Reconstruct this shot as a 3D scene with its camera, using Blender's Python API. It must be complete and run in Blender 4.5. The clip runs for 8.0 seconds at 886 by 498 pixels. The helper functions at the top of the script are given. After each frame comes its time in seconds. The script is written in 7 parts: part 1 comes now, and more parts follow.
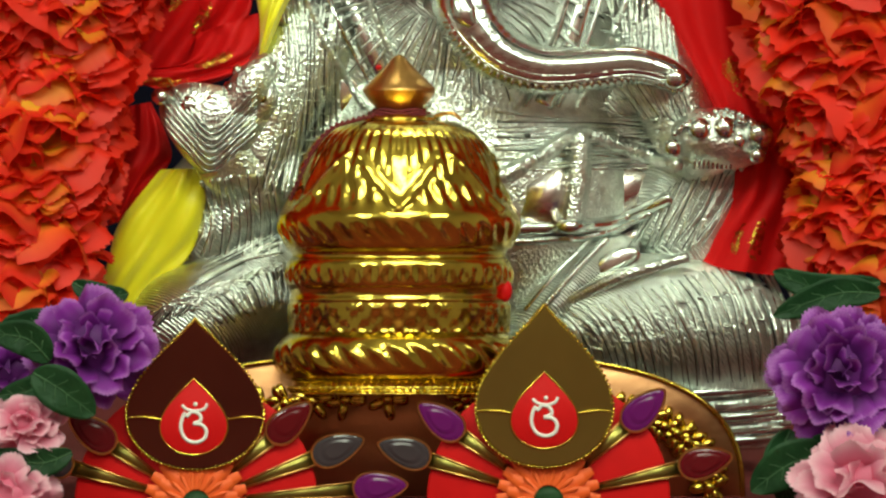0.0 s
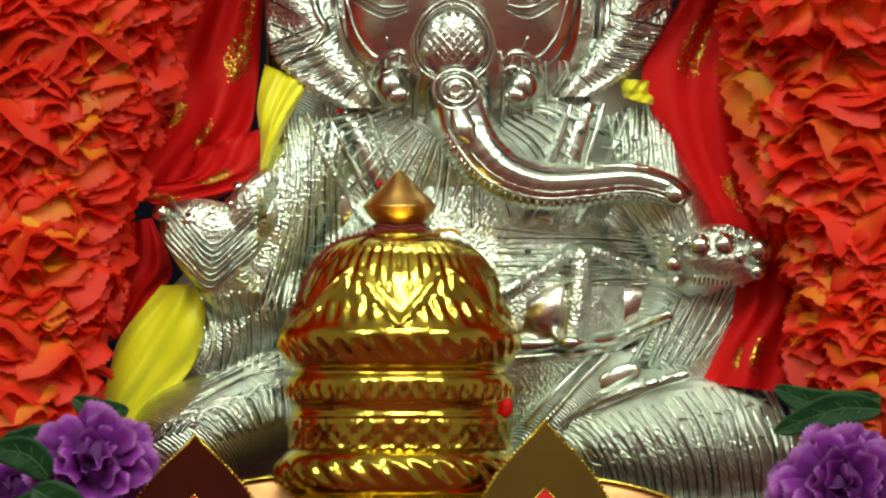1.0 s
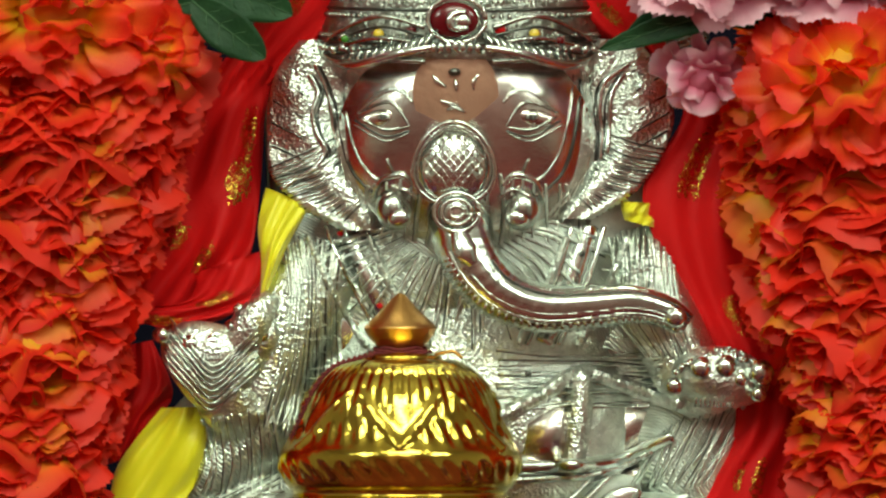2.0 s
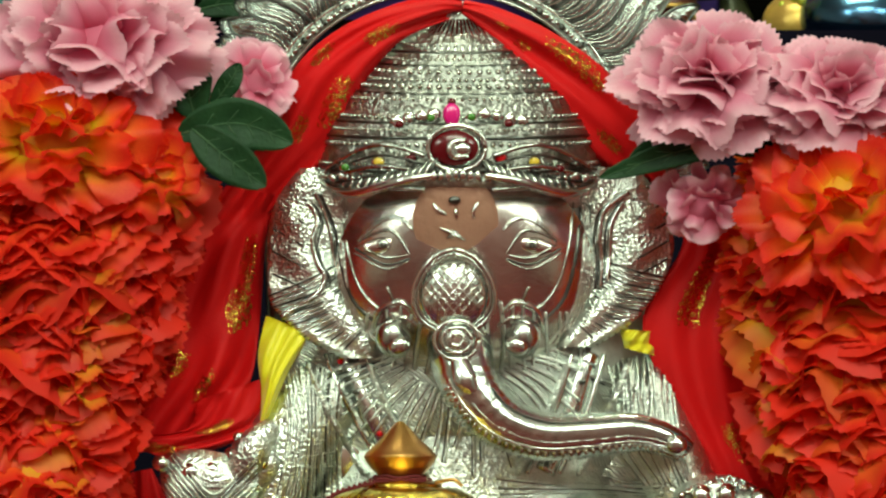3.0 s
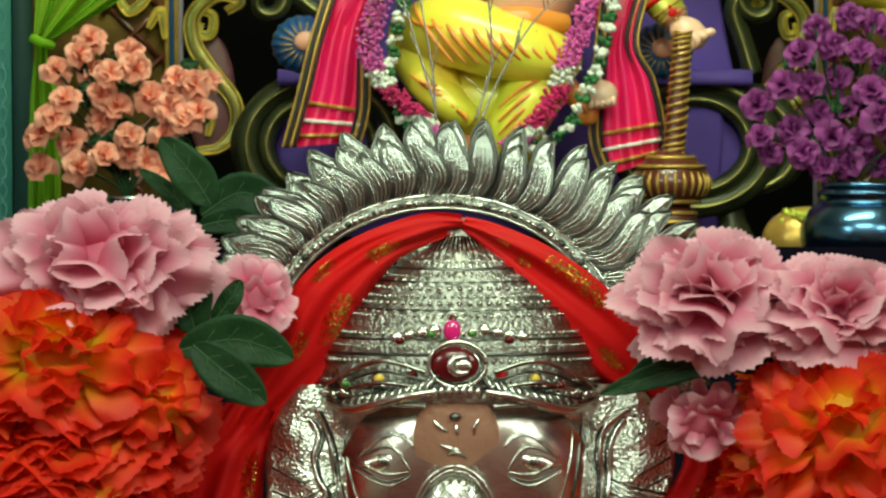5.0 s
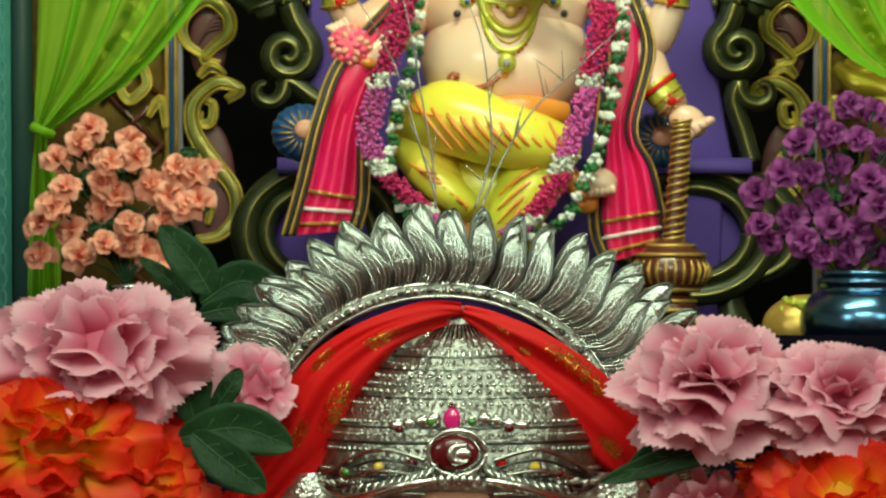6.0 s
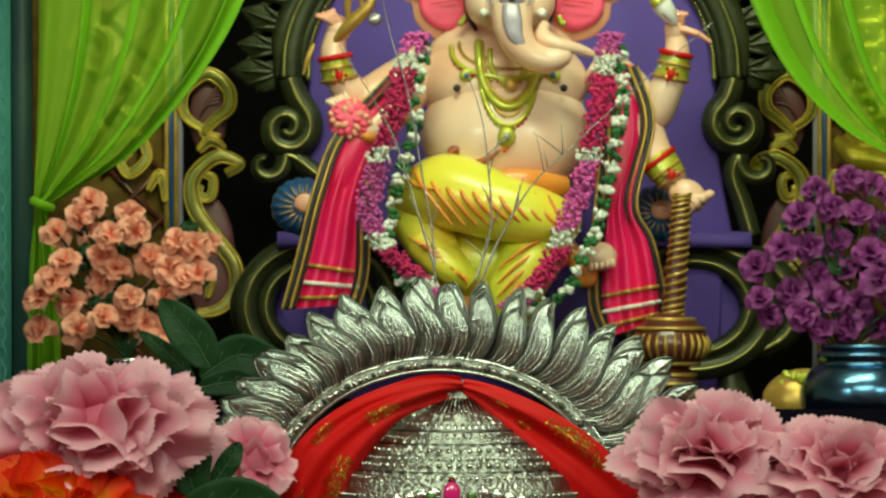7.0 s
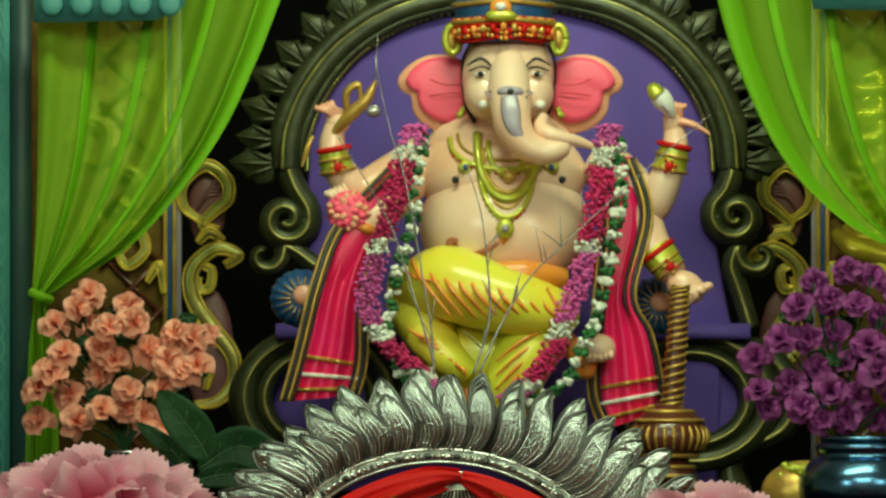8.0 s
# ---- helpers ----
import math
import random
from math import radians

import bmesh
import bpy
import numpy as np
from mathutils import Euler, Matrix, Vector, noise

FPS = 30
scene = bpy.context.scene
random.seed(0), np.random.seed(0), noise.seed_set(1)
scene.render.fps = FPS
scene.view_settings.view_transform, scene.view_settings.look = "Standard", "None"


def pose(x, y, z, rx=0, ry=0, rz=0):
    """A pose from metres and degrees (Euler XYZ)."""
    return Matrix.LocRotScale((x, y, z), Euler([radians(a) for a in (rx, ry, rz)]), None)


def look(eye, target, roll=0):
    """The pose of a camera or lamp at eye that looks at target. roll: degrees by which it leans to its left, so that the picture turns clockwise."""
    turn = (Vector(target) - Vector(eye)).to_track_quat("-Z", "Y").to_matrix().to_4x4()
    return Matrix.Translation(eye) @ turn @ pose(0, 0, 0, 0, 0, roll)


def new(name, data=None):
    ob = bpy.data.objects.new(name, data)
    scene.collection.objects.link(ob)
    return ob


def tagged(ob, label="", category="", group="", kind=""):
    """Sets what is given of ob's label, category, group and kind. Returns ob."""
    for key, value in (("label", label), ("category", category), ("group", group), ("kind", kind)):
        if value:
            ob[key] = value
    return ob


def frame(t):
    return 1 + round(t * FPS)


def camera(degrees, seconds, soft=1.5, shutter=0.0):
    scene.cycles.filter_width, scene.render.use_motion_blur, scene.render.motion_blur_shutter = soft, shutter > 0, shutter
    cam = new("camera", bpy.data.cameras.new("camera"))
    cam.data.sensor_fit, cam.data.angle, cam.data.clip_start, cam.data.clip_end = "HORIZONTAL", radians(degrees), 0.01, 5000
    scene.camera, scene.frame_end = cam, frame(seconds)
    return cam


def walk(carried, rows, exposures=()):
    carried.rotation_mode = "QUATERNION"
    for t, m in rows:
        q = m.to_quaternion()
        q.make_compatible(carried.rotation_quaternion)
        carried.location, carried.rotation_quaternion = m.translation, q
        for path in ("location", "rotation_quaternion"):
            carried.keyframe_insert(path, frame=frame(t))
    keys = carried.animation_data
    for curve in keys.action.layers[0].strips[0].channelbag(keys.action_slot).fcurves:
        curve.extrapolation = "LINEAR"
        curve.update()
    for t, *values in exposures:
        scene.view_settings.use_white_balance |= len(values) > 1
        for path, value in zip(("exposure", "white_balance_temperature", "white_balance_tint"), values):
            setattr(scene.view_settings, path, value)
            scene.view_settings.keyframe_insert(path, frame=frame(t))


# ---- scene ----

# ================= camera: a long lens on a tripod that tilts upwards =================
LENS = 14.0
F = 784 / math.tan(radians(LENS / 2))
EYE = (0.0, 0.0, 1.35)
cam = camera(LENS, 8.0, soft=2.4)
cam.data.dof.use_dof, cam.data.dof.focus_distance, cam.data.dof.aperture_fstop = True, 1.68, 66.0
# seconds, turn to the left, tilt upwards (degrees)
ROWS = [
    (0.0, -0.015, -7.217),
    (0.5, -0.016, -6.347),
    (1.0, -0.009, -5.374),
    (1.5, -0.003, -4.454),
    (1.7, -0.001, -4.066),
    (2.8, 0.008, -1.748),
    (3.0, 0.004, -1.400),
    (3.5, 0.000, -0.569),
    (4.0, 0.005, 0.277),
    (4.5, 0.020, 1.098),
    (5.0, 0.014, 2.038),
    (5.2, 0.013, 2.343),
    (6.3, 0.008, 3.779),
    (6.5, 0.008, 3.986),
    (7.0, 0.005, 4.611),
    (7.5, -0.011, 5.253),
    (8.0, -0.017, 6.067),
]
walk(cam, [(t, pose(*EYE, 90 + tilt, 0, turn)) for t, turn, tilt in ROWS],
     exposures=[(0.0, 0.0, 6600, 1), (3.0, -0.12, 6500, 1), (5.0, -0.3, 6550, -4), (6.5, -0.48, 6700, -5), (8.0, -0.8, 7000, -12)])

# ================= world and lamps =================
world = bpy.data.worlds.new("hall_air")
scene.world = world
world.use_nodes = True
world.node_tree.nodes["Background"].inputs[0].default_value = (0.9, 0.95, 1.0, 1)
world.node_tree.nodes["Background"].inputs[1].default_value = 0.02


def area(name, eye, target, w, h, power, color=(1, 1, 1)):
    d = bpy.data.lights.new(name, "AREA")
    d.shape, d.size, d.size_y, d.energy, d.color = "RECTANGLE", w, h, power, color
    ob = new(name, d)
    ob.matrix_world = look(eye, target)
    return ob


# overhead key inferred from highlights; the two side lamps are added fills
area("unseen_front_lamp", (0.1, 0.25, 2.55), (0.0, 1.7, 1.2), 1.1, 0.45, 26, (0.91, 1.0, 0.8))
area("unseen_front_lamp", (-1.2, 0.2, 2.2), (0.0, 1.75, 1.2), 0.4, 0.4, 11, (0.88, 1.0, 0.85))
area("unseen_front_lamp", (1.2, 0.3, 2.2), (0.1, 1.75, 1.2), 0.4, 0.4, 10, (0.9, 1.0, 0.85))
# added, unseen: lights the wall and floor that the silver reflects
area("unseen_hall_fill", (0.0, -1.3, 2.7), (0.0, -1.6, 0.0), 1.2, 0.5, 36, (0.97, 1.0, 0.85))
# added, unseen fill that brightens the rear shrine
area("unseen_shrine_fill", (0.1, 1.98, 2.45), (0.05, 2.7, 1.65), 0.7, 0.14, 13.0, (0.92, 1.0, 0.72))


# ================= materials =================
def mat(name, color, rough=0.5, metal=0.0, color2=None, grain=40.0, bump=0.0, bump_scale=200.0, bump_kind="noise",
        spread=0.5, coat=0.0, sheen=0.0, through_light=0.0, along=None, random_value=0.0, emit=0.0, stretch=(1, 1, 1), dist=0.001):
    m = bpy.data.materials.new(name)
    m.use_nodes = True
    n, l = m.node_tree.nodes, m.node_tree.links
    b = n["Principled BSDF"]
    b.inputs["Base Color"].default_value = (*color, 1)
    b.inputs["Roughness"].default_value = rough
    b.inputs["Metallic"].default_value = metal
    b.inputs["Coat Weight"].default_value = coat
    b.inputs["Coat Roughness"].default_value = 0.15
    b.inputs["Sheen Weight"].default_value = sheen
    tc = n.new("ShaderNodeTexCoord")
    mp = n.new("ShaderNodeMapping")
    mp.inputs["Scale"].default_value = stretch
    l.new(tc.outputs["Object"], mp.inputs["Vector"])
    out = None
    if color2 is not None:
        t = n.new("ShaderNodeTexNoise")
        t.inputs["Scale"].default_value, t.inputs["Detail"].default_value = grain, 6
        l.new(mp.outputs["Vector"], t.inputs["Vector"])
        r = n.new("ShaderNodeValToRGB")
        r.color_ramp.elements[0].position, r.color_ramp.elements[1].position = 0.5 - spread / 2, 0.5 + spread / 2
        r.color_ramp.elements[0].color, r.color_ramp.elements[1].color = (*color, 1), (*color2, 1)
        l.new(t.outputs["Fac"], r.inputs["Fac"])
        out = r.outputs["Color"]
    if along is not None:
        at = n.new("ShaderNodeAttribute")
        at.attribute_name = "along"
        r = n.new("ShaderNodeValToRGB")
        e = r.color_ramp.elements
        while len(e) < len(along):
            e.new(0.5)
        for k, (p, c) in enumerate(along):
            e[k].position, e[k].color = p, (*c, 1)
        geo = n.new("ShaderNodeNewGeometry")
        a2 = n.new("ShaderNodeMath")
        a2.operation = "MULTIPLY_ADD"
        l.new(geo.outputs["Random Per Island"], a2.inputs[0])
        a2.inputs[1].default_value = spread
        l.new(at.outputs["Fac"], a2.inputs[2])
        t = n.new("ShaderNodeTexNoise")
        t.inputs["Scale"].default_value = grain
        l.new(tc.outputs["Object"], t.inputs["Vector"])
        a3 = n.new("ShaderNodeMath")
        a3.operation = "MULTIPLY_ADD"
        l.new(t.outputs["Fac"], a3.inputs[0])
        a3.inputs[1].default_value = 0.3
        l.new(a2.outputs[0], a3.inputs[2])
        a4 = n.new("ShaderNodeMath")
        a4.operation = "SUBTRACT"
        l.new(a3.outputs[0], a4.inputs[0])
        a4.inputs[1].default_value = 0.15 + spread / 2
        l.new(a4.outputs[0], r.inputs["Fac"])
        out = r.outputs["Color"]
    if random_value and out is None:
        rgb = n.new("ShaderNodeRGB")
        rgb.outputs[0].default_value = (*color, 1)
        out = rgb.outputs[0]
    if random_value:
        geo = n.new("ShaderNodeObjectInfo")
        geo2 = n.new("ShaderNodeNewGeometry")
        ad = n.new("ShaderNodeMath")
        ad.operation = "ADD"
        l.new(geo.outputs["Random"], ad.inputs[0])
        l.new(geo2.outputs["Random Per Island"], ad.inputs[1])
        mr = n.new("ShaderNodeMapRange")
        mr.inputs["From Max"].default_value = 2.0
        mr.inputs["To Min"].default_value, mr.inputs["To Max"].default_value = 1 - random_value, 1 + random_value
        l.new(ad.outputs[0], mr.inputs["Value"])
        hs = n.new("ShaderNodeHueSaturation")
        l.new(mr.outputs["Result"], hs.inputs["Value"])
        l.new(out, hs.inputs["Color"])
        out = hs.outputs["Color"]
    if out is not None:
        l.new(out, b.inputs["Base Color"])
    if bump:
        if bump_kind == "noise":
            t = n.new("ShaderNodeTexNoise")
            t.inputs["Scale"].default_value, t.inputs["Detail"].default_value = bump_scale, 4
            h = t.outputs["Fac"]
        elif bump_kind == "cells":
            t = n.new("ShaderNodeTexVoronoi")
            t.inputs["Scale"].default_value = bump_scale
            h = t.outputs["Distance"]
        else:
            t = n.new("ShaderNodeTexWave")
            t.inputs["Scale"].default_value = bump_scale
            t.inputs["Distortion"].default_value, t.inputs["Detail"].default_value = 3.0, 3.0
            t.inputs["Detail Scale"].default_value = 1.5
            t.bands_direction = "DIAGONAL"
            h = t.outputs["Fac"]
        l.new(mp.outputs["Vector"], t.inputs["Vector"])
        bp = n.new("ShaderNodeBump")
        bp.inputs["Strength"].default_value, bp.inputs["Distance"].default_value = bump, dist
        l.new(h, bp.inputs["Height"])
        l.new(bp.outputs["Normal"], b.inputs["Normal"])
    if through_light:
        b.inputs["Transmission Weight"].default_value = 0
        tr = n.new("ShaderNodeBsdfTranslucent")
        mx = n.new("ShaderNodeMixShader")
        mx.inputs[0].default_value = through_light
        if out is not None:
            l.new(out, tr.inputs["Color"])
        else:
            tr.inputs["Color"].default_value = (*color, 1)
        l.new(b.outputs[0], mx.inputs[1])
        l.new(tr.outputs[0], mx.inputs[2])
        l.new(mx.outputs[0], n["Material Output"].inputs["Surface"])
    if emit:
        b.inputs["Emission Color"].default_value = (*color, 1)
        b.inputs["Emission Strength"].default_value = emit
    return m


SILVER = mat("polished_silver", (0.8, 0.84, 0.79), 0.22, 1.0, (0.55, 0.57, 0.53), 70, 0.5, 220, dist=0.0005)
SILVER_GRAIN = mat("embossed_silver", (0.88, 0.94, 0.87), 0.3, 1.0, (0.6, 0.625, 0.59), 150, 1.0, 620, "cells", dist=0.0006)
SILVER_RIB = mat("chased_silver", (0.88, 0.94, 0.88), 0.3, 1.0, (0.6, 0.625, 0.59), 150, 1.0, 300, "wave", dist=0.0005)
SILVER_RAY = mat("beaten_silver_leaf", (0.5, 0.545, 0.51), 0.22, 1.0, (0.27, 0.29, 0.27), 130, 0.9, 420, dist=0.0009, random_value=0.4)
SILVER_CROWN = mat("pierced_silver", (0.56, 0.59, 0.54), 0.28, 1.0, (0.26, 0.265, 0.24), 170, 1.0, 600, "cells", dist=0.0007)
# silver tinted brownish: the red it reflects is put into the colour
SILVER_TRUNK = mat("reflection_tinted_silver", (0.8, 0.74, 0.69), 0.25, 1.0, (0.6, 0.53, 0.5), 50, 0.5, 130, dist=0.0007)
# near-black silver: painted dark of recesses, also pupils and stays
SILVER_DARK = mat("dark_silver", (0.2, 0.21, 0.19), 0.3, 1.0, (0.08, 0.08, 0.07), 60, 0.3, 300)
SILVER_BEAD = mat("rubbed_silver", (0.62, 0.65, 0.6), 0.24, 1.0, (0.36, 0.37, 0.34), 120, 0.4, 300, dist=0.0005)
GOLD = mat("bright_gold", (0.78, 0.58, 0.1), 0.17, 1.0, (0.5, 0.35, 0.05), 45, 0.25, 160)
GOLD_DULL = mat("brushed_gold", (0.75, 0.42, 0.14), 0.3, 1.0, (0.6, 0.33, 0.1), 60, 0.25, 300)
GOLD_LEAF = mat("foil_gold", (0.9, 0.6, 0.1), 0.25, 1.0, (0.5, 0.32, 0.05), 200, 1.0, 500)
COPPER = mat("copper_sheet", (0.6, 0.3, 0.14), 0.34, 1.0, (0.42, 0.2, 0.09), 30, 0.4, 120)
PLATE = mat("polished_brass_plate", (0.36, 0.31, 0.08), 0.33, 1.0, (0.28, 0.23, 0.06), 20, 0.1, 60)
# polished gold like the other plate; reflected maroon put into its colour
PLATE_MAROON = mat("maroon_reflection_plate", (0.2, 0.06, 0.04), 0.3, 1.0, (0.13, 0.04, 0.03), 20, 0.1, 60)
FLOWER_ORANGE = mat("deep_orange_cloth", (0.82, 0.12, 0.015), 0.6, 0, (0.75, 0.09, 0.012), 40)
PASTE = mat("sandal_paste", (0.46, 0.25, 0.17), 0.4, 0.35, (0.34, 0.17, 0.12), 50, 0.5, 300)
RED_ENAMEL = mat("red_enamel", (0.6, 0.006, 0.008), 0.5, 0, (0.48, 0.004, 0.006), 50)
RED_ENAMEL.node_tree.nodes["Principled BSDF"].inputs["Specular IOR Level"].default_value = 0.2
WHITE_PAINT = mat("white_paint", (0.82, 0.8, 0.76), 0.5)
GEM_PINK = mat("pink_glass_gem", (0.7, 0.01, 0.2), 0.06, 0, coat=1.0)
GEM_RED = mat("dark_red_gem", (0.1, 0.003, 0.006), 0.2, 0)
GEM_PURPLE = mat("purple_gem", (0.12, 0.006, 0.11), 0.2, 0)
GEM_CLEAR = mat("smoky_clear_gem", (0.045, 0.035, 0.04), 0.15, 0.0)
GEM_GREEN = mat("green_gem", (0.05, 0.2, 0.02), 0.08, 0, coat=1.0)
GEM_YELLOW = mat("yellow_gem", (0.7, 0.5, 0.05), 0.08, 0, coat=1.0)
RED_CLOTH = mat("red_satin", (0.68, 0.005, 0.008), 0.6, 0, (0.5, 0.003, 0.005), 20, 0.25, 900)
RED_CLOTH.node_tree.nodes["Principled BSDF"].inputs["Specular IOR Level"].default_value = 0.2
YELLOW_CLOTH = mat("yellow_satin", (0.85, 0.76, 0.015), 0.45, 0, (0.7, 0.63, 0.015), 20, 0.15, 900, sheen=0.2)
PETAL_ORANGE = mat("orange_petal_fabric", (0.8, 0.1, 0.01), 0.58, 0, grain=40, spread=0.8, through_light=0.4, random_value=0.25,
                   along=[(0.26, (0.93, 0.68, 0.02)), (0.46, (0.95, 0.34, 0.02)), (0.66, (0.92, 0.13, 0.016)), (0.98, (0.78, 0.024, 0.008))])
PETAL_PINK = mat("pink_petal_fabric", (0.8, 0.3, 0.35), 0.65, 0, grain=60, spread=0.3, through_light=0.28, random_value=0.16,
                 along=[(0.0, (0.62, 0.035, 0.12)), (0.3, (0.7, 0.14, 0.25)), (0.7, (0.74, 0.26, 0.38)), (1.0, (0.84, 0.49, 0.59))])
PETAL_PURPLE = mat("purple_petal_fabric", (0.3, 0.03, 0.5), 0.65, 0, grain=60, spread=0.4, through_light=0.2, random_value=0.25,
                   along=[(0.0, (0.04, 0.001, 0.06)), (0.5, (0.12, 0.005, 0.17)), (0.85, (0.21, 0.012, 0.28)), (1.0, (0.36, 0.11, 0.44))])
PETAL_PEACH = mat("peach_petal_fabric", (0.8, 0.3, 0.18), 0.65, 0, grain=60, spread=0.4, through_light=0.2, random_value=0.15,
                  along=[(0.0, (0.7, 0.1, 0.05)), (0.5, (0.8, 0.26, 0.17)), (1.0, (0.84, 0.42, 0.31))])
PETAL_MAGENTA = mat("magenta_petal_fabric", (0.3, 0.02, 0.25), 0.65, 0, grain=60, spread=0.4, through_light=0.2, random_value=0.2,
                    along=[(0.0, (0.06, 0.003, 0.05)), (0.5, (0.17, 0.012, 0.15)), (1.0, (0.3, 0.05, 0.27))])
LEAF = mat("dark_leaf_fabric", (0.008, 0.032, 0.011), 0.5, 0, (0.02, 0.065, 0.022), 80, 0.5, 500, random_value=0.25, through_light=0.1)
LEAF.node_tree.nodes["Principled BSDF"].inputs["Specular IOR Level"].default_value = 0.2
LEAF_VEIN = mat("leaf_vein", (0.04, 0.1, 0.035), 0.6)
OLIVE_CARVED = mat("bronze_green_carving", (0.06, 0.068, 0.028), 0.36, 0.35, (0.022, 0.026, 0.011), 60, 0.6, 150)
OLIVE_GOLD = mat("gilded_edge", (0.4, 0.36, 0.12), 0.3, 0.7, (0.14, 0.13, 0.04), 60, 0.3, 200)
VIOLET = mat("violet_upholstery", (0.125, 0.068, 0.4), 0.7, 0, (0.09, 0.048, 0.3), 14, 0.2, 400)
SKIN = mat("glazed_cream_paint", (0.86, 0.46, 0.29), 0.34, 0, (0.9, 0.71, 0.55), 13, 0.05, 60, coat=0.5)
PINK_PAINT = mat("pink_glaze", (0.98, 0.085, 0.19), 0.4, 0, (0.98, 0.14, 0.24), 20)
PEACH_PAINT = mat("peach_glaze", (0.85, 0.42, 0.28), 0.3, 0, (0.82, 0.35, 0.22), 20, coat=0.4)
DHOTI = mat("yellow_glaze", (0.76, 0.8, 0.07), 0.35, 0, (0.88, 0.66, 0.07), 18, 0.2, 100, spread=0.35, coat=0.4)
ORANGE_PAINT = mat("orange_glaze", (0.85, 0.25, 0.03), 0.35, 0, (0.8, 0.32, 0.06), 18, coat=0.4)
SHAWL = mat("magenta_red_glaze", (0.9, 0.01, 0.17), 0.4, 0, (0.7, 0.005, 0.05), 18, coat=0.15)
BLACK_PAINT = mat("black_paint", (0.015, 0.012, 0.012), 0.35, 0)
GREY_VIOLET = mat("grey_violet_paint", (0.35, 0.3, 0.38), 0.35, 0, coat=0.4)
BLUE_PAINT = mat("deep_blue_glaze", (0.02, 0.06, 0.25), 0.35, 0, (0.015, 0.1, 0.2), 20, coat=0.4)
LIME_PAINT = mat("lime_gold_glaze", (0.6, 0.55, 0.06), 0.3, 0.3, (0.35, 0.42, 0.04), 50, coat=0.4)
GOLD_PAINT = mat("antique_gold_paint", (0.7, 0.46, 0.1), 0.34, 0.45, (0.36, 0.2, 0.05), 50, 0.4, 200)
SNAKE_PAINT = mat("rust_brown_glaze", (0.42, 0.11, 0.03), 0.35, 0, (0.3, 0.07, 0.02), 40, coat=0.3)
# darker than the other gold paints, for the panel boards
DULL_GILT = mat("dull_gilding", (0.34, 0.21, 0.05), 0.38, 0.4, (0.13, 0.07, 0.025), 50, 0.5, 140)
GILT = mat("bright_gilt_paint", (0.85, 0.6, 0.08), 0.3, 0.4, (0.5, 0.33, 0.05), 60, 0.4, 200)
BROWN_PAINT = mat("brown_glaze", (0.12, 0.03, 0.015), 0.3, 0, (0.07, 0.015, 0.01), 40, coat=0.4)
PETAL_WHITE = mat("white_garland_petal", (0.75, 0.78, 0.7), 0.6, 0, random_value=0.1)
PETAL_GREEN = mat("green_garland_leaf", (0.02, 0.12, 0.03), 0.6, 0, random_value=0.3)
GAR_MAGENTA = mat("magenta_garland_petal", (0.55, 0.012, 0.13), 0.6, 0, random_value=0.3)
GAR_LILAC = mat("lilac_garland_petal", (0.62, 0.1, 0.4), 0.6, 0, random_value=0.25)
TEAL = mat("teal_paint", (0.05, 0.22, 0.22), 0.5, 0, (0.1, 0.32, 0.3), 30, 0.4, 120)
DARK_TEAL = mat("dark_teal_paint", (0.02, 0.06, 0.06), 0.5, 0, (0.015, 0.045, 0.05), 30)
BLUE_METAL = mat("blue_anodised_metal", (0.1, 0.22, 0.36), 0.22, 1.0, (0.07, 0.16, 0.3), 10)
STEEL = mat("dull_steel", (0.55, 0.57, 0.6), 0.25, 1.0, (0.4, 0.42, 0.45), 20)
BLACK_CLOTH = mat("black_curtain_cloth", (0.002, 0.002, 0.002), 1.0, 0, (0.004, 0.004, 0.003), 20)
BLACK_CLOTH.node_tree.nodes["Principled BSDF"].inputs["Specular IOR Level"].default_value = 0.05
ROSE_WALL = mat("dusty_rose_wall", (0.6, 0.34, 0.3), 0.9, 0, (0.5, 0.24, 0.21), 4, 0.1, 60)
FIELD_PAINT = mat("dull_rose_paint", (0.2, 0.06, 0.08), 0.45, 0, (0.12, 0.04, 0.04), 50, 0.4, 120)
# the dark of the gaps behind the halo is put into this colour
GAP_DARK_CLOTH = mat("gap_dark_cloth", (0.003, 0.003, 0.008), 1.0, 0, (0.005, 0.004, 0.01), 30, 0.3, 500)
GAP_DARK_CLOTH.node_tree.nodes["Principled BSDF"].inputs["Specular IOR Level"].default_value = 0.05
CREAM_WALL = mat("cream_wall_paint", (0.7, 0.66, 0.56), 0.8, 0, (0.62, 0.58, 0.5), 3, 0.1, 60)
CARPET = mat("red_carpet", (0.3, 0.075, 0.065), 0.95, 0, (0.22, 0.05, 0.045), 120, 0.4, 600)
WIRE = mat("clear_wire", (0.5, 0.48, 0.45), 0.25, 0.6)
DARK_RED_CLOTH = mat("maroon_table_cloth", (0.16, 0.012, 0.015), 0.85, 0, (0.11, 0.008, 0.01), 30, 0.3, 500)
SHEER = mat("sheer_lime_cloth", (0.42, 0.74, 0.04), 0.7, 0, (0.32, 0.62, 0.03), 12)
SHEER_HEM = mat("doubled_lime_cloth", (0.22, 0.55, 0.015), 0.7, 0, (0.3, 0.66, 0.02), 20, 0.2, 300, through_light=0.4)
nt = SHEER.node_tree
mixer, clear, trans = nt.nodes.new("ShaderNodeMixShader"), nt.nodes.new("ShaderNodeBsdfTransparent"), nt.nodes.new("ShaderNodeBsdfTranslucent")
mix_b = nt.nodes.new("ShaderNodeMixShader")
trans.inputs["Color"].default_value = (0.25, 0.6, 0.02, 1)
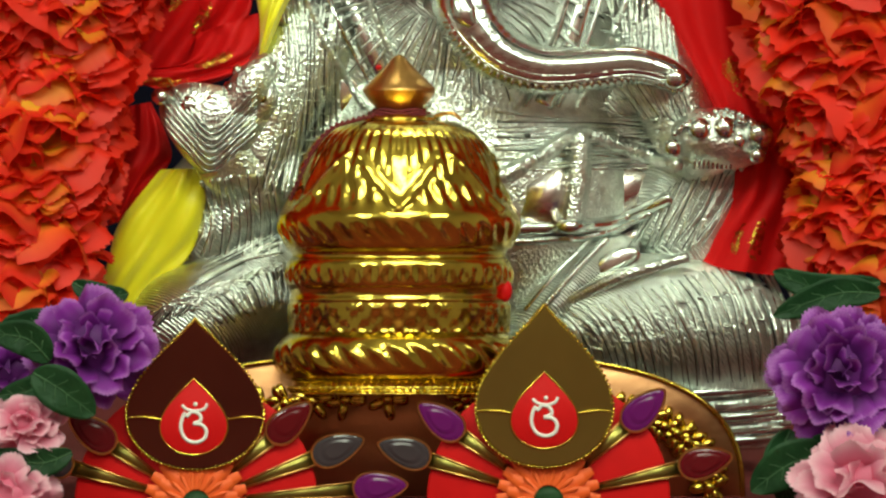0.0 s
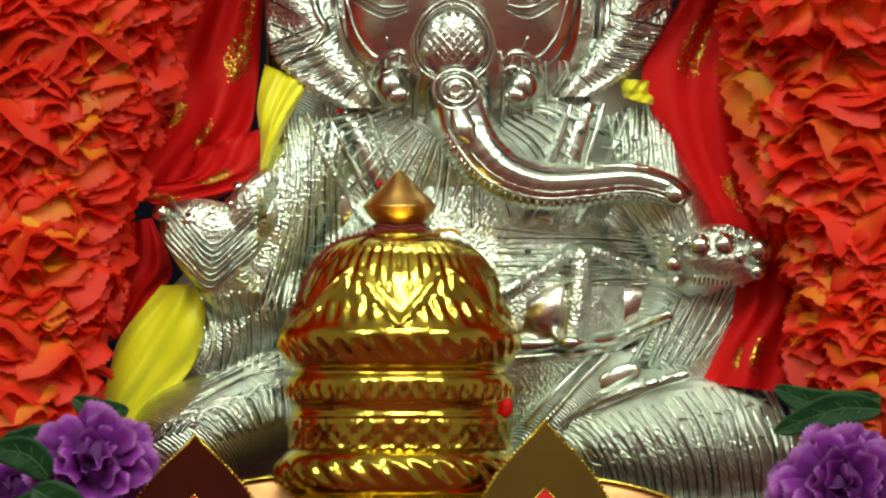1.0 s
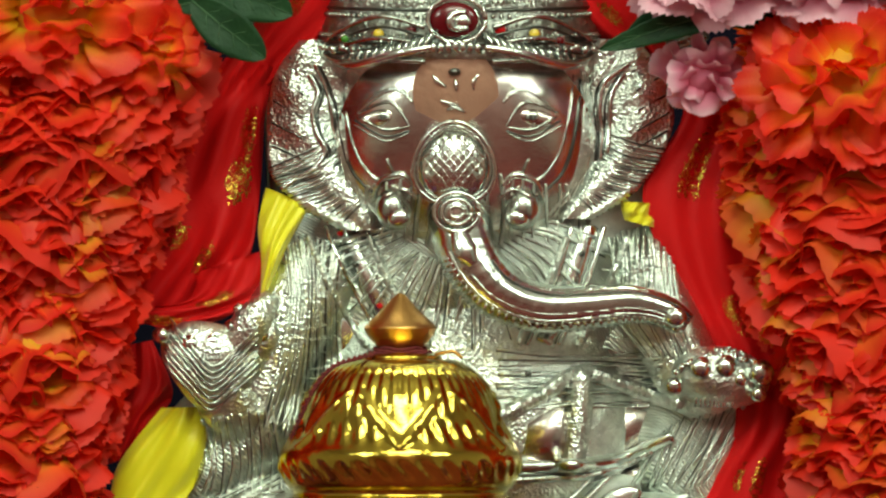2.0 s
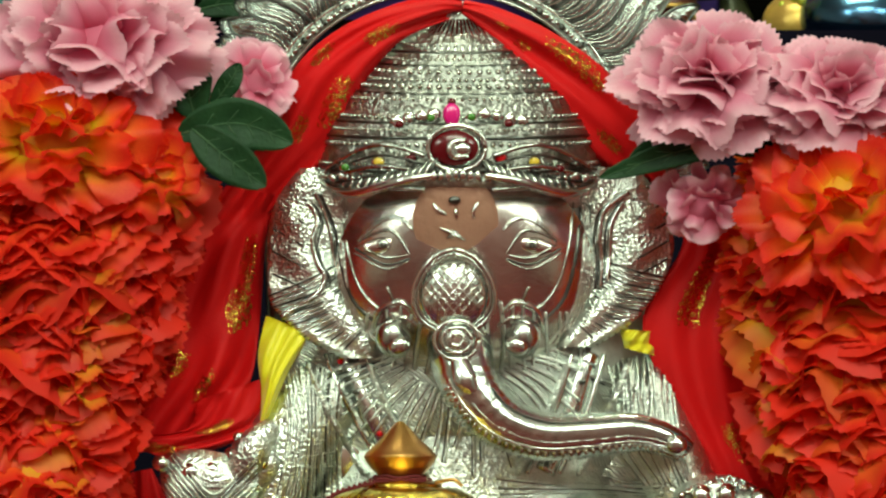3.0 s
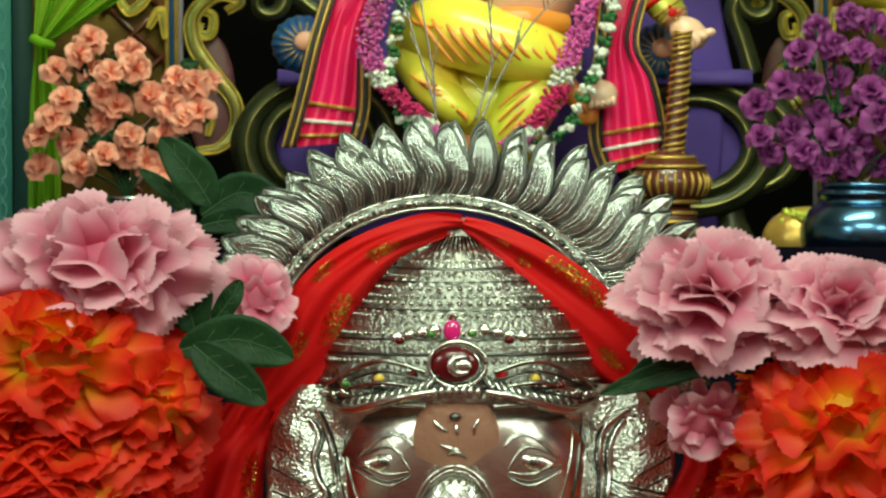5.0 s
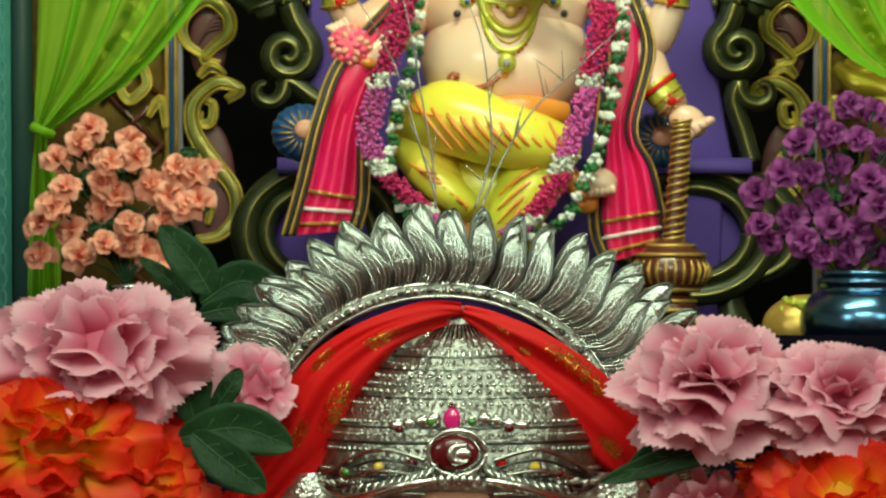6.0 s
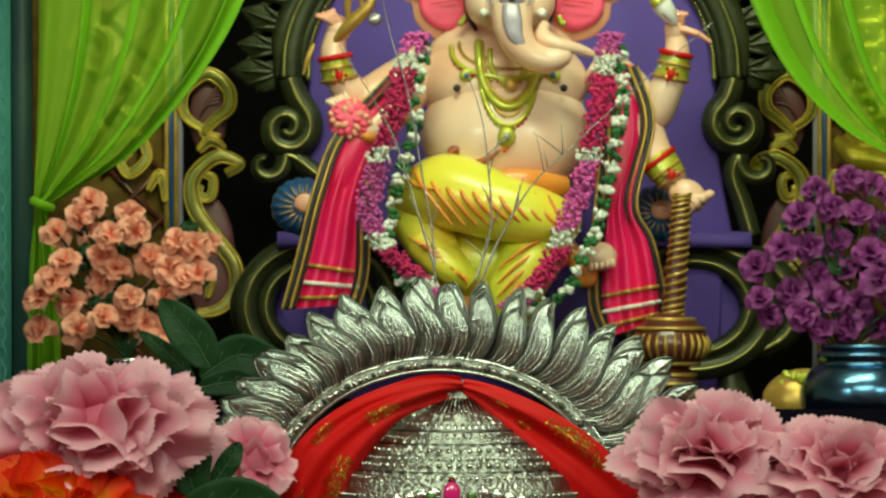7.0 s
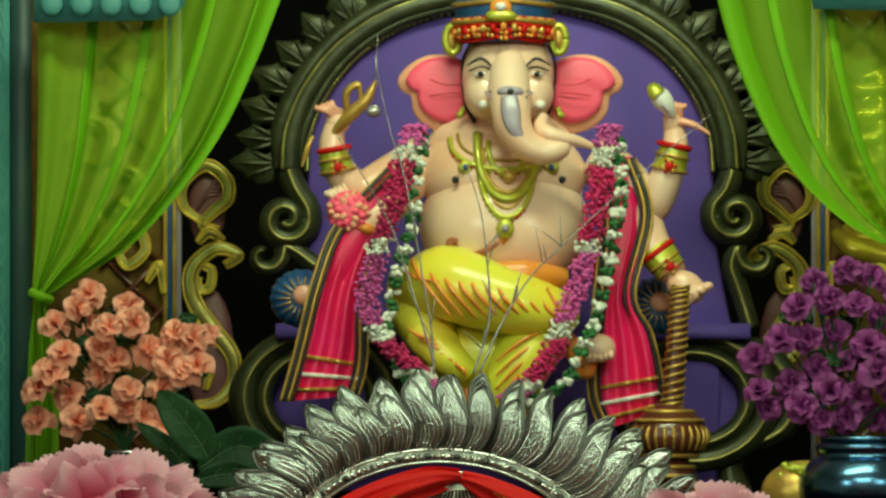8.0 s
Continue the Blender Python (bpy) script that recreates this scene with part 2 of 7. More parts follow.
clear.inputs["Color"].default_value = (0.75, 0.95, 0.45, 1)
mix_b.inputs[0].default_value, mixer.inputs[0].default_value = 0.4, 0.6
nt.links.new(nt.nodes["Principled BSDF"].outputs[0], mix_b.inputs[1])
nt.links.new(trans.outputs[0], mix_b.inputs[2])
nt.links.new(clear.outputs[0], mixer.inputs[1])
nt.links.new(mix_b.outputs[0], mixer.inputs[2])
nt.links.new(mixer.outputs[0], nt.nodes["Material Output"].inputs["Surface"])

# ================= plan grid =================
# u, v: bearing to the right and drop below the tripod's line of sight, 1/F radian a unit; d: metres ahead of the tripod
TILT0 = radians(-7.217)
FRONT, REAR = 1.70, 2.60


def ground(u, v, d):
    u, v, d = np.asarray(u, float), np.asarray(v, float), np.asarray(d, float)
    el = TILT0 + (441 - v) / F
    return np.stack(np.broadcast_arrays(d / np.cos(el) * (u - 784) / F, d, EYE[2] + d * np.tan(el)), -1)


def spline(pts, n):
    """A smooth line of n points through the rows pts."""
    p = np.asarray(pts, float)
    k = len(p)
    t = np.linspace(0, k - 1, n)
    i = np.clip(t.astype(int), 0, k - 2)
    f = (t - i)[:, None]
    a, b, c, d = p[np.maximum(i - 1, 0)], p[i], p[i + 1], p[np.minimum(i + 2, k - 1)]
    return 0.5 * (2 * b + (c - a) * f + (2 * a - 5 * b + 4 * c - d) * f ** 2 + (3 * b - a - 3 * c + d) * f ** 3)


class Form:
    """A mesh in the making: rows of u, v, w (w: towards the tripod, in the same unit) at the distance d; off is added to v."""

    def __init__(self, d, off=0.0):
        self.d, self.off, self.v, self.f, self.m, self.a, self.n = d, off, [], [], [], [], 0
        self.solid = []

    def add(self, verts, faces, m=0, along=None):
        verts = np.asarray(verts, float).reshape(-1, 3)
        self.v.append(verts)
        self.f += [tuple(i + self.n for i in f) for f in faces]
        self.m += [m] * len(faces)
        self.a.append(np.zeros(len(verts)) if along is None else np.asarray(along, float).ravel())
        self.n += len(verts)

    def grid(self, p, m=0, wrap=False, along=None):
        """A sheet from an array rows x columns x 3."""
        r, c = p.shape[:2]
        e = c if wrap else c - 1
        self.add(p, [(i * c + j, i * c + (j + 1) % c, (i + 1) * c + (j + 1) % c, (i + 1) * c + j) for i in range(r - 1) for j in range(e)], m, along)

    def slab(self, p, thick, m=0):
        """A closed sheet of that thickness."""
        q = p.copy()
        q[..., 2] -= thick
        r, c = p.shape[:2]
        ring = np.concatenate([p, q[:, ::-1]], 1)
        self.grid(ring, m, True)
        for i in (0, r - 1):
            self.add(np.concatenate([p[i], q[i]]), [(j, j + 1, c + j + 1, c + j) for j in range(c - 1)], m)

    def ell(self, c, r, rot=0.0, m=0, seg=20, rings=12, bump=None):
        t, a = np.meshgrid(np.linspace(0.001, math.pi - 0.001, rings), np.linspace(0, 2 * math.pi, seg, endpoint=False), indexing="ij")
        k = 1.0 if bump is None else bump(t, a)
        x, z, y = r[0] * np.sin(t) * np.cos(a) * k, r[2] * np.sin(t) * np.sin(a) * k, -r[1] * np.cos(t) * k
        cs, sn = math.cos(radians(rot)), math.sin(radians(rot))
        self.solid.append((c, r, cs, sn))
        self.grid(np.stack([c[0] + x * cs - y * sn, c[1] + x * sn + y * cs, c[2] + z], -1), m, True)

    def top(self, u, v, low=0.0):
        """How far the rounded bodies made so far stand out at u, v."""
        best = np.full(np.shape(u), low, float)
        for c, r, cs, sn, *flat in self.solid:
            if max(r) < 19:
                continue
            x, y = (u - c[0]) * cs + (v - c[1]) * sn, -(u - c[0]) * sn + (v - c[1]) * cs
            k = 1 - (x / r[0]) ** 2 - (y / r[1]) ** 2
            if flat:
                k2 = np.clip(1 - k, 0, None) ** 0.5
                best = np.maximum(best, np.where(k > 0, c[2] + r[2] * (1 - k2 ** flat[0]) - flat[1] * y, low))
                continue
            best = np.maximum(best, np.where(k > 0, c[2] + r[2] * np.sqrt(np.clip(k, 0, 1)), low))
        return best

    def pad(self, c, rx, ry, h, m=0, rot=0.0, slope=0.0, power=5):
        """A raised pad with a nearly flat face."""
        rho, a = np.meshgrid(np.linspace(0.001, 1, 14), np.linspace(0, 2 * math.pi, 48, endpoint=False), indexing="ij")
        x, y = rx * rho * np.cos(a), ry * rho * np.sin(a)
        cs, sn = math.cos(radians(rot)), math.sin(radians(rot))
        self.grid(np.stack([c[0] + x * cs - y * sn, c[1] + x * sn + y * cs, c[2] + h * (1 - rho ** power) - slope * y], -1), m, True)
        self.solid.append(((c[0], c[1], c[2]), (rx, ry, h), cs, sn, power, slope))

    def drape(self, pts, rad, m=0, n=24, lift=0.3, seg=6, beads=0):
        """A rod laid along the rows u, v on the bodies made so far."""
        rad = np.broadcast_to(np.asarray(rad, float), (len(pts),))
        q = spline(np.column_stack([np.asarray(pts, float)[:, :2], rad]), n)
        w = self.top(q[:, 0], q[:, 1])
        w = np.convolve(np.pad(w, 1, mode="edge"), (0.25, 0.5, 0.25), "valid")
        self.tube(np.column_stack([q[:, :2], w + lift * q[:, 2]]), q[:, 2], m, seg)
        for i in np.linspace(0, n - 1, beads).astype(int) if beads else ():
            self.ell((q[i, 0], q[i, 1], w[i] + q[i, 2]), (q[i, 2] * 0.8,) * 3, 0, m, 8, 5)

    def tube(self, pts, rad, m=0, seg=8, n=None, flat=1.0, twist=None):
        """A round rod through the rows pts; rad: one radius, or one for each row."""
        rad = np.broadcast_to(np.asarray(rad, float), (len(pts),))
        q = np.column_stack([np.asarray(pts, float), rad])
        if n:
            q = spline(q, n)
        p, rr = q[:, :3], q[:, 3]
        tan = np.gradient(p, axis=0)
        tan /= np.linalg.norm(tan, axis=1)[:, None] + 1e-9
        up = np.array([0.0, 0.0, 1.0])
        s = np.cross(tan, up)
        bad = np.linalg.norm(s, axis=1) < 0.05
        s[bad] = (1, 0, 0)
        s /= np.linalg.norm(s, axis=1)[:, None]
        o = np.cross(s, tan)
        a = np.linspace(0, 2 * math.pi, seg, endpoint=False)
        g = p[:, None] + rr[:, None, None] * (s[:, None] * np.cos(a)[None, :, None] + o[:, None] * np.sin(a)[None, :, None] * flat)
        if twist is not None:
            g = p[:, None] + (g - p[:, None]) * twist(np.arange(len(p))[:, None], a[None, :])[..., None]
        if rr.max() >= 20:
            self.solid += [(p[i], (rr[i], rr[i], rr[i] * flat), 1.0, 0.0) for i in range(len(p)) if rr[i] > 8]
        k = self.n
        self.grid(g, m, True)
        for base in (0, (len(p) - 1) * seg):
            self.f.append(tuple(k + base + j for j in range(seg)))
            self.m.append(m)

    def lathe(self, c, prof, m=0, seg=64, bump=None, n=None, depth=1.0):
        """A turned form on an upright axis at c = (u, w); prof: rows of radius and v."""
        q = np.asarray(prof, float)
        if n:
            q = spline(q, n)
        a = np.linspace(0, 2 * math.pi, seg, endpoint=False)
        r = q[:, 0][:, None] * np.ones(seg)
        if bump is not None:
            r = r + bump(q[:, 1][:, None], a[None, :])
        self.grid(np.stack([c[0] + r * np.cos(a), np.repeat(q[:, 1][:, None], seg, 1), c[1] + depth * r * np.sin(a)], -1), m, True)

    def plate(self, outline, w0, w1, m=0, bevel=0.0):
        """A flat piece with that outline (rows of u, v), from w0 at the back to w1 at the face."""
        o = np.asarray(outline, float)
        c = o.mean(0)
        inn = c + (o - c) * (1 - bevel)
        k = len(o)
        v = [np.column_stack([o, np.full(k, w0)]), np.column_stack([o, np.full(k, w1 - (w1 - w0) * 0.3)]), np.column_stack([inn, np.full(k, w1)])]
        fs = [(i * k + j, i * k + (j + 1) % k, (i + 1) * k + (j + 1) % k, (i + 1) * k + j) for i in range(2) for j in range(k)]
        self.add(np.concatenate(v), fs + [tuple(range(k)), tuple(2 * k + j for j in range(k))], m)

    def bead(self, c, r, m=0):
        self.ell(c, (r, r, r), 0, m, 8, 5)


def base_of(ob):
    p = Vector((0, 0, 0))
    while ob is not None:
        p = p + ob.location
        ob = ob.parent
    return p


def thing(name, u, v, d, label, category, group="", kind=""):
    ob = new(name)
    ob.location = Vector(ground(u, v, d))
    ob.empty_display_size = 0.02
    return tagged(ob, label, category, group, kind)


def part(name, form, mats, parent=None, label="", smooth=True, fix=True):
    """Links a form as one mesh object, under a thing or a part."""
    mats = mats if isinstance(mats, (list, tuple)) else [mats]
    g = np.concatenate(form.v)
    p = ground(g[:, 0], g[:, 1] + form.off, form.d - g[:, 2] * form.d / F)
    o = np.array(base_of(parent)) if parent is not None else p.mean(0) * (1, 1, 0) + (0, 0, p[:, 2].min())
    me = bpy.data.meshes.new(name)
    me.from_pydata((p - o).tolist(), [], form.f)
    for m in mats:
        me.materials.append(m)
    me.polygons.foreach_set("material_index", form.m)
    me.polygons.foreach_set("use_smooth", [smooth] * len(form.f))
    at = me.attributes.new("along", "FLOAT", "POINT")
    at.data.foreach_set("value", np.concatenate(form.a))
    if fix:
        bm = bmesh.new()
        bm.from_mesh(me)
        bmesh.ops.recalc_face_normals(bm, faces=bm.faces)
        bm.to_mesh(me)
        bm.free()
    me.update()
    ob = new(name, me)
    if parent is None:
        ob.location = Vector(o)
    else:
        ob.parent = parent
    if label:
        ob["label"] = label
    return ob


def single(name, form, mats, label, category, group="", kind="", smooth=True):
    return tagged(part(name, form, mats, None, "", smooth), label, category, group, kind)


# ================= the setting =================
def block(name, x0, x1, y0, y1, z0, z1, m, label, category, kind="structure", bevel=0.004):
    bm = bmesh.new()
    bmesh.ops.create_cube(bm, size=1)
    for v in bm.verts:
        v.co = (x0 + (v.co.x + 0.5) * (x1 - x0), y0 + (v.co.y + 0.5) * (y1 - y0), z0 + (v.co.z + 0.5) * (z1 - z0))
    bmesh.ops.bevel(bm, geom=bm.edges[:], offset=bevel, segments=2, affect="EDGES")
    me = bpy.data.meshes.new(name)
    bm.to_mesh(me)
    bm.free()
    me.materials.append(m)
    return tagged(new(name, me), label, category, "", kind)


# floor and south wall are unseen; their reds tint what the silver reflects
block("floor", -2.6, 2.6, -2.6, 3.3, -0.05, 0.0, CARPET, "unseen red carpeted floor, coloured for reflections in the silver", "floor")
block("ceiling", -2.6, 2.6, -2.6, 3.3, 2.8, 2.85, CREAM_WALL, "cream painted ceiling of the prayer hall", "ceiling")
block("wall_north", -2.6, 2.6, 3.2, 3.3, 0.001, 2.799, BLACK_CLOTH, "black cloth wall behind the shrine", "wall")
block("wall_south", -2.6, 2.6, -2.6, -2.5, 0.001, 2.799, ROSE_WALL, "unseen dusty rose wall, coloured for reflections in the silver", "wall")
block("wall_west", -2.6, -2.5, -2.499, 3.199, 0.001, 2.799, CREAM_WALL, "cream painted side wall", "wall")
block("wall_east", 2.5, 2.6, -2.499, 3.199, 0.001, 2.799, CREAM_WALL, "cream painted side wall", "wall")

# the two tiers of the altar
TABLE_Z = float(ground(784, 905, 1.6)[2])
TIER_Z = float(ground(784, 905 - 1480, REAR)[2])
block("altar_table", -0.75, 0.75, 1.42, 2.12, 0.001, TABLE_Z, DARK_RED_CLOTH, "long altar table under a maroon cloth", "table", "thing", 0.012)
block("altar_step", -0.9, 0.9, 2.37, 3.15, 0.001, TIER_Z, GAP_DARK_CLOTH, "raised altar step, coloured near black for the dark gaps", "altar", "thing", 0.012)


# ================= artificial flowers =================
def petal_mesh(name, m, width=0.8, cup=0.25, ruffle=0.07, teeth=9, seed=0, rows=7, cols=21, jag=0.035):
    """One cloth petal, 1 long from its root along +y, its face to +z, with a pinked edge."""
    rnd = random.Random(seed)
    ph = rnd.random() * 6
    t, s = np.meshgrid(np.linspace(0.0, 1, rows), np.linspace(-1, 1, cols), indexing="ij")
    half = width * 0.5 * (0.18 + 0.82 * np.sin(np.clip(t * 1.15, 0, 1) * math.pi / 2) ** 0.8)
    edge = 1 - 0.34 * np.abs(s) ** 2.2 + jag * (t ** 5) * np.where(np.arange(cols) % 2, 1, -1)[None, :]
    x, y = s * half * (1 + 0.04 * np.sin(7 * t + ph)), t * edge
    z = cup * t ** 2 * (0.6 + 0.5 * s ** 2) - 0.12 * t + ruffle * t ** 1.5 * np.sin(teeth * 0.5 * s + ph) + ruffle * 0.6 * t * np.sin(5 * s * t + ph * 2)
    p = np.stack([x, y, z], -1).reshape(-1, 3)
    f = [(i * cols + j, i * cols + j + 1, (i + 1) * cols + j + 1, (i + 1) * cols + j) for i in range(rows - 1) for j in range(cols - 1)]
    me = bpy.data.meshes.new(name)
    me.from_pydata(p.tolist(), [], f)
    me.materials.append(m)
    me.polygons.foreach_set("use_smooth", [True] * len(f))
    me.attributes.new("along", "FLOAT", "POINT").data.foreach_set("value", t.ravel())
    return me, p, f, t.ravel()


PETALS = {}
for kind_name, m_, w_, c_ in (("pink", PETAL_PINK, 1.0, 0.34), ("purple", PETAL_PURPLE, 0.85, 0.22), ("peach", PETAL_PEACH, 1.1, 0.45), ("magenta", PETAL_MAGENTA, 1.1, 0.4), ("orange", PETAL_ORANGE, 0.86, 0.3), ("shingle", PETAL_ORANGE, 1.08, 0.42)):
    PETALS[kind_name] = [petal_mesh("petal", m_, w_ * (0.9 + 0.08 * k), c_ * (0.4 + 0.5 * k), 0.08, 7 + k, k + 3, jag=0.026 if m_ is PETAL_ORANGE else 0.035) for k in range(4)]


def turn_to(y_axis, x_axis):
    y = Vector(y_axis).normalized()
    x = Vector(x_axis)
    x = (x - y * x.dot(y)).normalized()
    z = x.cross(y)
    return Matrix(((x.x, y.x, z.x), (x.y, y.y, z.y), (x.z, y.z, z.z))).to_4x4()


def carnation(name, u, v, d, r, kind, count, face=(0, -1, 0.35), label="", group="", seed=1, root=0.36, spread=100, tall=1.0, wide=1.0):
    """A cloth flower head with its own petals, opened towards face."""
    rnd = random.Random(seed)
    s = d / F
    c = Vector(ground(u, v, d))
    ob = new(name)
    ob.location = c
    ob.empty_display_size = 0.01
    tagged(ob, label, "flower", group)
    n = Vector(face).normalized()
    a = n.orthogonal().normalized()
    b = n.cross(a)
    core = Form(d)
    core.ell((u, v, 0), (r * 0.5, r * 0.5 * tall, r * 0.45), 0, 0, 24, 14, lambda tt, aa: 1 + 0.1 * np.sin(aa * 9) * np.sin(tt * 7))
    core.a = [np.full(core.n, 0.35)]
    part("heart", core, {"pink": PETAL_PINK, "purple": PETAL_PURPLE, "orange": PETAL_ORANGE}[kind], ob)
    for k in range(count):
        q = (k + 0.5) / count
        th = radians(spread) * q ** 0.62 + rnd.uniform(-0.22, 0.22)
        ph = k * 2.39996 + rnd.uniform(-0.25, 0.25)
        out = a * math.cos(ph) + b * math.sin(ph)
        way = n * math.cos(th) + out * math.sin(th)
        side = -a * math.sin(ph) + b * math.cos(ph)
        side = side + n * rnd.uniform(-0.7, 0.7) + out * rnd.uniform(-0.6, 0.6)
        m = turn_to(way, side)
        size = r * s * (1 - root) * rnd.uniform(0.7, 1.1) * (0.8 + 0.3 * q)
        p = bpy.data.objects.new("petal", PETALS[kind][rnd.randrange(4)][0])
        scene.collection.objects.link(p)
        p.parent = ob
        loc = way * (r * s * root)
        p.matrix_basis = Matrix.Diagonal((wide, 1, tall, 1)) @ Matrix.Translation(loc) @ m @ Matrix.Scale(size, 4)
    return ob


def leaf_form(form, pts, width, m=0, vein=1, fold=0.25, teeth=0.0):
    """A leaf along the rows pts, with a midrib."""
    q = spline(pts, 13)
    t = np.linspace(0, 1, 13)
    half = width * np.sin(np.clip(t * 0.96 + 0.03, 0, 1) * math.pi) ** 0.75
    tan = np.gradient(q, axis=0)
    nrm = np.stack([-tan[:, 1], tan[:, 0], np.zeros(13)], -1)
    nrm /= np.linalg.norm(nrm, axis=1)[:, None] + 1e-9
    s = np.linspace(-1, 1, 9)
    jag = 1 + teeth * np.where(np.arange(13) % 2, 1, -1)[:, None, None] * (np.abs(s)[None, :, None] > 0.9)
    g = q[:, None] + nrm[:, None] * (s[None, :, None] * half[:, None, None] * jag)
    g[..., 2] += fold * half[:, None] * np.abs(s)[None, :] + 3 * np.sin(t * 14)[:, None] * np.abs(s)[None, :]
    form.slab(g, 1.5, m)
    form.tube(q + (0, 0, 1.0), np.linspace(1.8, 0.6, 13), vein, 5)
    for k in (3, 5, 7, 9):
        for e in (0, 8):
            form.tube([g[k, 4] + (0, 0, 0.6), g[k + 1, 4 + (e - 4) // 2] + (0, 0, 0.6)], 0.7, vein, 4)


def leaf(pts, width, d, label, off=0.0, **kw):
    f = Form(d, off)
    leaf_form(f, pts, width, **kw)
    return single("leaf", f, [LEAF, LEAF_VEIN], label, "leaf", "cloth leaves round the flowers")


# ---- orange garlands: strings of flat blossoms, one above the other ----
def blossom(parent, u, v, d, r, tilt, seed, count=30):
    """One flat many-petalled blossom of a garland, threaded through its middle."""
    rnd = random.Random(seed)
    s = d / F
    c = np.array(ground(u, v, d)) - np.array(base_of(parent))
    vs, fs, al, n = [], [], [], 0
    for k in range(count):
        _, p, f, t = PETALS["shingle"][rnd.randrange(4)]
        az = 2 * math.pi * (k + rnd.uniform(-0.4, 0.4)) / count
        el = radians(tilt + rnd.uniform(-42, 12))
        way = (math.cos(az) * math.cos(el), math.sin(az) * math.cos(el), math.sin(el))
        m = np.array(turn_to(way, (-math.sin(az), math.cos(az), rnd.uniform(-0.5, 0.5))))[:3, :3]
        inner = rnd.uniform(0.42, 0.56)
        size = r * s * (1 - inner) * rnd.uniform(0.85, 1.2)
        root = np.array((math.cos(az), math.sin(az), 0.3 * math.sin(el))) * r * s * inner
        vs.append((((p * size * (rnd.uniform(0.7, 1.02), 1, 1)) @ m.T) + root) * (1, 0.8, 1) + c + (0, 0, rnd.uniform(-13, 13) * s))
        fs += [tuple(i + n for i in g) for g in f]
        al.append(t)
        n += len(p)
    me = bpy.data.meshes.new("blossom")
    me.from_pydata(np.concatenate(vs).tolist(), [], fs)
    me.materials.append(PETAL_ORANGE)
    me.polygons.foreach_set("use_smooth", [True] * len(fs))
    me.attributes.new("along", "FLOAT", "POINT").data.foreach_set("value", np.concatenate(al))
    ob = new("blossom", me)
    ob.parent = parent
    return ob


def garland(rows, d, step, label, seed):
    """rows: u, v, radius down the string."""
    g = thing("orange_garland", rows[-1][0], rows[-1][1], d, label, "garland", "orange garlands beside the idol")
    length = rows[-1][1] - rows[0][1]
    n = int(length / step)
    for k, (u, v, r) in enumerate(spline(rows, n)):
        blossom(g, u + random.uniform(-8, 8), v, d, r, max(3, 48 - 9 * k), seed * 100 + k)
    cord = Form(d)
    cord.tube([(u, v, 0) for u, v, r in rows], 5, 0, 6, 20)
    part("cord", cord, RED_CLOTH, g)
    return g


garland([(90, -395, 220), (70, -320, 290), (70, -200, 262), (60, -60, 240), (40, 80, 215), (20, 260, 205), (10, 400, 185), (-10, 520, 170)], 1.66, 19,
        "thick garland of orange and red cloth petals", 1)
garland([(1540, -345, 220), (1540, -250, 262), (1560, -80, 262), (1570, 80, 245), (1600, 250, 210), (1600, 400, 210), (1590, 480, 170)], 1.66, 18,
        "thick garland of red-orange cloth petals with yellow hearts", 2)

carnation("orange_bloom", 95, -392, 1.62, 165, "orange", 60, (0.15, -0.8, 0.75), label="full orange and yellow cloth bloom topping the garland", group="orange blooms", seed=21, wide=1.25)
carnation("orange_bloom", 265, -330, 1.63, 120, "orange", 44, (0.4, -0.85, 0.4), label="orange cloth bloom at the garland's shoulder", group="orange blooms", seed=22)
carnation("orange_bloom", 1500, -270, 1.62, 170, "orange", 60, (-0.1, -0.85, 0.6), label="full red-orange cloth bloom topping the garland", group="orange blooms", seed=23, wide=1.2)
PINK = "pale pink cloth carnation with pinked petal edges"
carnation("pink_carnation", 175, -560, 1.64, 205, "pink", 84, (0.05, -0.95, 0.3), label=PINK + " above the orange garland", group="pink carnations", seed=2, spread=105, tall=0.66)
carnation("pink_carnation", 452, -500, 1.67, 85, "pink", 26, (0.3, -0.8, 0.3), label="small pink cloth carnation half hidden by leaves", group="pink carnations", seed=3)
carnation("pink_carnation", 1255, -500, 1.64, 185, "pink", 90, (-0.1, -0.9, 0.45), label=PINK + " beside the red shawl", group="pink carnations", seed=4, tall=0.66)
carnation("pink_carnation", 1475, -480, 1.63, 170, "pink", 80, (0.1, -0.9, 0.45), label=PINK + " over a dark leaf", group="pink carnations", seed=5, tall=0.6)
carnation("pink_carnation", 1240, -295, 1.65, 88, "pink", 26, (-0.1, -0.8, -0.5), label="small pink cloth carnation hanging over the garland", group="pink carnations", seed=6)
carnation("pink_carnation", 48, 750, 1.56, 78, "pink", 40, (0.2, -0.8, 0.6), label="small pink cloth carnation by the tray", group="pink carnations", seed=7, tall=0.7)
carnation("pink_carnation", 10, 880, 1.55, 105, "pink", 34, (0.2, -0.8, 0.6), label=PINK + " by the tray", group="pink carnations", seed=8, tall=0.8)
carnation("pink_carnation", 1535, 860, 1.55, 150, "pink", 44, (-0.3, -0.8, 0.5), label=PINK + " below the purple one", group="pink carnations", seed=9, tall=0.75)
PURP = "bright purple cloth carnation"
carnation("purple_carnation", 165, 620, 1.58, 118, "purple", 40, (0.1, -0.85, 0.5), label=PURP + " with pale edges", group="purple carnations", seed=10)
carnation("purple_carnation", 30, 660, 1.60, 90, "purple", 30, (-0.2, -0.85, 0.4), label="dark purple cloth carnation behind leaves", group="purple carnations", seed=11)
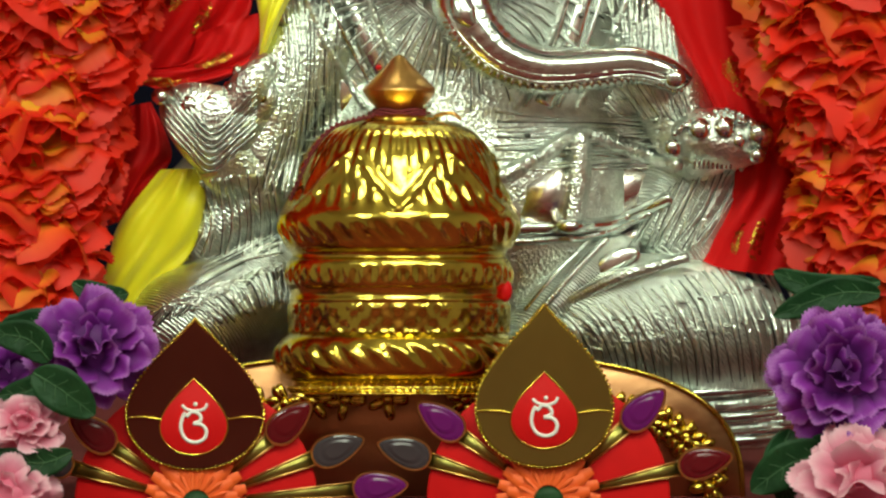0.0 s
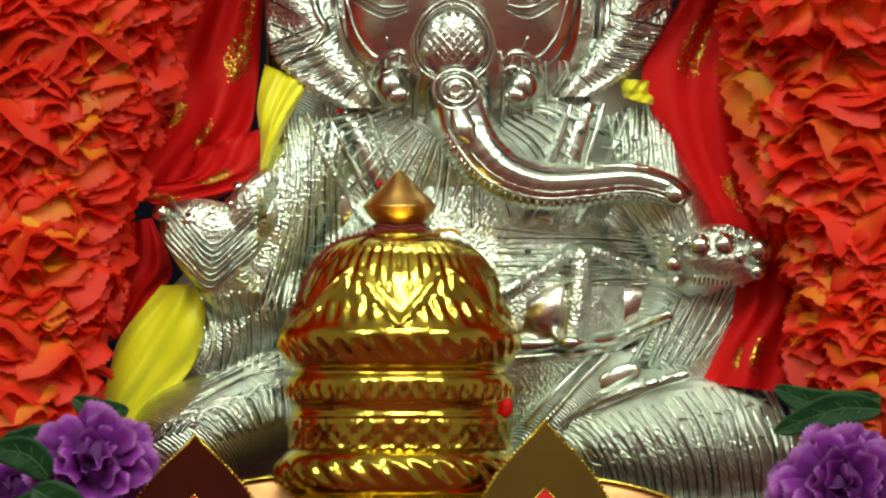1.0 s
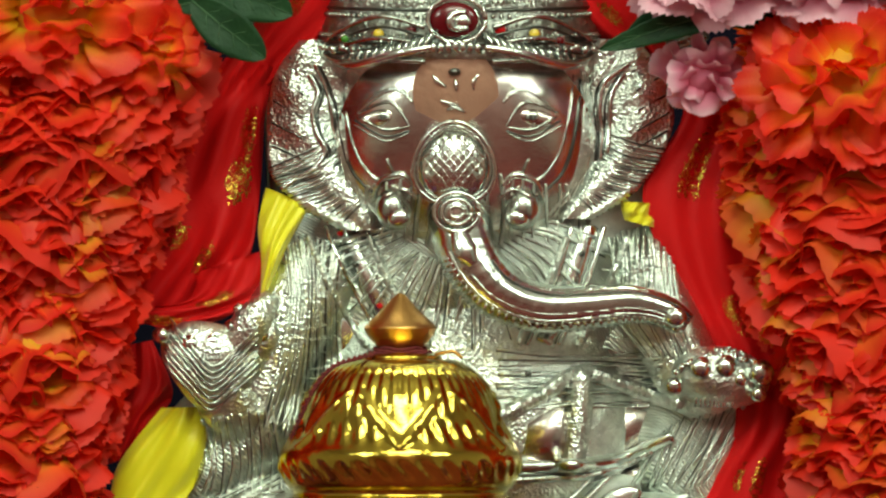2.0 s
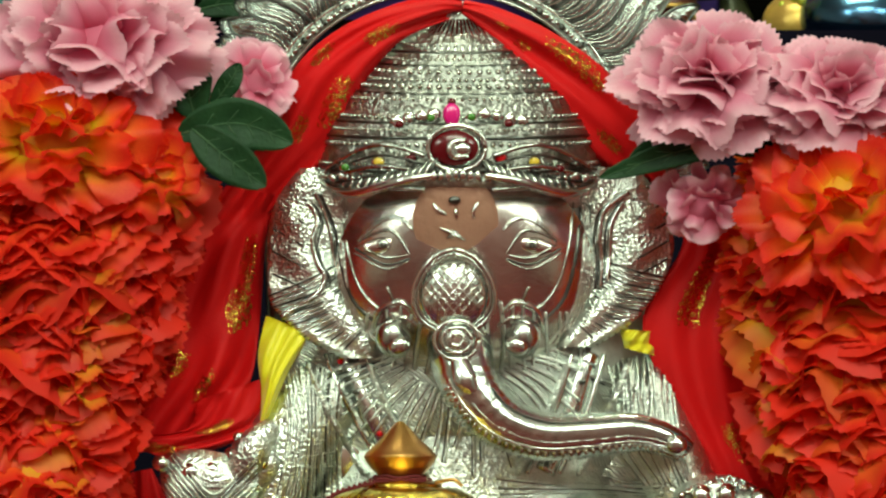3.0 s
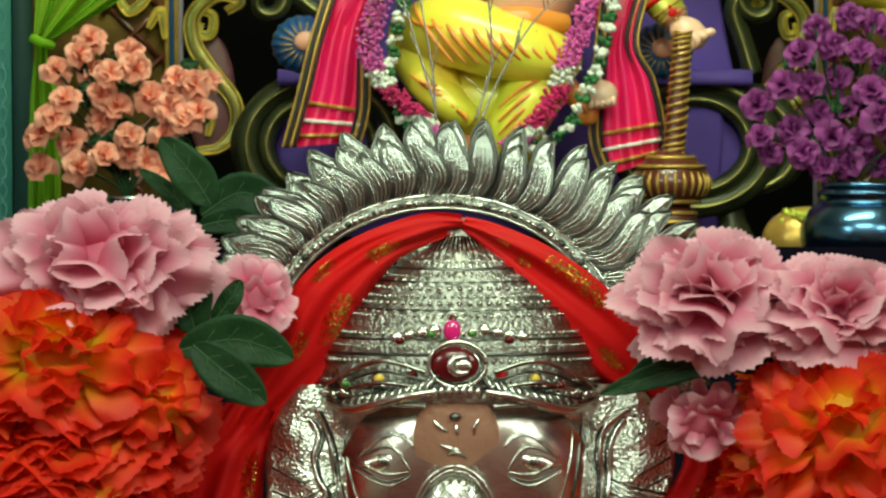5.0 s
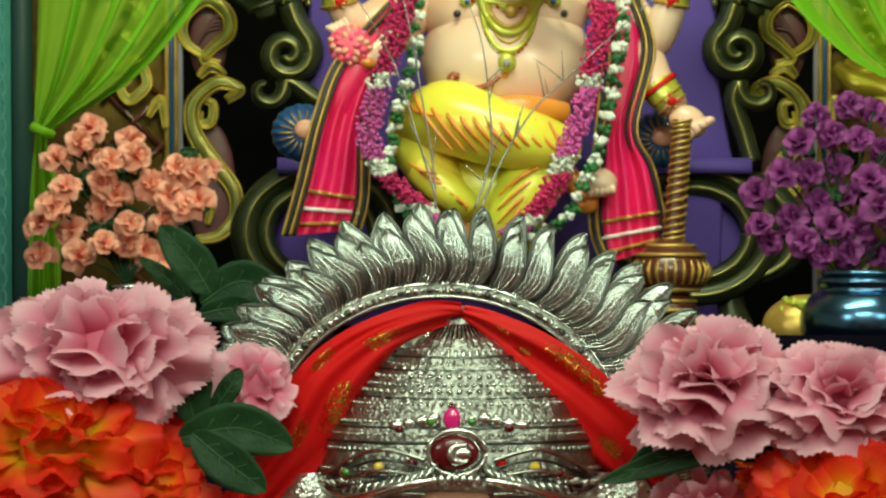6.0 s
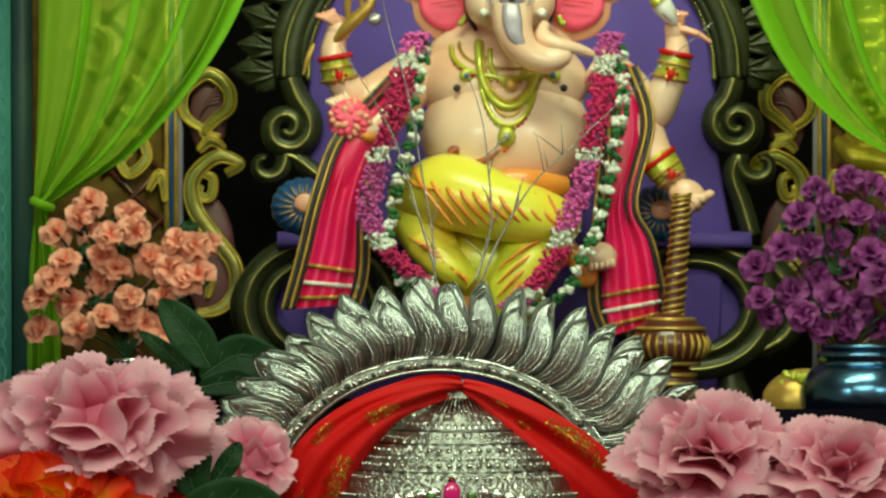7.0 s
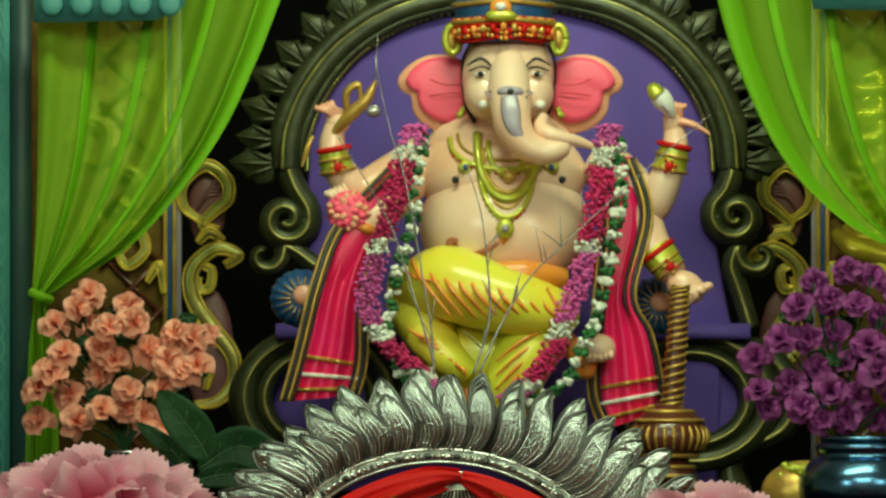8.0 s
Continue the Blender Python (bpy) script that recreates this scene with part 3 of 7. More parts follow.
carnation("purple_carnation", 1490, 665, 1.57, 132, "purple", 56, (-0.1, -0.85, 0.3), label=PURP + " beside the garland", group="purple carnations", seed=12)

LEAFY = "dark green cloth leaf beside the carnations"
leaf([(372, -668, 0), (340, -720, 10), (282, -788, 14)], 38, 1.66, "upright dark green cloth leaf with pale veins")
leaf([(345, -640, -10), (300, -690, 0), (244, -732, 4)], 16, 1.68, LEAFY)
leaf([(355, -650, 0), (430, -690, 10), (520, -645, 14)], 38, 1.78, LEAFY)
leaf([(350, -630, 0), (420, -640, 6), (490, -600, 6)], 26, 1.77, LEAFY)
leaf([(345, -440, 10), (330, -510, 20), (345, -556, 20)], 46, 1.645, LEAFY)
leaf([(375, -460, 10), (405, -500, 20), (425, -536, 20)], 20, 1.645, LEAFY)
leaf([(315, -410, 20), (420, -430, 30), (518, -395, 26)], 46, 1.635, "broad dark green cloth leaf over the red shawl")
leaf([(340, -420, 20), (400, -370, 30), (470, -318, 26)], 40, 1.632, "broad dark green cloth leaf over the red shawl")
leaf([(1330, -400, 10), (1220, -385, 20), (1060, -333, 10)], 26, 1.635, "long dark green cloth leaf under the carnation")
leaf([(1270, -420, 10), (1190, -400, 16), (1110, -360, 10)], 26, 1.64, "dark green cloth leaf under the carnation")
leaf([(1290, -380, 10), (1360, -400, 16), (1480, -412, 10)], 26, 1.635, LEAFY)
leaf([(1480, -400, 10), (1540, -405, 16), (1620, -380, 10)], 24, 1.635, LEAFY)
for rows_, w_, d_ in (([(110, 570, 0), (60, 580, 10), (-20, 600, 5)], 34, 1.60), ([(60, 660, 20), (110, 690, 30), (170, 735, 20)], 40, 1.56),
                      ([(130, 500, 0), (180, 525, 10), (230, 520, 4)], 24, 1.62), ([(60, 600, 0), (30, 580, 14), (-10, 640, 0)], 26, 1.60),
                      ([(120, 650, 10), (60, 690, 10), (0, 700, 10)], 26, 1.57), ([(130, 800, 10), (70, 820, 20), (-10, 800, 10)], 26, 1.555), ([(90, 640, 20), (50, 600, 30), (-20, 590, 20)], 32, 1.565),
                      ([(1560, 520, 0), (1480, 520, 10), (1370, 560, 5)], 30, 1.60), ([(1560, 500, 0), (1450, 510, 10), (1370, 480, 5)], 26, 1.61),
                      ([(1480, 800, 10), (1400, 820, 20), (1330, 870, 10)], 40, 1.57), ([(1400, 760, 0), (1380, 820, 10), (1400, 900, 5)], 30, 1.575),
                      ([(1560, 770, 0), (1470, 790, 10), (1400, 800, 5)], 26, 1.57)):
    leaf(rows_, w_, d_, "dark green cloth leaf among the purple carnations")


# ================= gold crown =================
def gold_crown():
    t = thing("gold_headdress", 710, 700, FRONT - 0.075, "small domed gold headdress with chased bands", "headdress")
    d = FRONT - 0.075
    f = Form(d)
    f.lathe((708, 0), [(1, 97), (10, 102), (34, 128), (62, 155), (63, 163), (54, 178), (44, 188), (40, 196), (44, 204)], 0, 48, n=40)
    part("finial", f, GOLD_DULL, t, "brushed conical finial")

    def ribs(v, a):
        out = 4.6 * np.abs(np.sin(a * 24)) * np.exp(-((v - 268) / 38) ** 4) + 3.0 * np.sin(a * 40 + v * 0.05) * np.exp(-((v - 345) / 18) ** 2)
        out = out + 4.0 * np.sin(a * 34 + v * 0.1) * np.exp(-((v - 410) / 14) ** 2)
        out = out + 3.2 * np.sin(a * 44) * np.exp(-((v - 487) / 12) ** 2)
        lat = np.maximum(np.cos(a * 30 + (v - 563) * 0.2), np.cos(a * 30 - (v - 563) * 0.2))
        out = out + 5.5 * np.clip(lat, 0.2, 1) * (np.abs(v - 563) < 25)
        out = out + 4.5 * np.sin(a * 30 + v * 0.11) * np.exp(-((v - 632) / 20) ** 4)
        # leaf motifs on the dome
        ph = np.mod(a * 6 / (2 * math.pi), 1) - 0.5
        wv = (v - 270) / 100.0
        vee = np.exp(-((np.abs(ph) - 0.42 * (1 - wv)) / 0.045) ** 2) * (wv > 0) * (wv < 1.05)
        inside = np.clip(1 - np.abs(ph) / (0.42 * np.clip(1 - wv, 0.01, 1)), 0, 1) * (wv > 0) * (wv < 1)
        return out * (1 - 0.6 * (inside > 0)) + 7 * vee + 4 * inside
    f = Form(d)
    f.lathe((708, 0), [(40, 196), (58, 203), (72, 208), (76, 213), (100, 217), (127, 232), (149, 254), (167, 286), (181, 318), (193, 346), (203, 364), (211, 376), (215, 388), (214, 402),
                       (208, 420), (202, 436), (192, 446), (190, 454), (196, 461), (200, 470), (201, 487), (200, 502), (194, 511), (192, 522), (195, 530), (194, 540), (192, 582),
                       (196, 590), (208, 600), (218, 614), (221, 632), (216, 655), (204, 668), (192, 674), (188, 684), (193, 692), (186, 700), (20, 702)], 0, 240, ribs, n=230)
    part("dome", f, GOLD, t, "bright chased gold dome")
    f = Form(d)
    for k in range(90):
        a = 2 * math.pi * k / 90
        f.bead((708 + 194 * math.cos(a), 688, 194 * math.sin(a)), 5)
    tagged(part("beading", f, GOLD, t), kind="stuff")
    f = Form(d)
    f.ell((708 + 196 * math.cos(0.3), 515, 196 * math.sin(0.3)), (13, 20, 11))
    part("gem", f, RED_ENAMEL, t, "red stone")
    f = Form(d)
    f.tube([(770, 206, 30), (800, 200, 40), (818, 212, 40)], 3, 0, 6, 10)
    part("wire", f, GOLD_DULL, t, "thin bent gold wire")
    f = Form(d)
    q = spline([(664, 204, 40), (630, 212, 84), (590, 226, 100), (556, 264, 90), (530, 318, 74), (514, 352, 60)], 60)
    for o in (0.0, 3.1):
        k = np.arange(60)
        f.tube(q + np.stack([3 * np.cos(k * 1.1 + o), 3 * np.sin(k * 1.1 + o), np.full(60, 3.0)], -1), 2.6, 0, 5)
    b = np.linspace(0, 2 * math.pi, 49)
    for v, r in ((196, 45), (202, 54), (207, 60)):
        f.tube(np.stack([708 + r * np.cos(b), v + 2 * np.sin(b * 5), r * np.sin(b)], -1), 3, 0, 6)
    part("thread", f, DARK_RED_CLOTH, t, "twisted dark red thread tied round the neck")


gold_crown()


# ================= offering plates and jewelled tray =================
def om_sign(form, c, h, w):
    """The sacred syllable, drawn with rods: a three, a tail, a crescent and a dot."""
    k = h / 100.0
    P = lambda rows: [(c[0] + x * k, c[1] + y * k, w) for x, y in rows]
    form.tube(P([(-26, -14), (-10, -28), (10, -20), (12, -4), (-6, 4), (14, 6), (28, 22), (22, 44), (0, 54), (-26, 46), (-40, 20), (-38, -8), (-28, -26)]), 5.0 * k, 0, 8, 60)
    form.tube(P([(-38, -46), (-24, -34), (0, -30), (22, -36), (30, -50)]), 4.2 * k, 0, 8, 24)
    form.bead((c[0] - 2 * k, c[1] - 48 * k, w), 6 * k)


def leaf_half(t, k=0.64):
    """Half width of a leaf with a pointed top, for t from the tip down."""
    return np.where(t < k, np.sin(np.clip(t / k, 0, 1) * math.pi / 2) ** 1.08, np.sqrt(np.clip(1 - ((t - k) / (1 - k)) ** 2, 0, 1)))


def leaf_plate(u, v0, v1, half, d, label, off_u, metal):
    t = thing("leaf_plate", u, v1, d, label, "offering plate", "leaf-shaped plates")
    h = (v1 - v0) / 2
    c = (u, (v0 + v1) / 2)
    a = np.linspace(0, 2 * math.pi, 72, endpoint=False)
    # pointed above, broad below
    tt = (1 - np.cos(a)) / 2
    prof = leaf_half(tt)
    o = np.stack([c[0] + half * np.sign(np.sin(a)) * prof, v0 + 2 * h * tt], -1)
    f = Form(d)
    f.plate(o, -6, 4, 0, 0.03)
    part("plate", f, metal, t, "polished leaf-shaped metal plate", smooth=False)
    f = Form(d)
    fine = spline(np.vstack([o, o[:1]]), 110)
    for q in fine[:-1]:
        f.bead((q[0], q[1], 2), 3.4)
    tagged(part("beaded_rim", f, GOLD, t), kind="stuff")
    for e in (-1, 1):
        f = Form(d)
        y = v0 + 0.655 * 2 * h
        f.tube([(u + e * 58, y + 3, 7), (u + e * 90, y - 2, 8), (u + e * 119, y, 4)], 1.8, 0, 6, 12)
        part("tie_wire", f, GOLD, t)
    f = Form(d)
    dc = (u + off_u, v0 + 0.66 * 2 * h)
    a = np.linspace(0, 2 * math.pi, 48, endpoint=False)
    tt = (1 - np.cos(a)) / 2
    prof = leaf_half(tt)
    o2 = np.stack([dc[0] + 60 * np.sign(np.sin(a)) * prof, dc[1] - 72 + 136 * tt], -1)
    f.plate(o2, 3, 9, 0, 0.05)
    r = part("red_drop", f, RED_ENAMEL, t, "red enamel drop with a white sacred syllable")
    f = Form(d)
    f.tube(np.column_stack([np.vstack([o2, o2[:1]]), np.full(49, 7)]), 1.8, 0, 6)
    part("drop_rim", f, GOLD, r)
    f = Form(d)
    om_sign(f, (dc[0] + 4, dc[1] + 6), 66, 10)
    part("syllable", f, WHITE_PAINT, r, "white sacred syllable")
    return t


def gem_drop(form, c, ang, ln, wd, w, m, rim):
    a = np.linspace(0, 2 * math.pi, 28, endpoint=False)
    x = -np.cos(a) * ln
    y = np.sin(a) * wd * (1.0 - 0.35 * np.cos(a + math.pi))
    cs, sn = math.cos(radians(ang)), math.sin(radians(ang))
    o = np.stack([c[0] + x * cs - y * sn, c[1] + x * sn + y * cs], -1)
    form.plate(o, w - 6, w + 2, m, 0.2)
    form.plate(c + (o - c) * 0.62, w, w + 5, m, 0.25)
    form.tube(np.column_stack([np.vstack([o, o[:1]]), np.full(29, w)]), 2.3, rim, 6)


def sun_tray(u, v, d, spokes, label):
    """A round jewelled tray: red fields between gold spokes round an orange flower."""
    t = thing("jewelled_tray", u, v, d, label, "tray", "jewelled trays")
    f = Form(d)
    a = np.linspace(0, 2 * math.pi, 64, endpoint=False)
    f.plate(np.stack([u + 215 * np.cos(a), v + 215 * np.sin(a)], -1), -12, -4, 0, 0.02)
    part("field", f, RED_ENAMEL, t, "red enamel field")
    for ang, ln, mm in spokes:
        cs, sn = math.cos(radians(ang)), -math.sin(radians(ang))
        f = Form(d)
        for e in (-1, 1):
            f.tube([(u + cs * 90 - sn * 5 * e, v + sn * 90 + cs * 5 * e, 2), (u + cs * (ln - 40) - sn * 13 * e, v + sn * (ln - 40) + cs * 13 * e, 4)], 2.2, 0, 6)
        f.tube([(u + cs * 85, v + sn * 85, 0), (u + cs * (ln - 40), v + sn * (ln - 40), 0)], (6, 13), 1, 8, flat=0.3)
        sp = part("spoke", f, [GOLD_DULL, PLATE], t)
        f = Form(d)
        gem_drop(f, (u + cs * ln, v + sn * ln), -ang, 48, 26, 8, 0, 1)
        part("jewel", f, [mm, GOLD_DULL], sp, "faceted glass drop in a gold rim", smooth=False)
    f = Form(d)
    for ring, (n, r0, r1, w0) in enumerate(((22, 30, 92, 10), (18, 24, 74, 18))):
        for k in range(n):
            a = 2 * math.pi * (k + 0.5 * ring) / n
            q = np.array([[u + r0 * math.cos(a), v + r0 * math.sin(a), w0], [u + r1 * math.cos(a), v + r1 * math.sin(a), w0 - 4]])
            nrm = np.array([-math.sin(a), math.cos(a), 0])
            rows = np.stack([q[0] + nrm * s * 6 for s in (-1, 0, 1)] + [(q[0] + q[1]) / 2 + nrm * s * 13 + (0, 0, 5 * abs(s)) for s in (-1, 0, 1)] + [q[1] + nrm * s * 8 for s in (-1, 0, 1)]).reshape(3, 3, 3)
            f.slab(rows, 2, 0)
    part("flower", f, FLOWER_ORANGE, t, "orange cloth flower")
    f = Form(d)
    f.ell((u, v, 14), (28, 22, 14), 0, 0, 16, 8)
    part("flower_heart", f, LEAF, t, "dark green flower heart")
    return t


def big_tray():
    t = thing("gold_tray", 770, 905, 1.605, "large round gold tray standing on its edge behind the plates", "tray")
    d = 1.635
    f = Form(d)
    a = np.linspace(0, 2 * math.pi, 96, endpoint=False)
    o = np.stack([757 + 558 * np.sign(np.cos(a)) * np.abs(np.cos(a)) ** 0.667, np.minimum(895 + 266 * np.sign(np.sin(a)) * np.abs(np.sin(a)) ** 0.667, 903)], -1)
    f.plate(o, -16, -6, 0, 0.015)
    part("disc", f, COPPER, t, "coppery polished disc")
    f = Form(d)
    f.tube(np.column_stack([np.vstack([o, o[:1]]), np.full(97, -4)]), 5, 0, 8)
    part("rim", f, GOLD, t)
    rnd = random.Random(5)
    for k in range(30):
        ang = radians(176 - k * 172 / 29)
        c = (757 + 500 * math.copysign(abs(math.cos(ang)) ** 0.667, math.cos(ang)), 895 - 188 * abs(math.sin(ang)) ** 0.667)
        lift = 1.0 if abs(c[0] - 708) < 260 else 0.0
        f = Form(d)
        for j in range(6):
            b = j * math.pi / 3 + rnd.random()
            f.ell((c[0] + 20 * math.cos(b), c[1] + 20 * math.sin(b), 8 + 130 * lift), (19, 10, 9), math.degrees(b), 0, 10, 6)
        f.bead((c[0], c[1], 16 + 130 * lift), 11)
        part("gold_flower", f, GOLD, t)


big_tray()
leaf_plate(347, 565, 832, 122, 1.575, "dark polished leaf-shaped plate with beaded rim and red drop", -2, PLATE_MAROON)
leaf_plate(965, 540, 828, 122, 1.575, "brassy polished leaf-shaped plate with beaded rim and red drop", 0, PLATE)
sun_tray(350, 890, 1.58, [(21, 268, GEM_CLEAR), (41, 218, GEM_RED), (146, 223, GEM_RED), (164, 275, GEM_CLEAR), (5, 326, GEM_PURPLE), (190, 240, GEM_RED)], "round red tray with gold spokes, glass drops and an orange flower")
sun_tray(972, 882, 1.582, [(43, 232, GEM_PURPLE), (13, 285, GEM_RED), (144, 236, GEM_PURPLE), (162, 268, GEM_CLEAR), (-8, 300, GEM_CLEAR), (188, 250, GEM_RED)], "round red tray with gold spokes, purple drops and an orange flower")


# ================= red and yellow cloths =================
def cloth_strip(parent, name, rows, folds, depth, d, mats, spots=(), n=60, c=22, thick=2.5, hem=None, seed=0):
    """A folded band of cloth; rows: u and v of one edge, u and v of the other, w. spots: places of foil print (along, across, length, width)."""
    q = spline(rows, n)
    s = np.linspace(0, 1, c)
    g = np.zeros((n, c, 3))
    for k in range(2):
        g[..., k] = q[:, k][:, None] * (1 - s) + q[:, 2 + k][:, None] * s
    t = np.linspace(0, 1, n)[:, None]
    g[..., 2] = q[:, 4][:, None] + depth * np.sin(s * math.pi * 2 * folds + seed + 2.2 * np.sin(t * 5 + seed)) * (0.6 + 0.4 * np.sin(t * 9 + seed)) + depth * 0.5 * np.sin(s * 17 + t * 12 + seed)
    g[..., 2] -= 22 * (np.abs(s * 2 - 1) ** 3)
    f = Form(d)
    f.slab(g, thick, 0)
    ob = part(name, f, mats[0], parent)
    rnd = random.Random(seed)
    for a, b, ln, wd in spots:
        f = Form(d)
        i0, i1 = int(a * (n - 1)), min(n - 1, int((a + ln) * (n - 1)))
        j0, j1 = int(b * (c - 1)), min(c - 1, max(int(b * (c - 1)) + 1, int((b + wd) * (c - 1))))
        for i in range(i0, i1):
            for j in range(j0, j1):
                for x in range(3):
                    for y in range(3):
                        rho = ((i + x / 3 - (i0 + i1) / 2) / (0.55 * (i1 - i0) + 0.1)) ** 2 + ((j + y / 3 - (j0 + j1) / 2) / (0.55 * (j1 - j0) + 0.1)) ** 2
                        if rho > rnd.uniform(0.3, 1.1) or rnd.random() < 0.35:
                            continue
                        def at(p, r):
                            return (g[i, j] * (1 - p) * (1 - r) + g[i + 1, j] * p * (1 - r) + g[i, j + 1] * (1 - p) * r + g[i + 1, j + 1] * p * r) + (0, 0, 1.4)
                        x0, y0 = x / 3, y / 3
                        e = rnd.uniform(0.2, 0.36)
                        f.add([at(x0, y0), at(x0 + e, y0), at(x0 + e, y0 + e), at(x0, y0 + e)], [(0, 1, 2, 3)])
        if f.n:
            part("foil_print", f, mats[1], ob, "gold foil print")
    return ob


shawl = thing("red_shawl", 812, 400, FRONT, "red satin shawl with gold foil print over the idol", "shawl")
RC = (RED_CLOTH, GOLD_LEAF)
# over the crown and down beside the ear and arm
cloth_strip(shawl, "upper_fold", [(815, -652, 822, -622, 40), (740, -652, 790, -612, 60), (616, -606, 705, -572, 70), (526, -534, 648, -500, 60), (474, -430, 600, -400, 40), (430, -340, 545, -330, 20), (370, -260, 482, -262, 0)],
            1.5, 12, 1.70, RC, [(0.28, 0.45, 0.1, 0.35), (0.5, 0.6, 0.16, 0.3), (0.62, 0.35, 0.1, 0.2), (0.42, 0.1, 0.08, 0.2)], seed=1)
cloth_strip(shawl, "long_fall", [(400, -320, 500, -300, -20), (340, -230, 472, -230, -20), (300, -120, 462, -110, -16), (275, 0, 450, 0, -10), (235, 90, 430, 60, -6), (215, 160, 400, 120, 0)],
            2.2, 16, 1.69, RC, [(0.2, 0.75, 0.16, 0.2), (0.34, 0.62, 0.16, 0.3), (0.62, 0.5, 0.16, 0.12), (0.8, 0.65, 0.15, 0.3), (0.55, 0.05, 0.1, 0.3)], seed=2)
cloth_strip(shawl, "gathered_end", [(350, 60, 470, 20, 6), (330, 110, 462, 90, 10), (240, 125, 400, 140, 8), (225, 140, 300, 165, 4)], 2.0, 10, 1.685, RC, [(0.3, 0.3, 0.25, 0.4), (0.75, 0.1, 0.22, 0.8)], seed=3)
cloth_strip(shawl, "lower_fall", [(222, 190, 270, 180, -8), (215, 260, 306, 270, 0), (205, 330, 280, 320, 0), (192, 400, 250, 380, -8)], 1.2, 12, 1.69, RC, (), seed=4)
cloth_strip(shawl, "upper_fold", [(822, -648, 815, -622, 42), (880, -634, 836, -600, 60), (975, -592, 900, -535, 70), (1075, -520, 962, -450, 60), (1150, -425, 1032, -370, 40), (1180, -340, 1090, -330, 20), (1240, -270, 1150, -290, 0)],
            1.4, 12, 1.70, RC, [(0.22, 0.4, 0.05, 0.15), (0.3, 0.5, 0.05, 0.2), (0.35, 0.05, 0.2, 0.3), (0.62, 0.5, 0.1, 0.2)], seed=5)
cloth_strip(shawl, "long_fall", [(1180, -330, 1290, -330, -20), (1208, -220, 1330, -200, -14), (1138, -90, 1330, -60, 4), (1165, 20, 1350, 60, 8), (1225, 130, 1370, 130, 8), (1280, 230, 1420, 230, 10), (1300, 330, 1425, 320, 10), (1245, 420, 1410, 410, 6), (1230, 470, 1400, 492, 4)],
            1.3, 14, 1.685, RC, [(0.15, 0.3, 0.12, 0.25), (0.46, 0.4, 0.1, 0.35), (0.84, 0.55, 0.12, 0.16), (0.84, 0.35, 0.1, 0.12)], n=80, seed=6)
scarf = thing("yellow_scarf", 290, 560, FRONT, "bright yellow satin scarf under the red shawl", "scarf")
YC = (YELLOW_CLOTH, GOLD_LEAF)
cloth_strip(scarf, "upper_end", [(470, -90, 540, -62, 30), (456, -20, 538, -40, 44), (462, 40, 508, 15, 50), (460, 98, 476, 92, 50)], 0.8, 8, 1.69, YC, seed=7)
cloth_strip(scarf, "hanging_end", [(285, 300, 352, 298, 30), (215, 390, 366, 350, 44), (196, 450, 350, 425, 44), (183, 510, 312, 485, 40), (195, 572, 235, 572, 30)], 1.2, 9, 1.69, YC, seed=8)
cloth_strip(scarf, "far_end", [(1096, -66, 1150, -62, 30), (1104, -32, 1160, -18, 30)], 0.8, 6, 1.69, YC, seed=9)


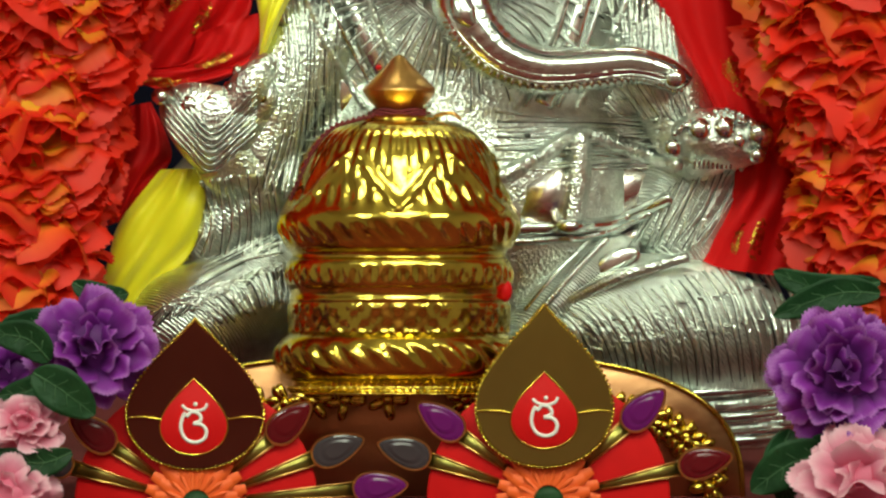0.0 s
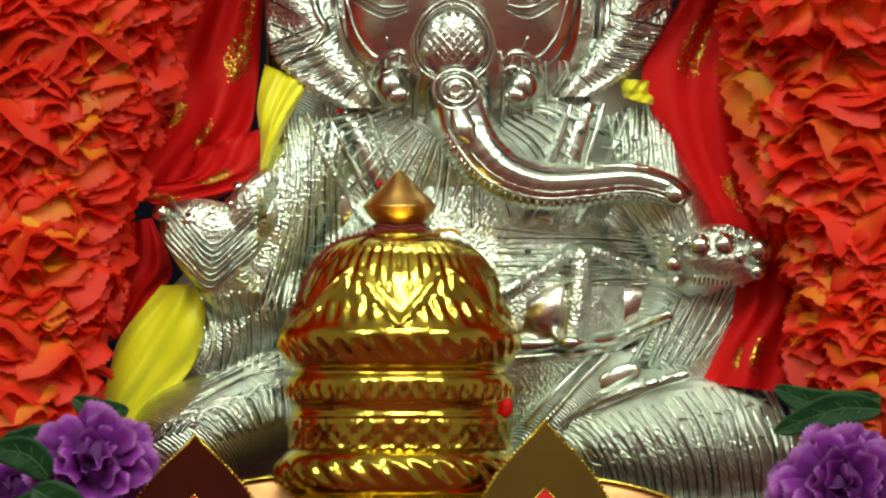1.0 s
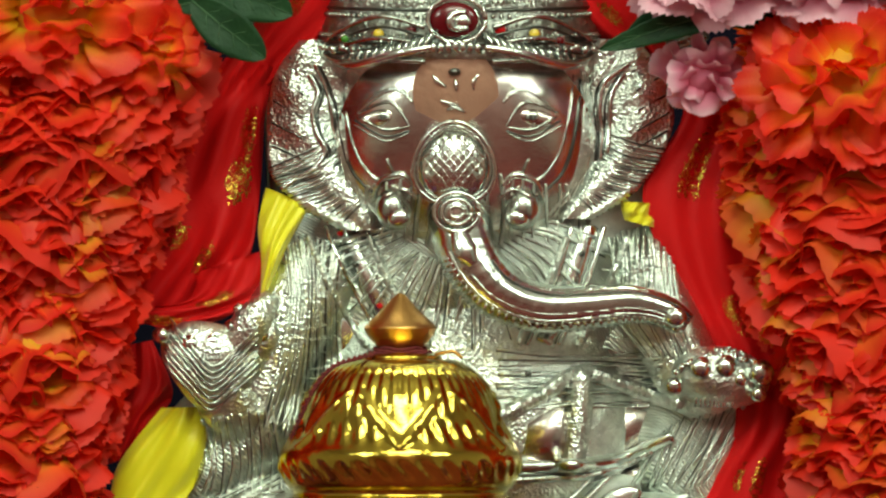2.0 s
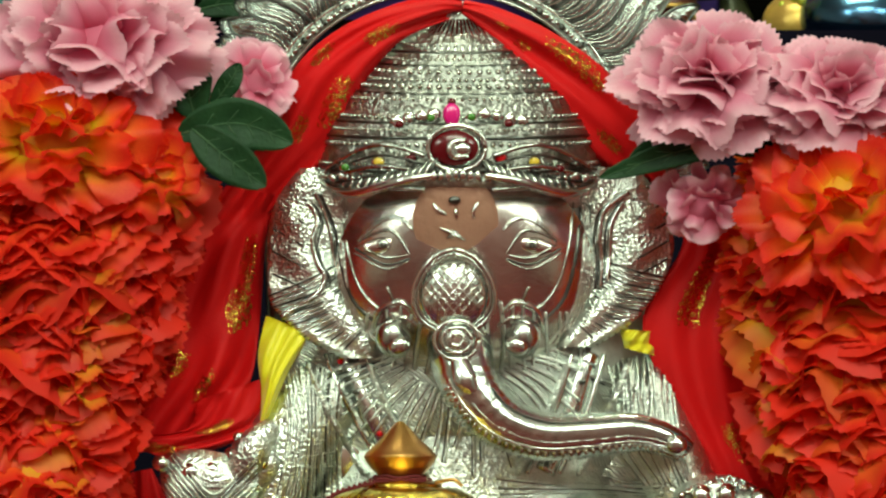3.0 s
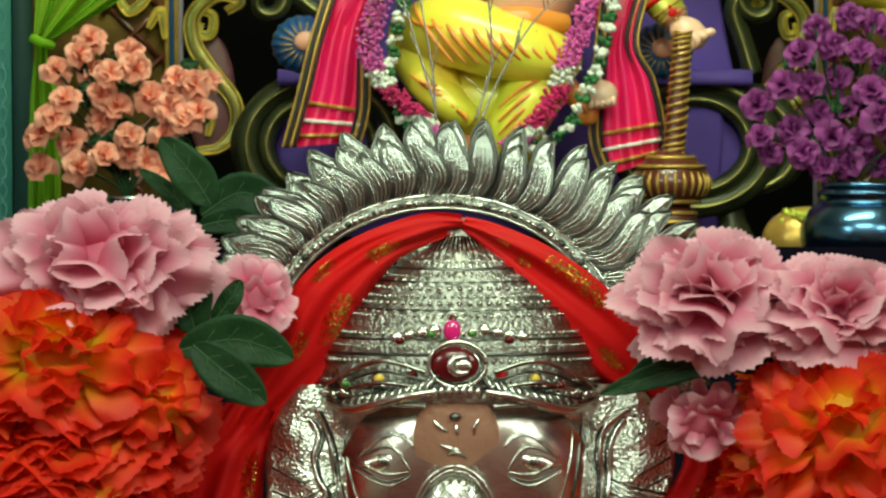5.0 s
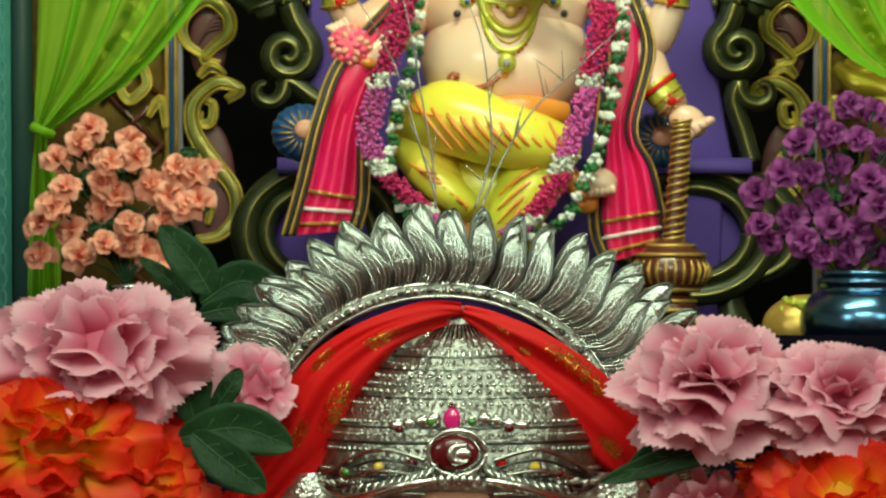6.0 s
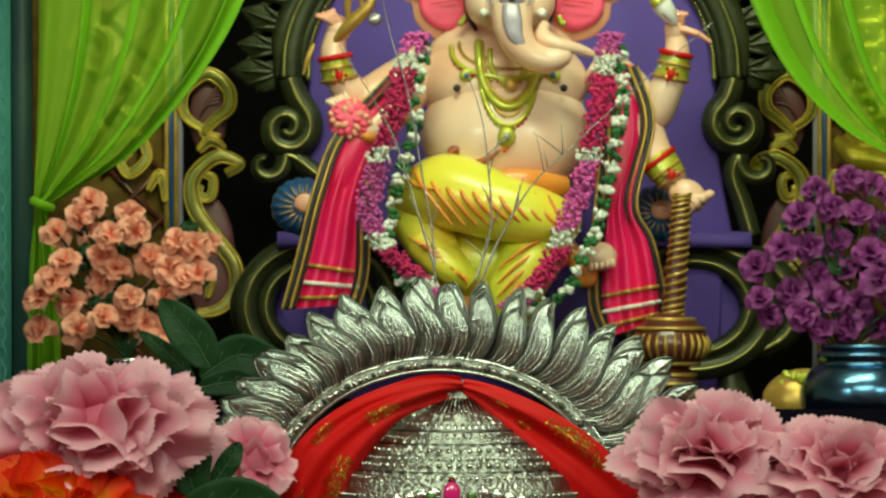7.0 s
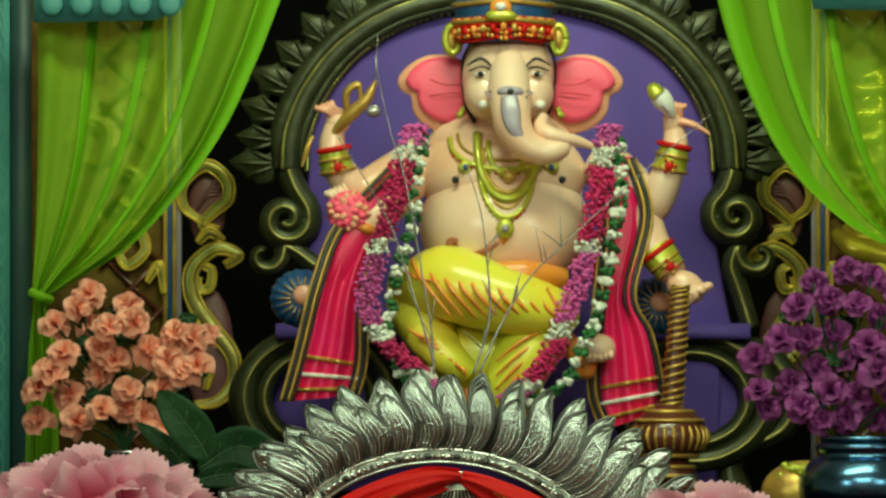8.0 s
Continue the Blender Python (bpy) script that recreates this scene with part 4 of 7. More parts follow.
# ================= silver idol =================
def silver_idol():
    """The small silver elephant-headed idol: 0 polished, 1 embossed, 2 chased, 3 dark, 4 paste, 5 red gem, 6 pink gem, 7 green gem, 8 yellow gem, 9 red enamel."""
    f = Form(FRONT)
    P, E, R, K = 0, 1, 2, 3

    wob = random.Random(12)

    def line(rows, rad, m=1, n=20, lift=0.5, groove_shade=12):
        """A raised chased line beside a darker rod that paints in the recess shade."""
        q = np.asarray(rows, float)[:, :2] + [(wob.uniform(-5, 5), wob.uniform(-5, 5)) for _ in rows]
        rad = np.asarray(rad, float) * wob.uniform(0.6, 1.15)
        f.drape(q, rad, m, n, lift)
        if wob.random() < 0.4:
            groove_shade = 3
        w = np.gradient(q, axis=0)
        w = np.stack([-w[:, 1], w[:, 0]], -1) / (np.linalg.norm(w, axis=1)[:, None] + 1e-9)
        f.drape(q + w * (np.max(rad) * 1.3), np.max(rad) * 0.45, groove_shade, n, 0.1, 5)
    # seat and body
    f.ell((800, 640, -60), (560, 170, 130), 0, R, 40, 20)
    f.ell((830, 330, -60), (300, 330, 170), 0, E, 56, 36)
    f.ell((850, 60, -60), (345, 210, 140), 0, R, 56, 30)
    f.ell((560, 150, -70), (110, 250, 90), 6, R, 32, 24)
    f.ell((1110, 130, -70), (110, 250, 90), -6, R, 32, 24)
    f.ell((1235, 380, -30), (120, 150, 80), 0, R, 32, 20)
    f.ell((400, 390, -30), (120, 140, 80), 0, R, 32, 20)
    # thighs and knees
    f.ell((380, 560, 40), (155, 105, 110), -8, R, 40, 24)
    f.ell((440, 500, 10), (150, 80, 90), -28, R, 36, 20)
    f.ell((1200, 580, 30), (240, 125, 110), 12, R, 44, 24)
    f.ell((1010, 520, 20), (150, 60, 80), -38, R, 36, 20)
    f.tube([(985, 545, 80), (1100, 490, 120), (1220, 455, 120)], (10, 12, 8), E, 10, 20)
    # lower hem bands
    for k, (vv, rr) in enumerate(((690, 9), (712, 7), (735, 9), (757, 6), (778, 9))):
        f.tube([(1000, vv + 10, 60), (1200, vv + 8, 90), (1330, vv, 70), (1400, vv - 10, 20)], rr, E if k % 2 else P, 8, 30)
        for j in range(34):
            f.bead((1180 + j * 6.2, vv + 9 - j * 0.25, 100 - j * 1.6), 4.2, P)
            f.tube([(1180 + j * 6.2, vv + 16 - j * 0.25, 96 - j * 1.5), (1183 + j * 6.2, vv + 24 - j * 0.25, 94 - j * 1.5)], 1.6, P, 5)
    # pleats over the two knees
    for k in range(30):
        x = 985 + k * 14.5
        line([(x, 556 - k * 4.2), (x + 34, 590 - k * 3.2), (x + 58, 640 - k * 2), (x + 66, 700 - k * 1.5)], (2, 4, 4, 2), E, 20, 0.3)
        if k % 2:
            line([(x + 24, 580 - k * 3.4), (x + 46, 578 - k * 3.2)], (1.5, 2.5), E, 6, 0.3)
            line([(x + 44, 620 - k * 2.6), (x + 66, 618 - k * 2.4)], (1.5, 2.5), E, 6, 0.3)
    for k in range(20):
        line([(245 + k * 13, 590 - k * 6), (285 + k * 12, 545 - k * 4.4), (345 + k * 9, 535 - k * 3.4), (400 + k * 6, 570 - k * 2)], (2, 3.4, 3, 2), E, 22, 0.3)
    for k in range(9):
        line([(330 + k * 8, 520 - k * 12), (420 + k * 8, 470 - k * 10), (505, 440 - k * 12)], (2, 3, 2), E, 16, 0.3)
    # arms
    f.tube([(560, 60, 0), (490, 180, 30), (440, 300, 60), (390, 270, 90)], (85, 80, 62, 55), E, 24, 30)
    f.tube([(1130, 60, 0), (1180, 150, 20), (1230, 260, 50), (1270, 250, 90)], (80, 72, 58, 48), E, 24, 30)
    f.tube([(480, 330, 40), (420, 380, 20), (370, 430, 20)], (70, 66, 50), R, 20, 20)
    # near hand with its palm up, fingers curled
    f.tube([(372, 308, 80), (374, 282, 100), (377, 240, 114), (380, 200, 116), (386, 172, 100)], (12, 46, 80, 96, 74), E, 28, 26, flat=0.5)
    f.tube([(424, 190, 128), (448, 146, 140), (482, 106, 122)], (34, 34, 18), E, 18, 18)
    f.tube([(452, 200, 120), (474, 172, 128), (470, 140, 130)], (26, 22, 12), E, 14, 14)
    for k in range(8):
        x, y = 372 + k * 0.8, 304 - k * 11
        f.drape([(x - 84 + k, y - 86), (x - 40, y - 38), (x, y), (x + 44, y - 34), (x + 86 - k, y - 72)], (1.5, 2.6, 2.6, 2.6, 1.5), E if k % 2 else 12, 24, 0.4)
    for x, y, r in ((286, 172, 17), (338, 188, 23), (376, 184, 22), (414, 158, 18), (440, 138, 20), (462, 172, 17), (466, 122, 13), (424, 126, 12)):
        f.ell((x, y, 140), (r, r * 0.85, r), 20, P, 16, 10)
    # other hand holding sweets
    f.ell((1275, 246, 110), (88, 54, 52), 8, E, 32, 20)
    for x, y, r in ((1192, 262, 17), (1240, 230, 22), (1284, 228, 22), (1346, 238, 24), (1342, 276, 15), (1310, 250, 14)):
        f.ell((x, y, 150), (r, r, r), 0, P, 16, 10)
    rnd = random.Random(3)
    for k in range(70):
        a, b = rnd.uniform(0.1, 3.0), rnd.uniform(0, 0.9)
        f.bead((1275 - 82 * math.cos(a) * (1 - 0.25 * b), 246 - 52 * math.sin(a) * (0.5 + 0.5 * b) - 4, 118 + 40 * (1 - b)), rnd.uniform(4, 7), P)
    for k in range(9):
        f.tube([(1232 + k * 8, 282, 142), (1230 + k * 8, 298, 132)], 2.6, P, 6)
    # sacred cords, necklaces and belts
    def chain(rows, r, m=P, n=40, beads=0, w_add=0):
        f.drape(rows, r, m, n, 0.25, 8, beads)
    for o in (-36, 36):
        chain([(612 + o, -20, 78), (650 + o, 70, 100), (712 + o, 180, 112)], 5)
        chain([(1040 + o * 0.8, -20, 78), (1010 + o * 0.8, 80, 100), (960 + o * 0.8, 190, 112)], 5)
    f.drape([(612, -20), (650, 70), (712, 180)], 24, P, 24, -0.55, 12)
    f.drape([(1040, -20), (1010, 80), (960, 190)], 22, P, 24, -0.55, 12)
    for o in (-54, 54):
        chain([(600 + o, 0, 70), (640 + o, 90, 92), (700 + o, 190, 100)], 7, E, beads=30)
        chain([(1056 + o, 0, 70), (1020 + o, 90, 92), (970 + o, 190, 100)], 7, E, beads=30)
    for k in range(7):
        chain([(900, 236 + k * 11, 105), (1020, 246 + k * 9, 108), (1150, 262 + k * 6, 80)], 2.2)
    chain([(880, 318, 100), (960, 276, 122), (1030, 238, 120), (1110, 262, 110), (1200, 292, 96)], 15, E, 40, 44)
    chain([(1028, 250, 118), (1022, 330, 118), (1010, 400, 110)], 24, E, 24, 24)
    chain([(915, 405, 110), (980, 402, 116), (1080, 395, 106), (1190, 350, 80)], 13, P, 40)
    chain([(915, 428, 108), (980, 424, 114), (1060, 416, 106), (1150, 380, 80)], 8, P, 40, 30)
    chain([(1075, 425, 100), (1020, 480, 110), (950, 560, 100)], 8, P, 30, 30)
    chain([(1062, 410, 100), (1000, 470, 110), (930, 550, 100)], 5, P, 30)
    for x, y, rx, ry, an in ((1090, 470, 50, 26, -30), (616, 168, 36, 44, 0)):
        f.ell((x, y, float(f.top(x, y)) - 3), (rx, ry, 12), an, P, 28, 14)
    # third panel is a red reflection, put in as a brownish plate
    for o, m in (([(898, 348), (996, 296), (996, 388), (922, 390)], 11), ([(1050, 286), (1120, 298), (1192, 322), (1184, 344), (1120, 372), (1050, 386)], 11), ([(1082, 424), (1182, 384), (1172, 420), (1130, 442), (1078, 446)], 11)):
        o = np.array(o, float)
        c = o.mean(0)
        o = spline(np.vstack([o, o[:1]]), 40)[:-1, :2]
        w = float(f.top(c[0], c[1]))
        f.plate(o, w - 30, w + 5, m, 0.1)
    # lines chased over the breast, sleeves and belly
    for k in range(30):
        an = radians(14 + k * 5.2)
        r1 = 235 + 30 * math.sin(k * 2.1)
        line([(806 + 118 * math.cos(an), -62 + 104 * math.sin(an)), (806 + 190 * math.cos(an), -62 + 160 * math.sin(an)), (806 + r1 * 1.1 * math.cos(an + 0.04), -62 + r1 * math.sin(an + 0.04))], (2.2, 3.4, 2.2), E, 14, 0.5)
    for k in range(15):
        line([(496 + k * 8, -20 + k * 3), (512 + k * 6, 110), (488 + k * 8, 240), (452 + k * 11, 350)], 3.0, E, 30, 0.5)
        line([(1192 - k * 8, -40 + k * 3), (1196 - k * 8, 50), (1204 - k * 8, 130), (1230 - k * 6, 210)], 3.0, E, 26, 0.5)
    for k in range(12):
        line([(1330 - k * 14, 290 + k * 4), (1290 - k * 12, 370), (1250 - k * 12, 440)], 3.0, E, 16, 0.5)
        line([(330 + k * 14, 330 - k * 3), (350 + k * 13, 390), (330 + k * 15, 450)], 3.0, E, 16, 0.5)
    for k in range(10):
        line([(880, 200 + k * 11), (980, 206 + k * 10), (1080, 208 + k * 9), (1170, 214 + k * 8)], 2.8, E, 24, 0.5)
    for sx, x0 in ((-1, 560), (1, 1110)):
        for k in range(12):
            line([(x0 + sx * 60, 20 + k * 24), (x0 + sx * 10, 36 + k * 24), (x0 - sx * 40, 28 + k * 24)], 1.8, E, 12, 0.5)
    for x, y in ((602, -8), (628, 46), (672, 120), (1040, -30), (1030, 28), (1002, 86), (935, 240), (966, 170)):
        f.ell((x, y, float(f.top(x, y)) + 6), (6, 5, 5), 0, 9 if (x + y) % 3 == 0 else K, 10, 6)
    # head
    f.ell((826, -190, 30), (238, 222, 100), 0, E, 64, 40)
    f.ell((818, -310, 20), (246, 90, 112), 0, E, 64, 30)
    f.pad((822, -176, 84), 226, 190, 74, 11, 0, 0.13, 3.4)
    f.pad((806, -258, 163), 76, 82, 9, 4, 0, 0.12, 2.2)
    for k in range(22):
        line([(606 + k * 20, -120 + abs(k - 11) * 3), (600 + k * 20.5, -60 + abs(k - 11) * 2), (590 + k * 21, 10)], 2.8, E, 14, 0.5)
    # ears: a broad shell with a wavy double ridge, hatched below
    for sx, outer, inner, ridge, second in (
            (-1, [(530, -350), (492, -300), (474, -240), (472, -180), (476, -119), (500, -86), (544, -46), (606, -14)], [(622, -352), (620, -300), (626, -240), (632, -180), (642, -130), (656, -90), (664, -50), (664, -14)],
             [(546, -290), (562, -259), (553, -221), (561, -183), (575, -157), (561, -128), (527, -107), (498, -86)], [(558, -308), (582, -250), (592, -187), (610, -145)]),
            (1, [(1130, -350), (1166, -300), (1186, -250), (1192, -205), (1175, -152), (1150, -112), (1112, -72), (1050, -34)], [(1040, -352), (1046, -300), (1042, -250), (1038, -180), (1030, -130), (1015, -92), (1000, -60), (990, -34)],
             [(1112, -308), (1070, -276), (1060, -230), (1064, -185), (1062, -140)], [(1104, -290), (1082, -254), (1078, -200), (1074, -150)])):
        qa, qb = spline(inner, 44), spline(outer, 44)
        s = np.linspace(0, 1, 18)[None, :, None]
        g = np.zeros((44, 18, 3))
        g[..., :2] = qa[:, None] * (1 - s) + qb[:, None] * s
        t = np.linspace(0, 1, 44)[:, None]
        s = s[..., 0]
        g[..., 2] = 46 + 14 * np.sin(s * math.pi * 0.8) - 12 * s ** 3 + 44 * t * (1 - 0.5 * t) + 5 * np.sin(s * 9 + t * 7) + 2.5 * np.sin(t * 40 + s * 6) * (t < 0.6)
        f.slab(g, 12, E)

        def on(x, y):
            k = np.argmin(((g[..., :2] - (x, y)) ** 2).sum(-1))
            return g.reshape(-1, 3)[k, 2]
        for rows, r, m in ((ridge, 5.5, P), (second, 5, P)):
            q = spline(rows, 40)
            w = np.convolve(np.pad([on(x, y) for x, y in q], 3, mode="edge"), np.ones(7) / 7, "valid")
            f.tube(np.column_stack([q, w + 3]), r, m, 8)
            # dark rod along the ridge, its shade put into colour
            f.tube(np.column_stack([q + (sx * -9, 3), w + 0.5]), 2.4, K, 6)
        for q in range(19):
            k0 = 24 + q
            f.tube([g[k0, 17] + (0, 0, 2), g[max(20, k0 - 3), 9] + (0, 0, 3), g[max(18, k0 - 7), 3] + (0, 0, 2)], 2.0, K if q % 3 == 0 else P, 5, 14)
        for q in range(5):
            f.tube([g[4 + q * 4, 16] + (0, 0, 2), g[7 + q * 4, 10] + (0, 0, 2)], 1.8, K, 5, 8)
    # cheeks: curling folds, tusk sockets, eyes and brows
    for sx, c in ((-1, 808), (1, 812)):
        f.drape([(c + sx * 202, -290), (c + sx * 196, -220), (c + sx * 176, -146), (c + sx * 142, -104), (c + sx * 116, -112), (c + sx * 124, -140)], (1.5, 2, 2.6, 3.4, 4.5, 3), 12, 36, 0.2, 8)
        f.drape([(c + sx * 214, -280), (c + sx * 208, -200), (c + sx * 186, -120), (c + sx * 140, -72)], (2, 3, 3, 2), K, 30, 0.2, 8)
        f.ell((c + sx * 112, -50, 122), (32, 38, 30), sx * 12, 12, 24, 14)
        f.ell((c + sx * 102, -36, 142), (22, 18, 16), sx * 20, P, 20, 12)
        f.drape([(c + sx * 76, -92), (c + sx * 100, -112), (c + sx * 136, -98), (c + sx * 150, -60)], (4, 6, 6, 4), P, 22, 0.3, 8)
        f.drape([(c + sx * 70, -70), (c + sx * 96, -86), (c + sx * 126, -74)], 4, P, 18, 0.3, 8)
        e = float(f.top(c + sx * 130, -214))
        f.ell((c + sx * 130, -214, e - 4), (42, 15, 10), sx * 10, 11, 28, 12)
        f.ell((c + sx * 130, -214, e + 5), (13, 11, 5), 0, 12, 16, 8)
        f.ell((c + sx * 130, -214, e + 10), (6, 6, 4), 0, K, 12, 8)
        f.drape([(c + sx * 84, -198), (c + sx * 118, -240), (c + sx * 176, -222)], (2, 3.4, 2), 12, 26, 0.6, 8)
        f.drape([(c + sx * 88, -196), (c + sx * 128, -192), (c + sx * 172, -214)], (1.6, 3, 1.6), 12, 24, 0.8, 8)
        f.drape([(c + sx * 84, -190), (c + sx * 128, -180), (c + sx * 180, -208)], 2, K, 24, 0.3, 8)
        f.drape([(c + sx * 86, -186), (c + sx * 128, -172), (c + sx * 182, -200)], 1.8, 12, 24, 0.4, 8)
        for q in range(6):
            f.drape([(c + sx * (78 + q * 3), -240 - q * 5), (c + sx * (108 + q * 5), -266 + q * 2), (c + sx * (150 + q * 5), -250 + q * 6)], 2.6, P, 18, 0.5)
    for sx, c in ((-1, 818), (1, 822)):
        for q in range(6):
            f.drape([(c + sx * (206 + q * 5), -300 + q * 4), (c + sx * (212 + q * 4), -210), (c + sx * (196 + q * 5), -110), (c + sx * (150 + q * 8), -40 + q * 4)], 2.6, E, 26, 0.5)
    # marks on the forehead
    for rows in ([(766, -288), (776, -276), (790, -268)], [(846, -290), (838, -276), (838, -262)], [(778, -244), (796, -238), (812, -236)], [(790, -226), (806, -232), (824, -222)], [(806, -280), (807, -270), (808, -260)]):
        f.drape(rows, (2, 4.2, 2), P, 12, 0.6)
    f.ell((804, -294, float(f.top(804, -294)) + 4), (11, 7, 6), 0, K, 12, 8)
    # lattice shield on the brow of the trunk
    a = np.linspace(0, 2 * math.pi, 49)
    egg = np.stack([803 + 71 * np.sin(a) * (1 - 0.18 * np.cos(a + math.pi) * -1), -132 - 74 * np.cos(a), 190 + 8 * np.cos(a)], -1)
    f.ell((803, -130, 166), (70, 74, 42), 0, P, 36, 24)
    f.tube(egg, 5, P, 8)
    f.tube((egg - (803, -132, 0)) * (0.9, 0.9, 1) + (803, -132, 2), 2.5, P, 6)
    for e in (-1, 1):
        for k in range(-5, 6):
            pts = []
            for q in np.linspace(-1, 1, 9):
                x, y = k * 15 + q * 55 * e, q * 66 - abs(k) * 0
                if (x / 62) ** 2 + (y / 64) ** 2 < 1:
                    pts.append((803 + x, -132 + y, 160 + 47 * math.sqrt(max(0.02, 1 - (x / 72) ** 2 - (y / 76) ** 2))))
            if len(pts) > 2:
                f.tube(pts, 2.8, P, 6)
    f.ell((808, -46, 188), (42, 36, 24), 0, P, 32, 14)
    for r in (40, 26, 12):
        b = np.linspace(0, 2 * math.pi, 33)
        f.tube(np.stack([808 + r * np.cos(b), -46 + r * 0.86 * np.sin(b), np.full(33, 206 + (40 - r) * 0.25)], -1), 4, P, 8)
    # trunk, with ringed under-side
    rows = [(806, -90, 60), (812, -40, 120), (822, 10, 152), (846, 58, 165), (890, 100, 166), (960, 124, 162), (1040, 122, 156), (1120, 116, 150), (1180, 130, 146), (1216, 152, 142)]
    f.tube(rows, (50, 56, 55, 52, 48, 43, 39, 34, 28, 20), 0, 32, 90, twist=lambda i, a: 1 + 0.012 * np.sin(i * 1.9 + a * 3) + 0.02 * np.sin(a * 9 + i * 0.05))
    q = spline(np.array(rows)[2:], 44)
    tan = np.gradient(q, axis=0)
    nrm = np.stack([-tan[:, 1], tan[:, 0]], -1) / np.linalg.norm(tan[:, :2], axis=1)[:, None]
    rad = np.linspace(55, 22, 44)
    low = np.column_stack([q[:, :2] + nrm * rad[:, None] * 0.55, q[:, 2] + rad * 0.86])
    f.tube(low, 4, P, 8)
    for k in range(2, 42):
        e0 = np.append(q[k, :2] + nrm[k] * rad[k] * 0.6, q[k, 2] + rad[k] * 0.82)
        e1 = np.append(q[k, :2] + nrm[k] * rad[k] * 1.06, q[k, 2] + rad[k] * 0.25)
        f.tube([e0, (e0 + e1) / 2 + (2, 2, 6), e1], 3.2, P, 6)
    top = np.column_stack([q[:, :2] - nrm * rad[:, None] * 0.45, q[:, 2] + rad * 0.86])
    for o in (-7, 0, 7, 14, 21, 28):
        f.tube(top[6:] + np.column_stack([nrm[6:] * o * rad[6:, None] / 40, np.full(38, o * 0.2 + (1.5 if o < 0 else 0.0))]), 1.9, K if o % 2 else P, 6)
    for k in range(8, 42, 2):
        f.tube([top[k] + np.append(-nrm[k] * rad[k] * 0.3, -6), top[k], top[k] + np.append(nrm[k] * rad[k] * 0.7, 5)], 1.5, 12, 5, 8)
    f.tube([(808, -20, 200), (822, 22, 214), (838, 46, 218)], (12, 22, 8), P, 10, 16, flat=0.5)
    f.ell((1196, 140, 170), (20, 18, 14), 0, P, 16, 10)
    # crown: rows of beads and leaves, narrowing upwards
    prof = [(150, -312), (235, -316), (250, -330), (248, -352), (238, -385), (226, -420), (206, -455), (190, -480), (172, -500), (156, -520), (134, -545), (104, -570), (72, -595), (40, -620), (16, -640), (2, -650)]

    def emb(v, a):
        return 5 * np.abs(np.sin(a * 22)) * (np.sin((v + 330) * 0.12) > 0) + 1.2 * np.sin(v * 0.45)
    f.lathe((812, 10), prof, 10, 150, emb, 90, depth=0.68)
    pr = np.array(prof, float)
    for vv, rb in ((-338, 7), (-362, 5), (-398, 6), (-424, 4), (-446, 6), (-478, 5), (-500, 7), (-512, 5), (-526, 7), (-548, 4), (-572, 5)):
        r = np.interp(-vv, -pr[:, 1], pr[:, 0]) + 3
        n = int(math.pi * r / (2.5 * rb))
        for k in range(n):
            b = math.pi * (k + 0.5) / n
            sag = 12 * math.sin(b)
            f.bead((812 - r * math.cos(b), vv + sag * 0.6, 10 + 0.68 * r * math.sin(b) + 3), rb * 0.82, 12)
    # near-black rings paint in the dark between the bead rows
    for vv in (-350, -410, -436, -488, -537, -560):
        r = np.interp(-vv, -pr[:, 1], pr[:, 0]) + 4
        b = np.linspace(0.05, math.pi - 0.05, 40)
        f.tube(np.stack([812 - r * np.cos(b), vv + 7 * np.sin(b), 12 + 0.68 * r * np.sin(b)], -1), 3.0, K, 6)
    for k in range(26):
        b = math.pi * (k + 0.5) / 26
        r0, r1 = 132, 46
        f.tube([(812 - r0 * math.cos(b), -536, 14 + 0.68 * r0 * math.sin(b)), (812 - r1 * math.cos(b), -612, 16 + 0.68 * r1 * math.sin(b))], (4, 2), 12, 6)
    # brow band in two wings with leaves
    for sx in (-1, 1):
        for o in range(5):
            f.tube([(812 + sx * 60, -372 + o * 15, 192), (812 + sx * 140, -392 + o * 19, 168), (812 + sx * 215, -362 + o * 12, 100), (812 + sx * 246, -330, 50)], 4.5 - (o % 2) * 2, 12 if o % 2 == 0 else K, 8, 30)
        f.tube([(812 + sx * 46, -338, 196), (812 + sx * 110, -326, 186), (812 + sx * 190, -306, 130), (812 + sx * 232, -318, 70)], (6, 10, 9, 4), P, 12, 30)
        for k in range(26):
            q = k / 25
            x = 58 + 165 * q
            y1 = -330 + 22 * q + 10 * math.sin(q * 3)
            w1 = 194 - 12 * q - 100 * q ** 3
            f.tube([(812 + sx * x, y1, w1), (812 + sx * (x - 8), y1 - 20, w1 + 4), (812 + sx * (x - 22), y1 - 40 + 8 * q, w1 - 6)], (1.6, 3, 1.6), P if k % 2 else K, 6, 8)
        for k in range(10):
            f.ell((812 + sx * (70 + k * 17), -352 + k * 1.6 + (k - 5) ** 2 * 0.3, 186 - k * 9), (6, 9, 5), sx * 30, P, 10, 6)
        for k in range(4):
            f.ell((812 + sx * (44 + k * 22), -446 + k * 4, 166 - k * 8), (13, 11, 8), 0, P, 14, 8)
    for k in range(-3, 4):
        f.ell((806 + k * 13, -340 + abs(k), 198), (6, 10, 6), 0, P, 10, 8)
    f.ell((808, -386, 172), (54, 42, 22), 0, P, 36, 14)
    f.ell((804, -386, 184), (44, 32, 14), 0, 5, 32, 12)
    b = np.linspace(0, 2 * math.pi, 41)
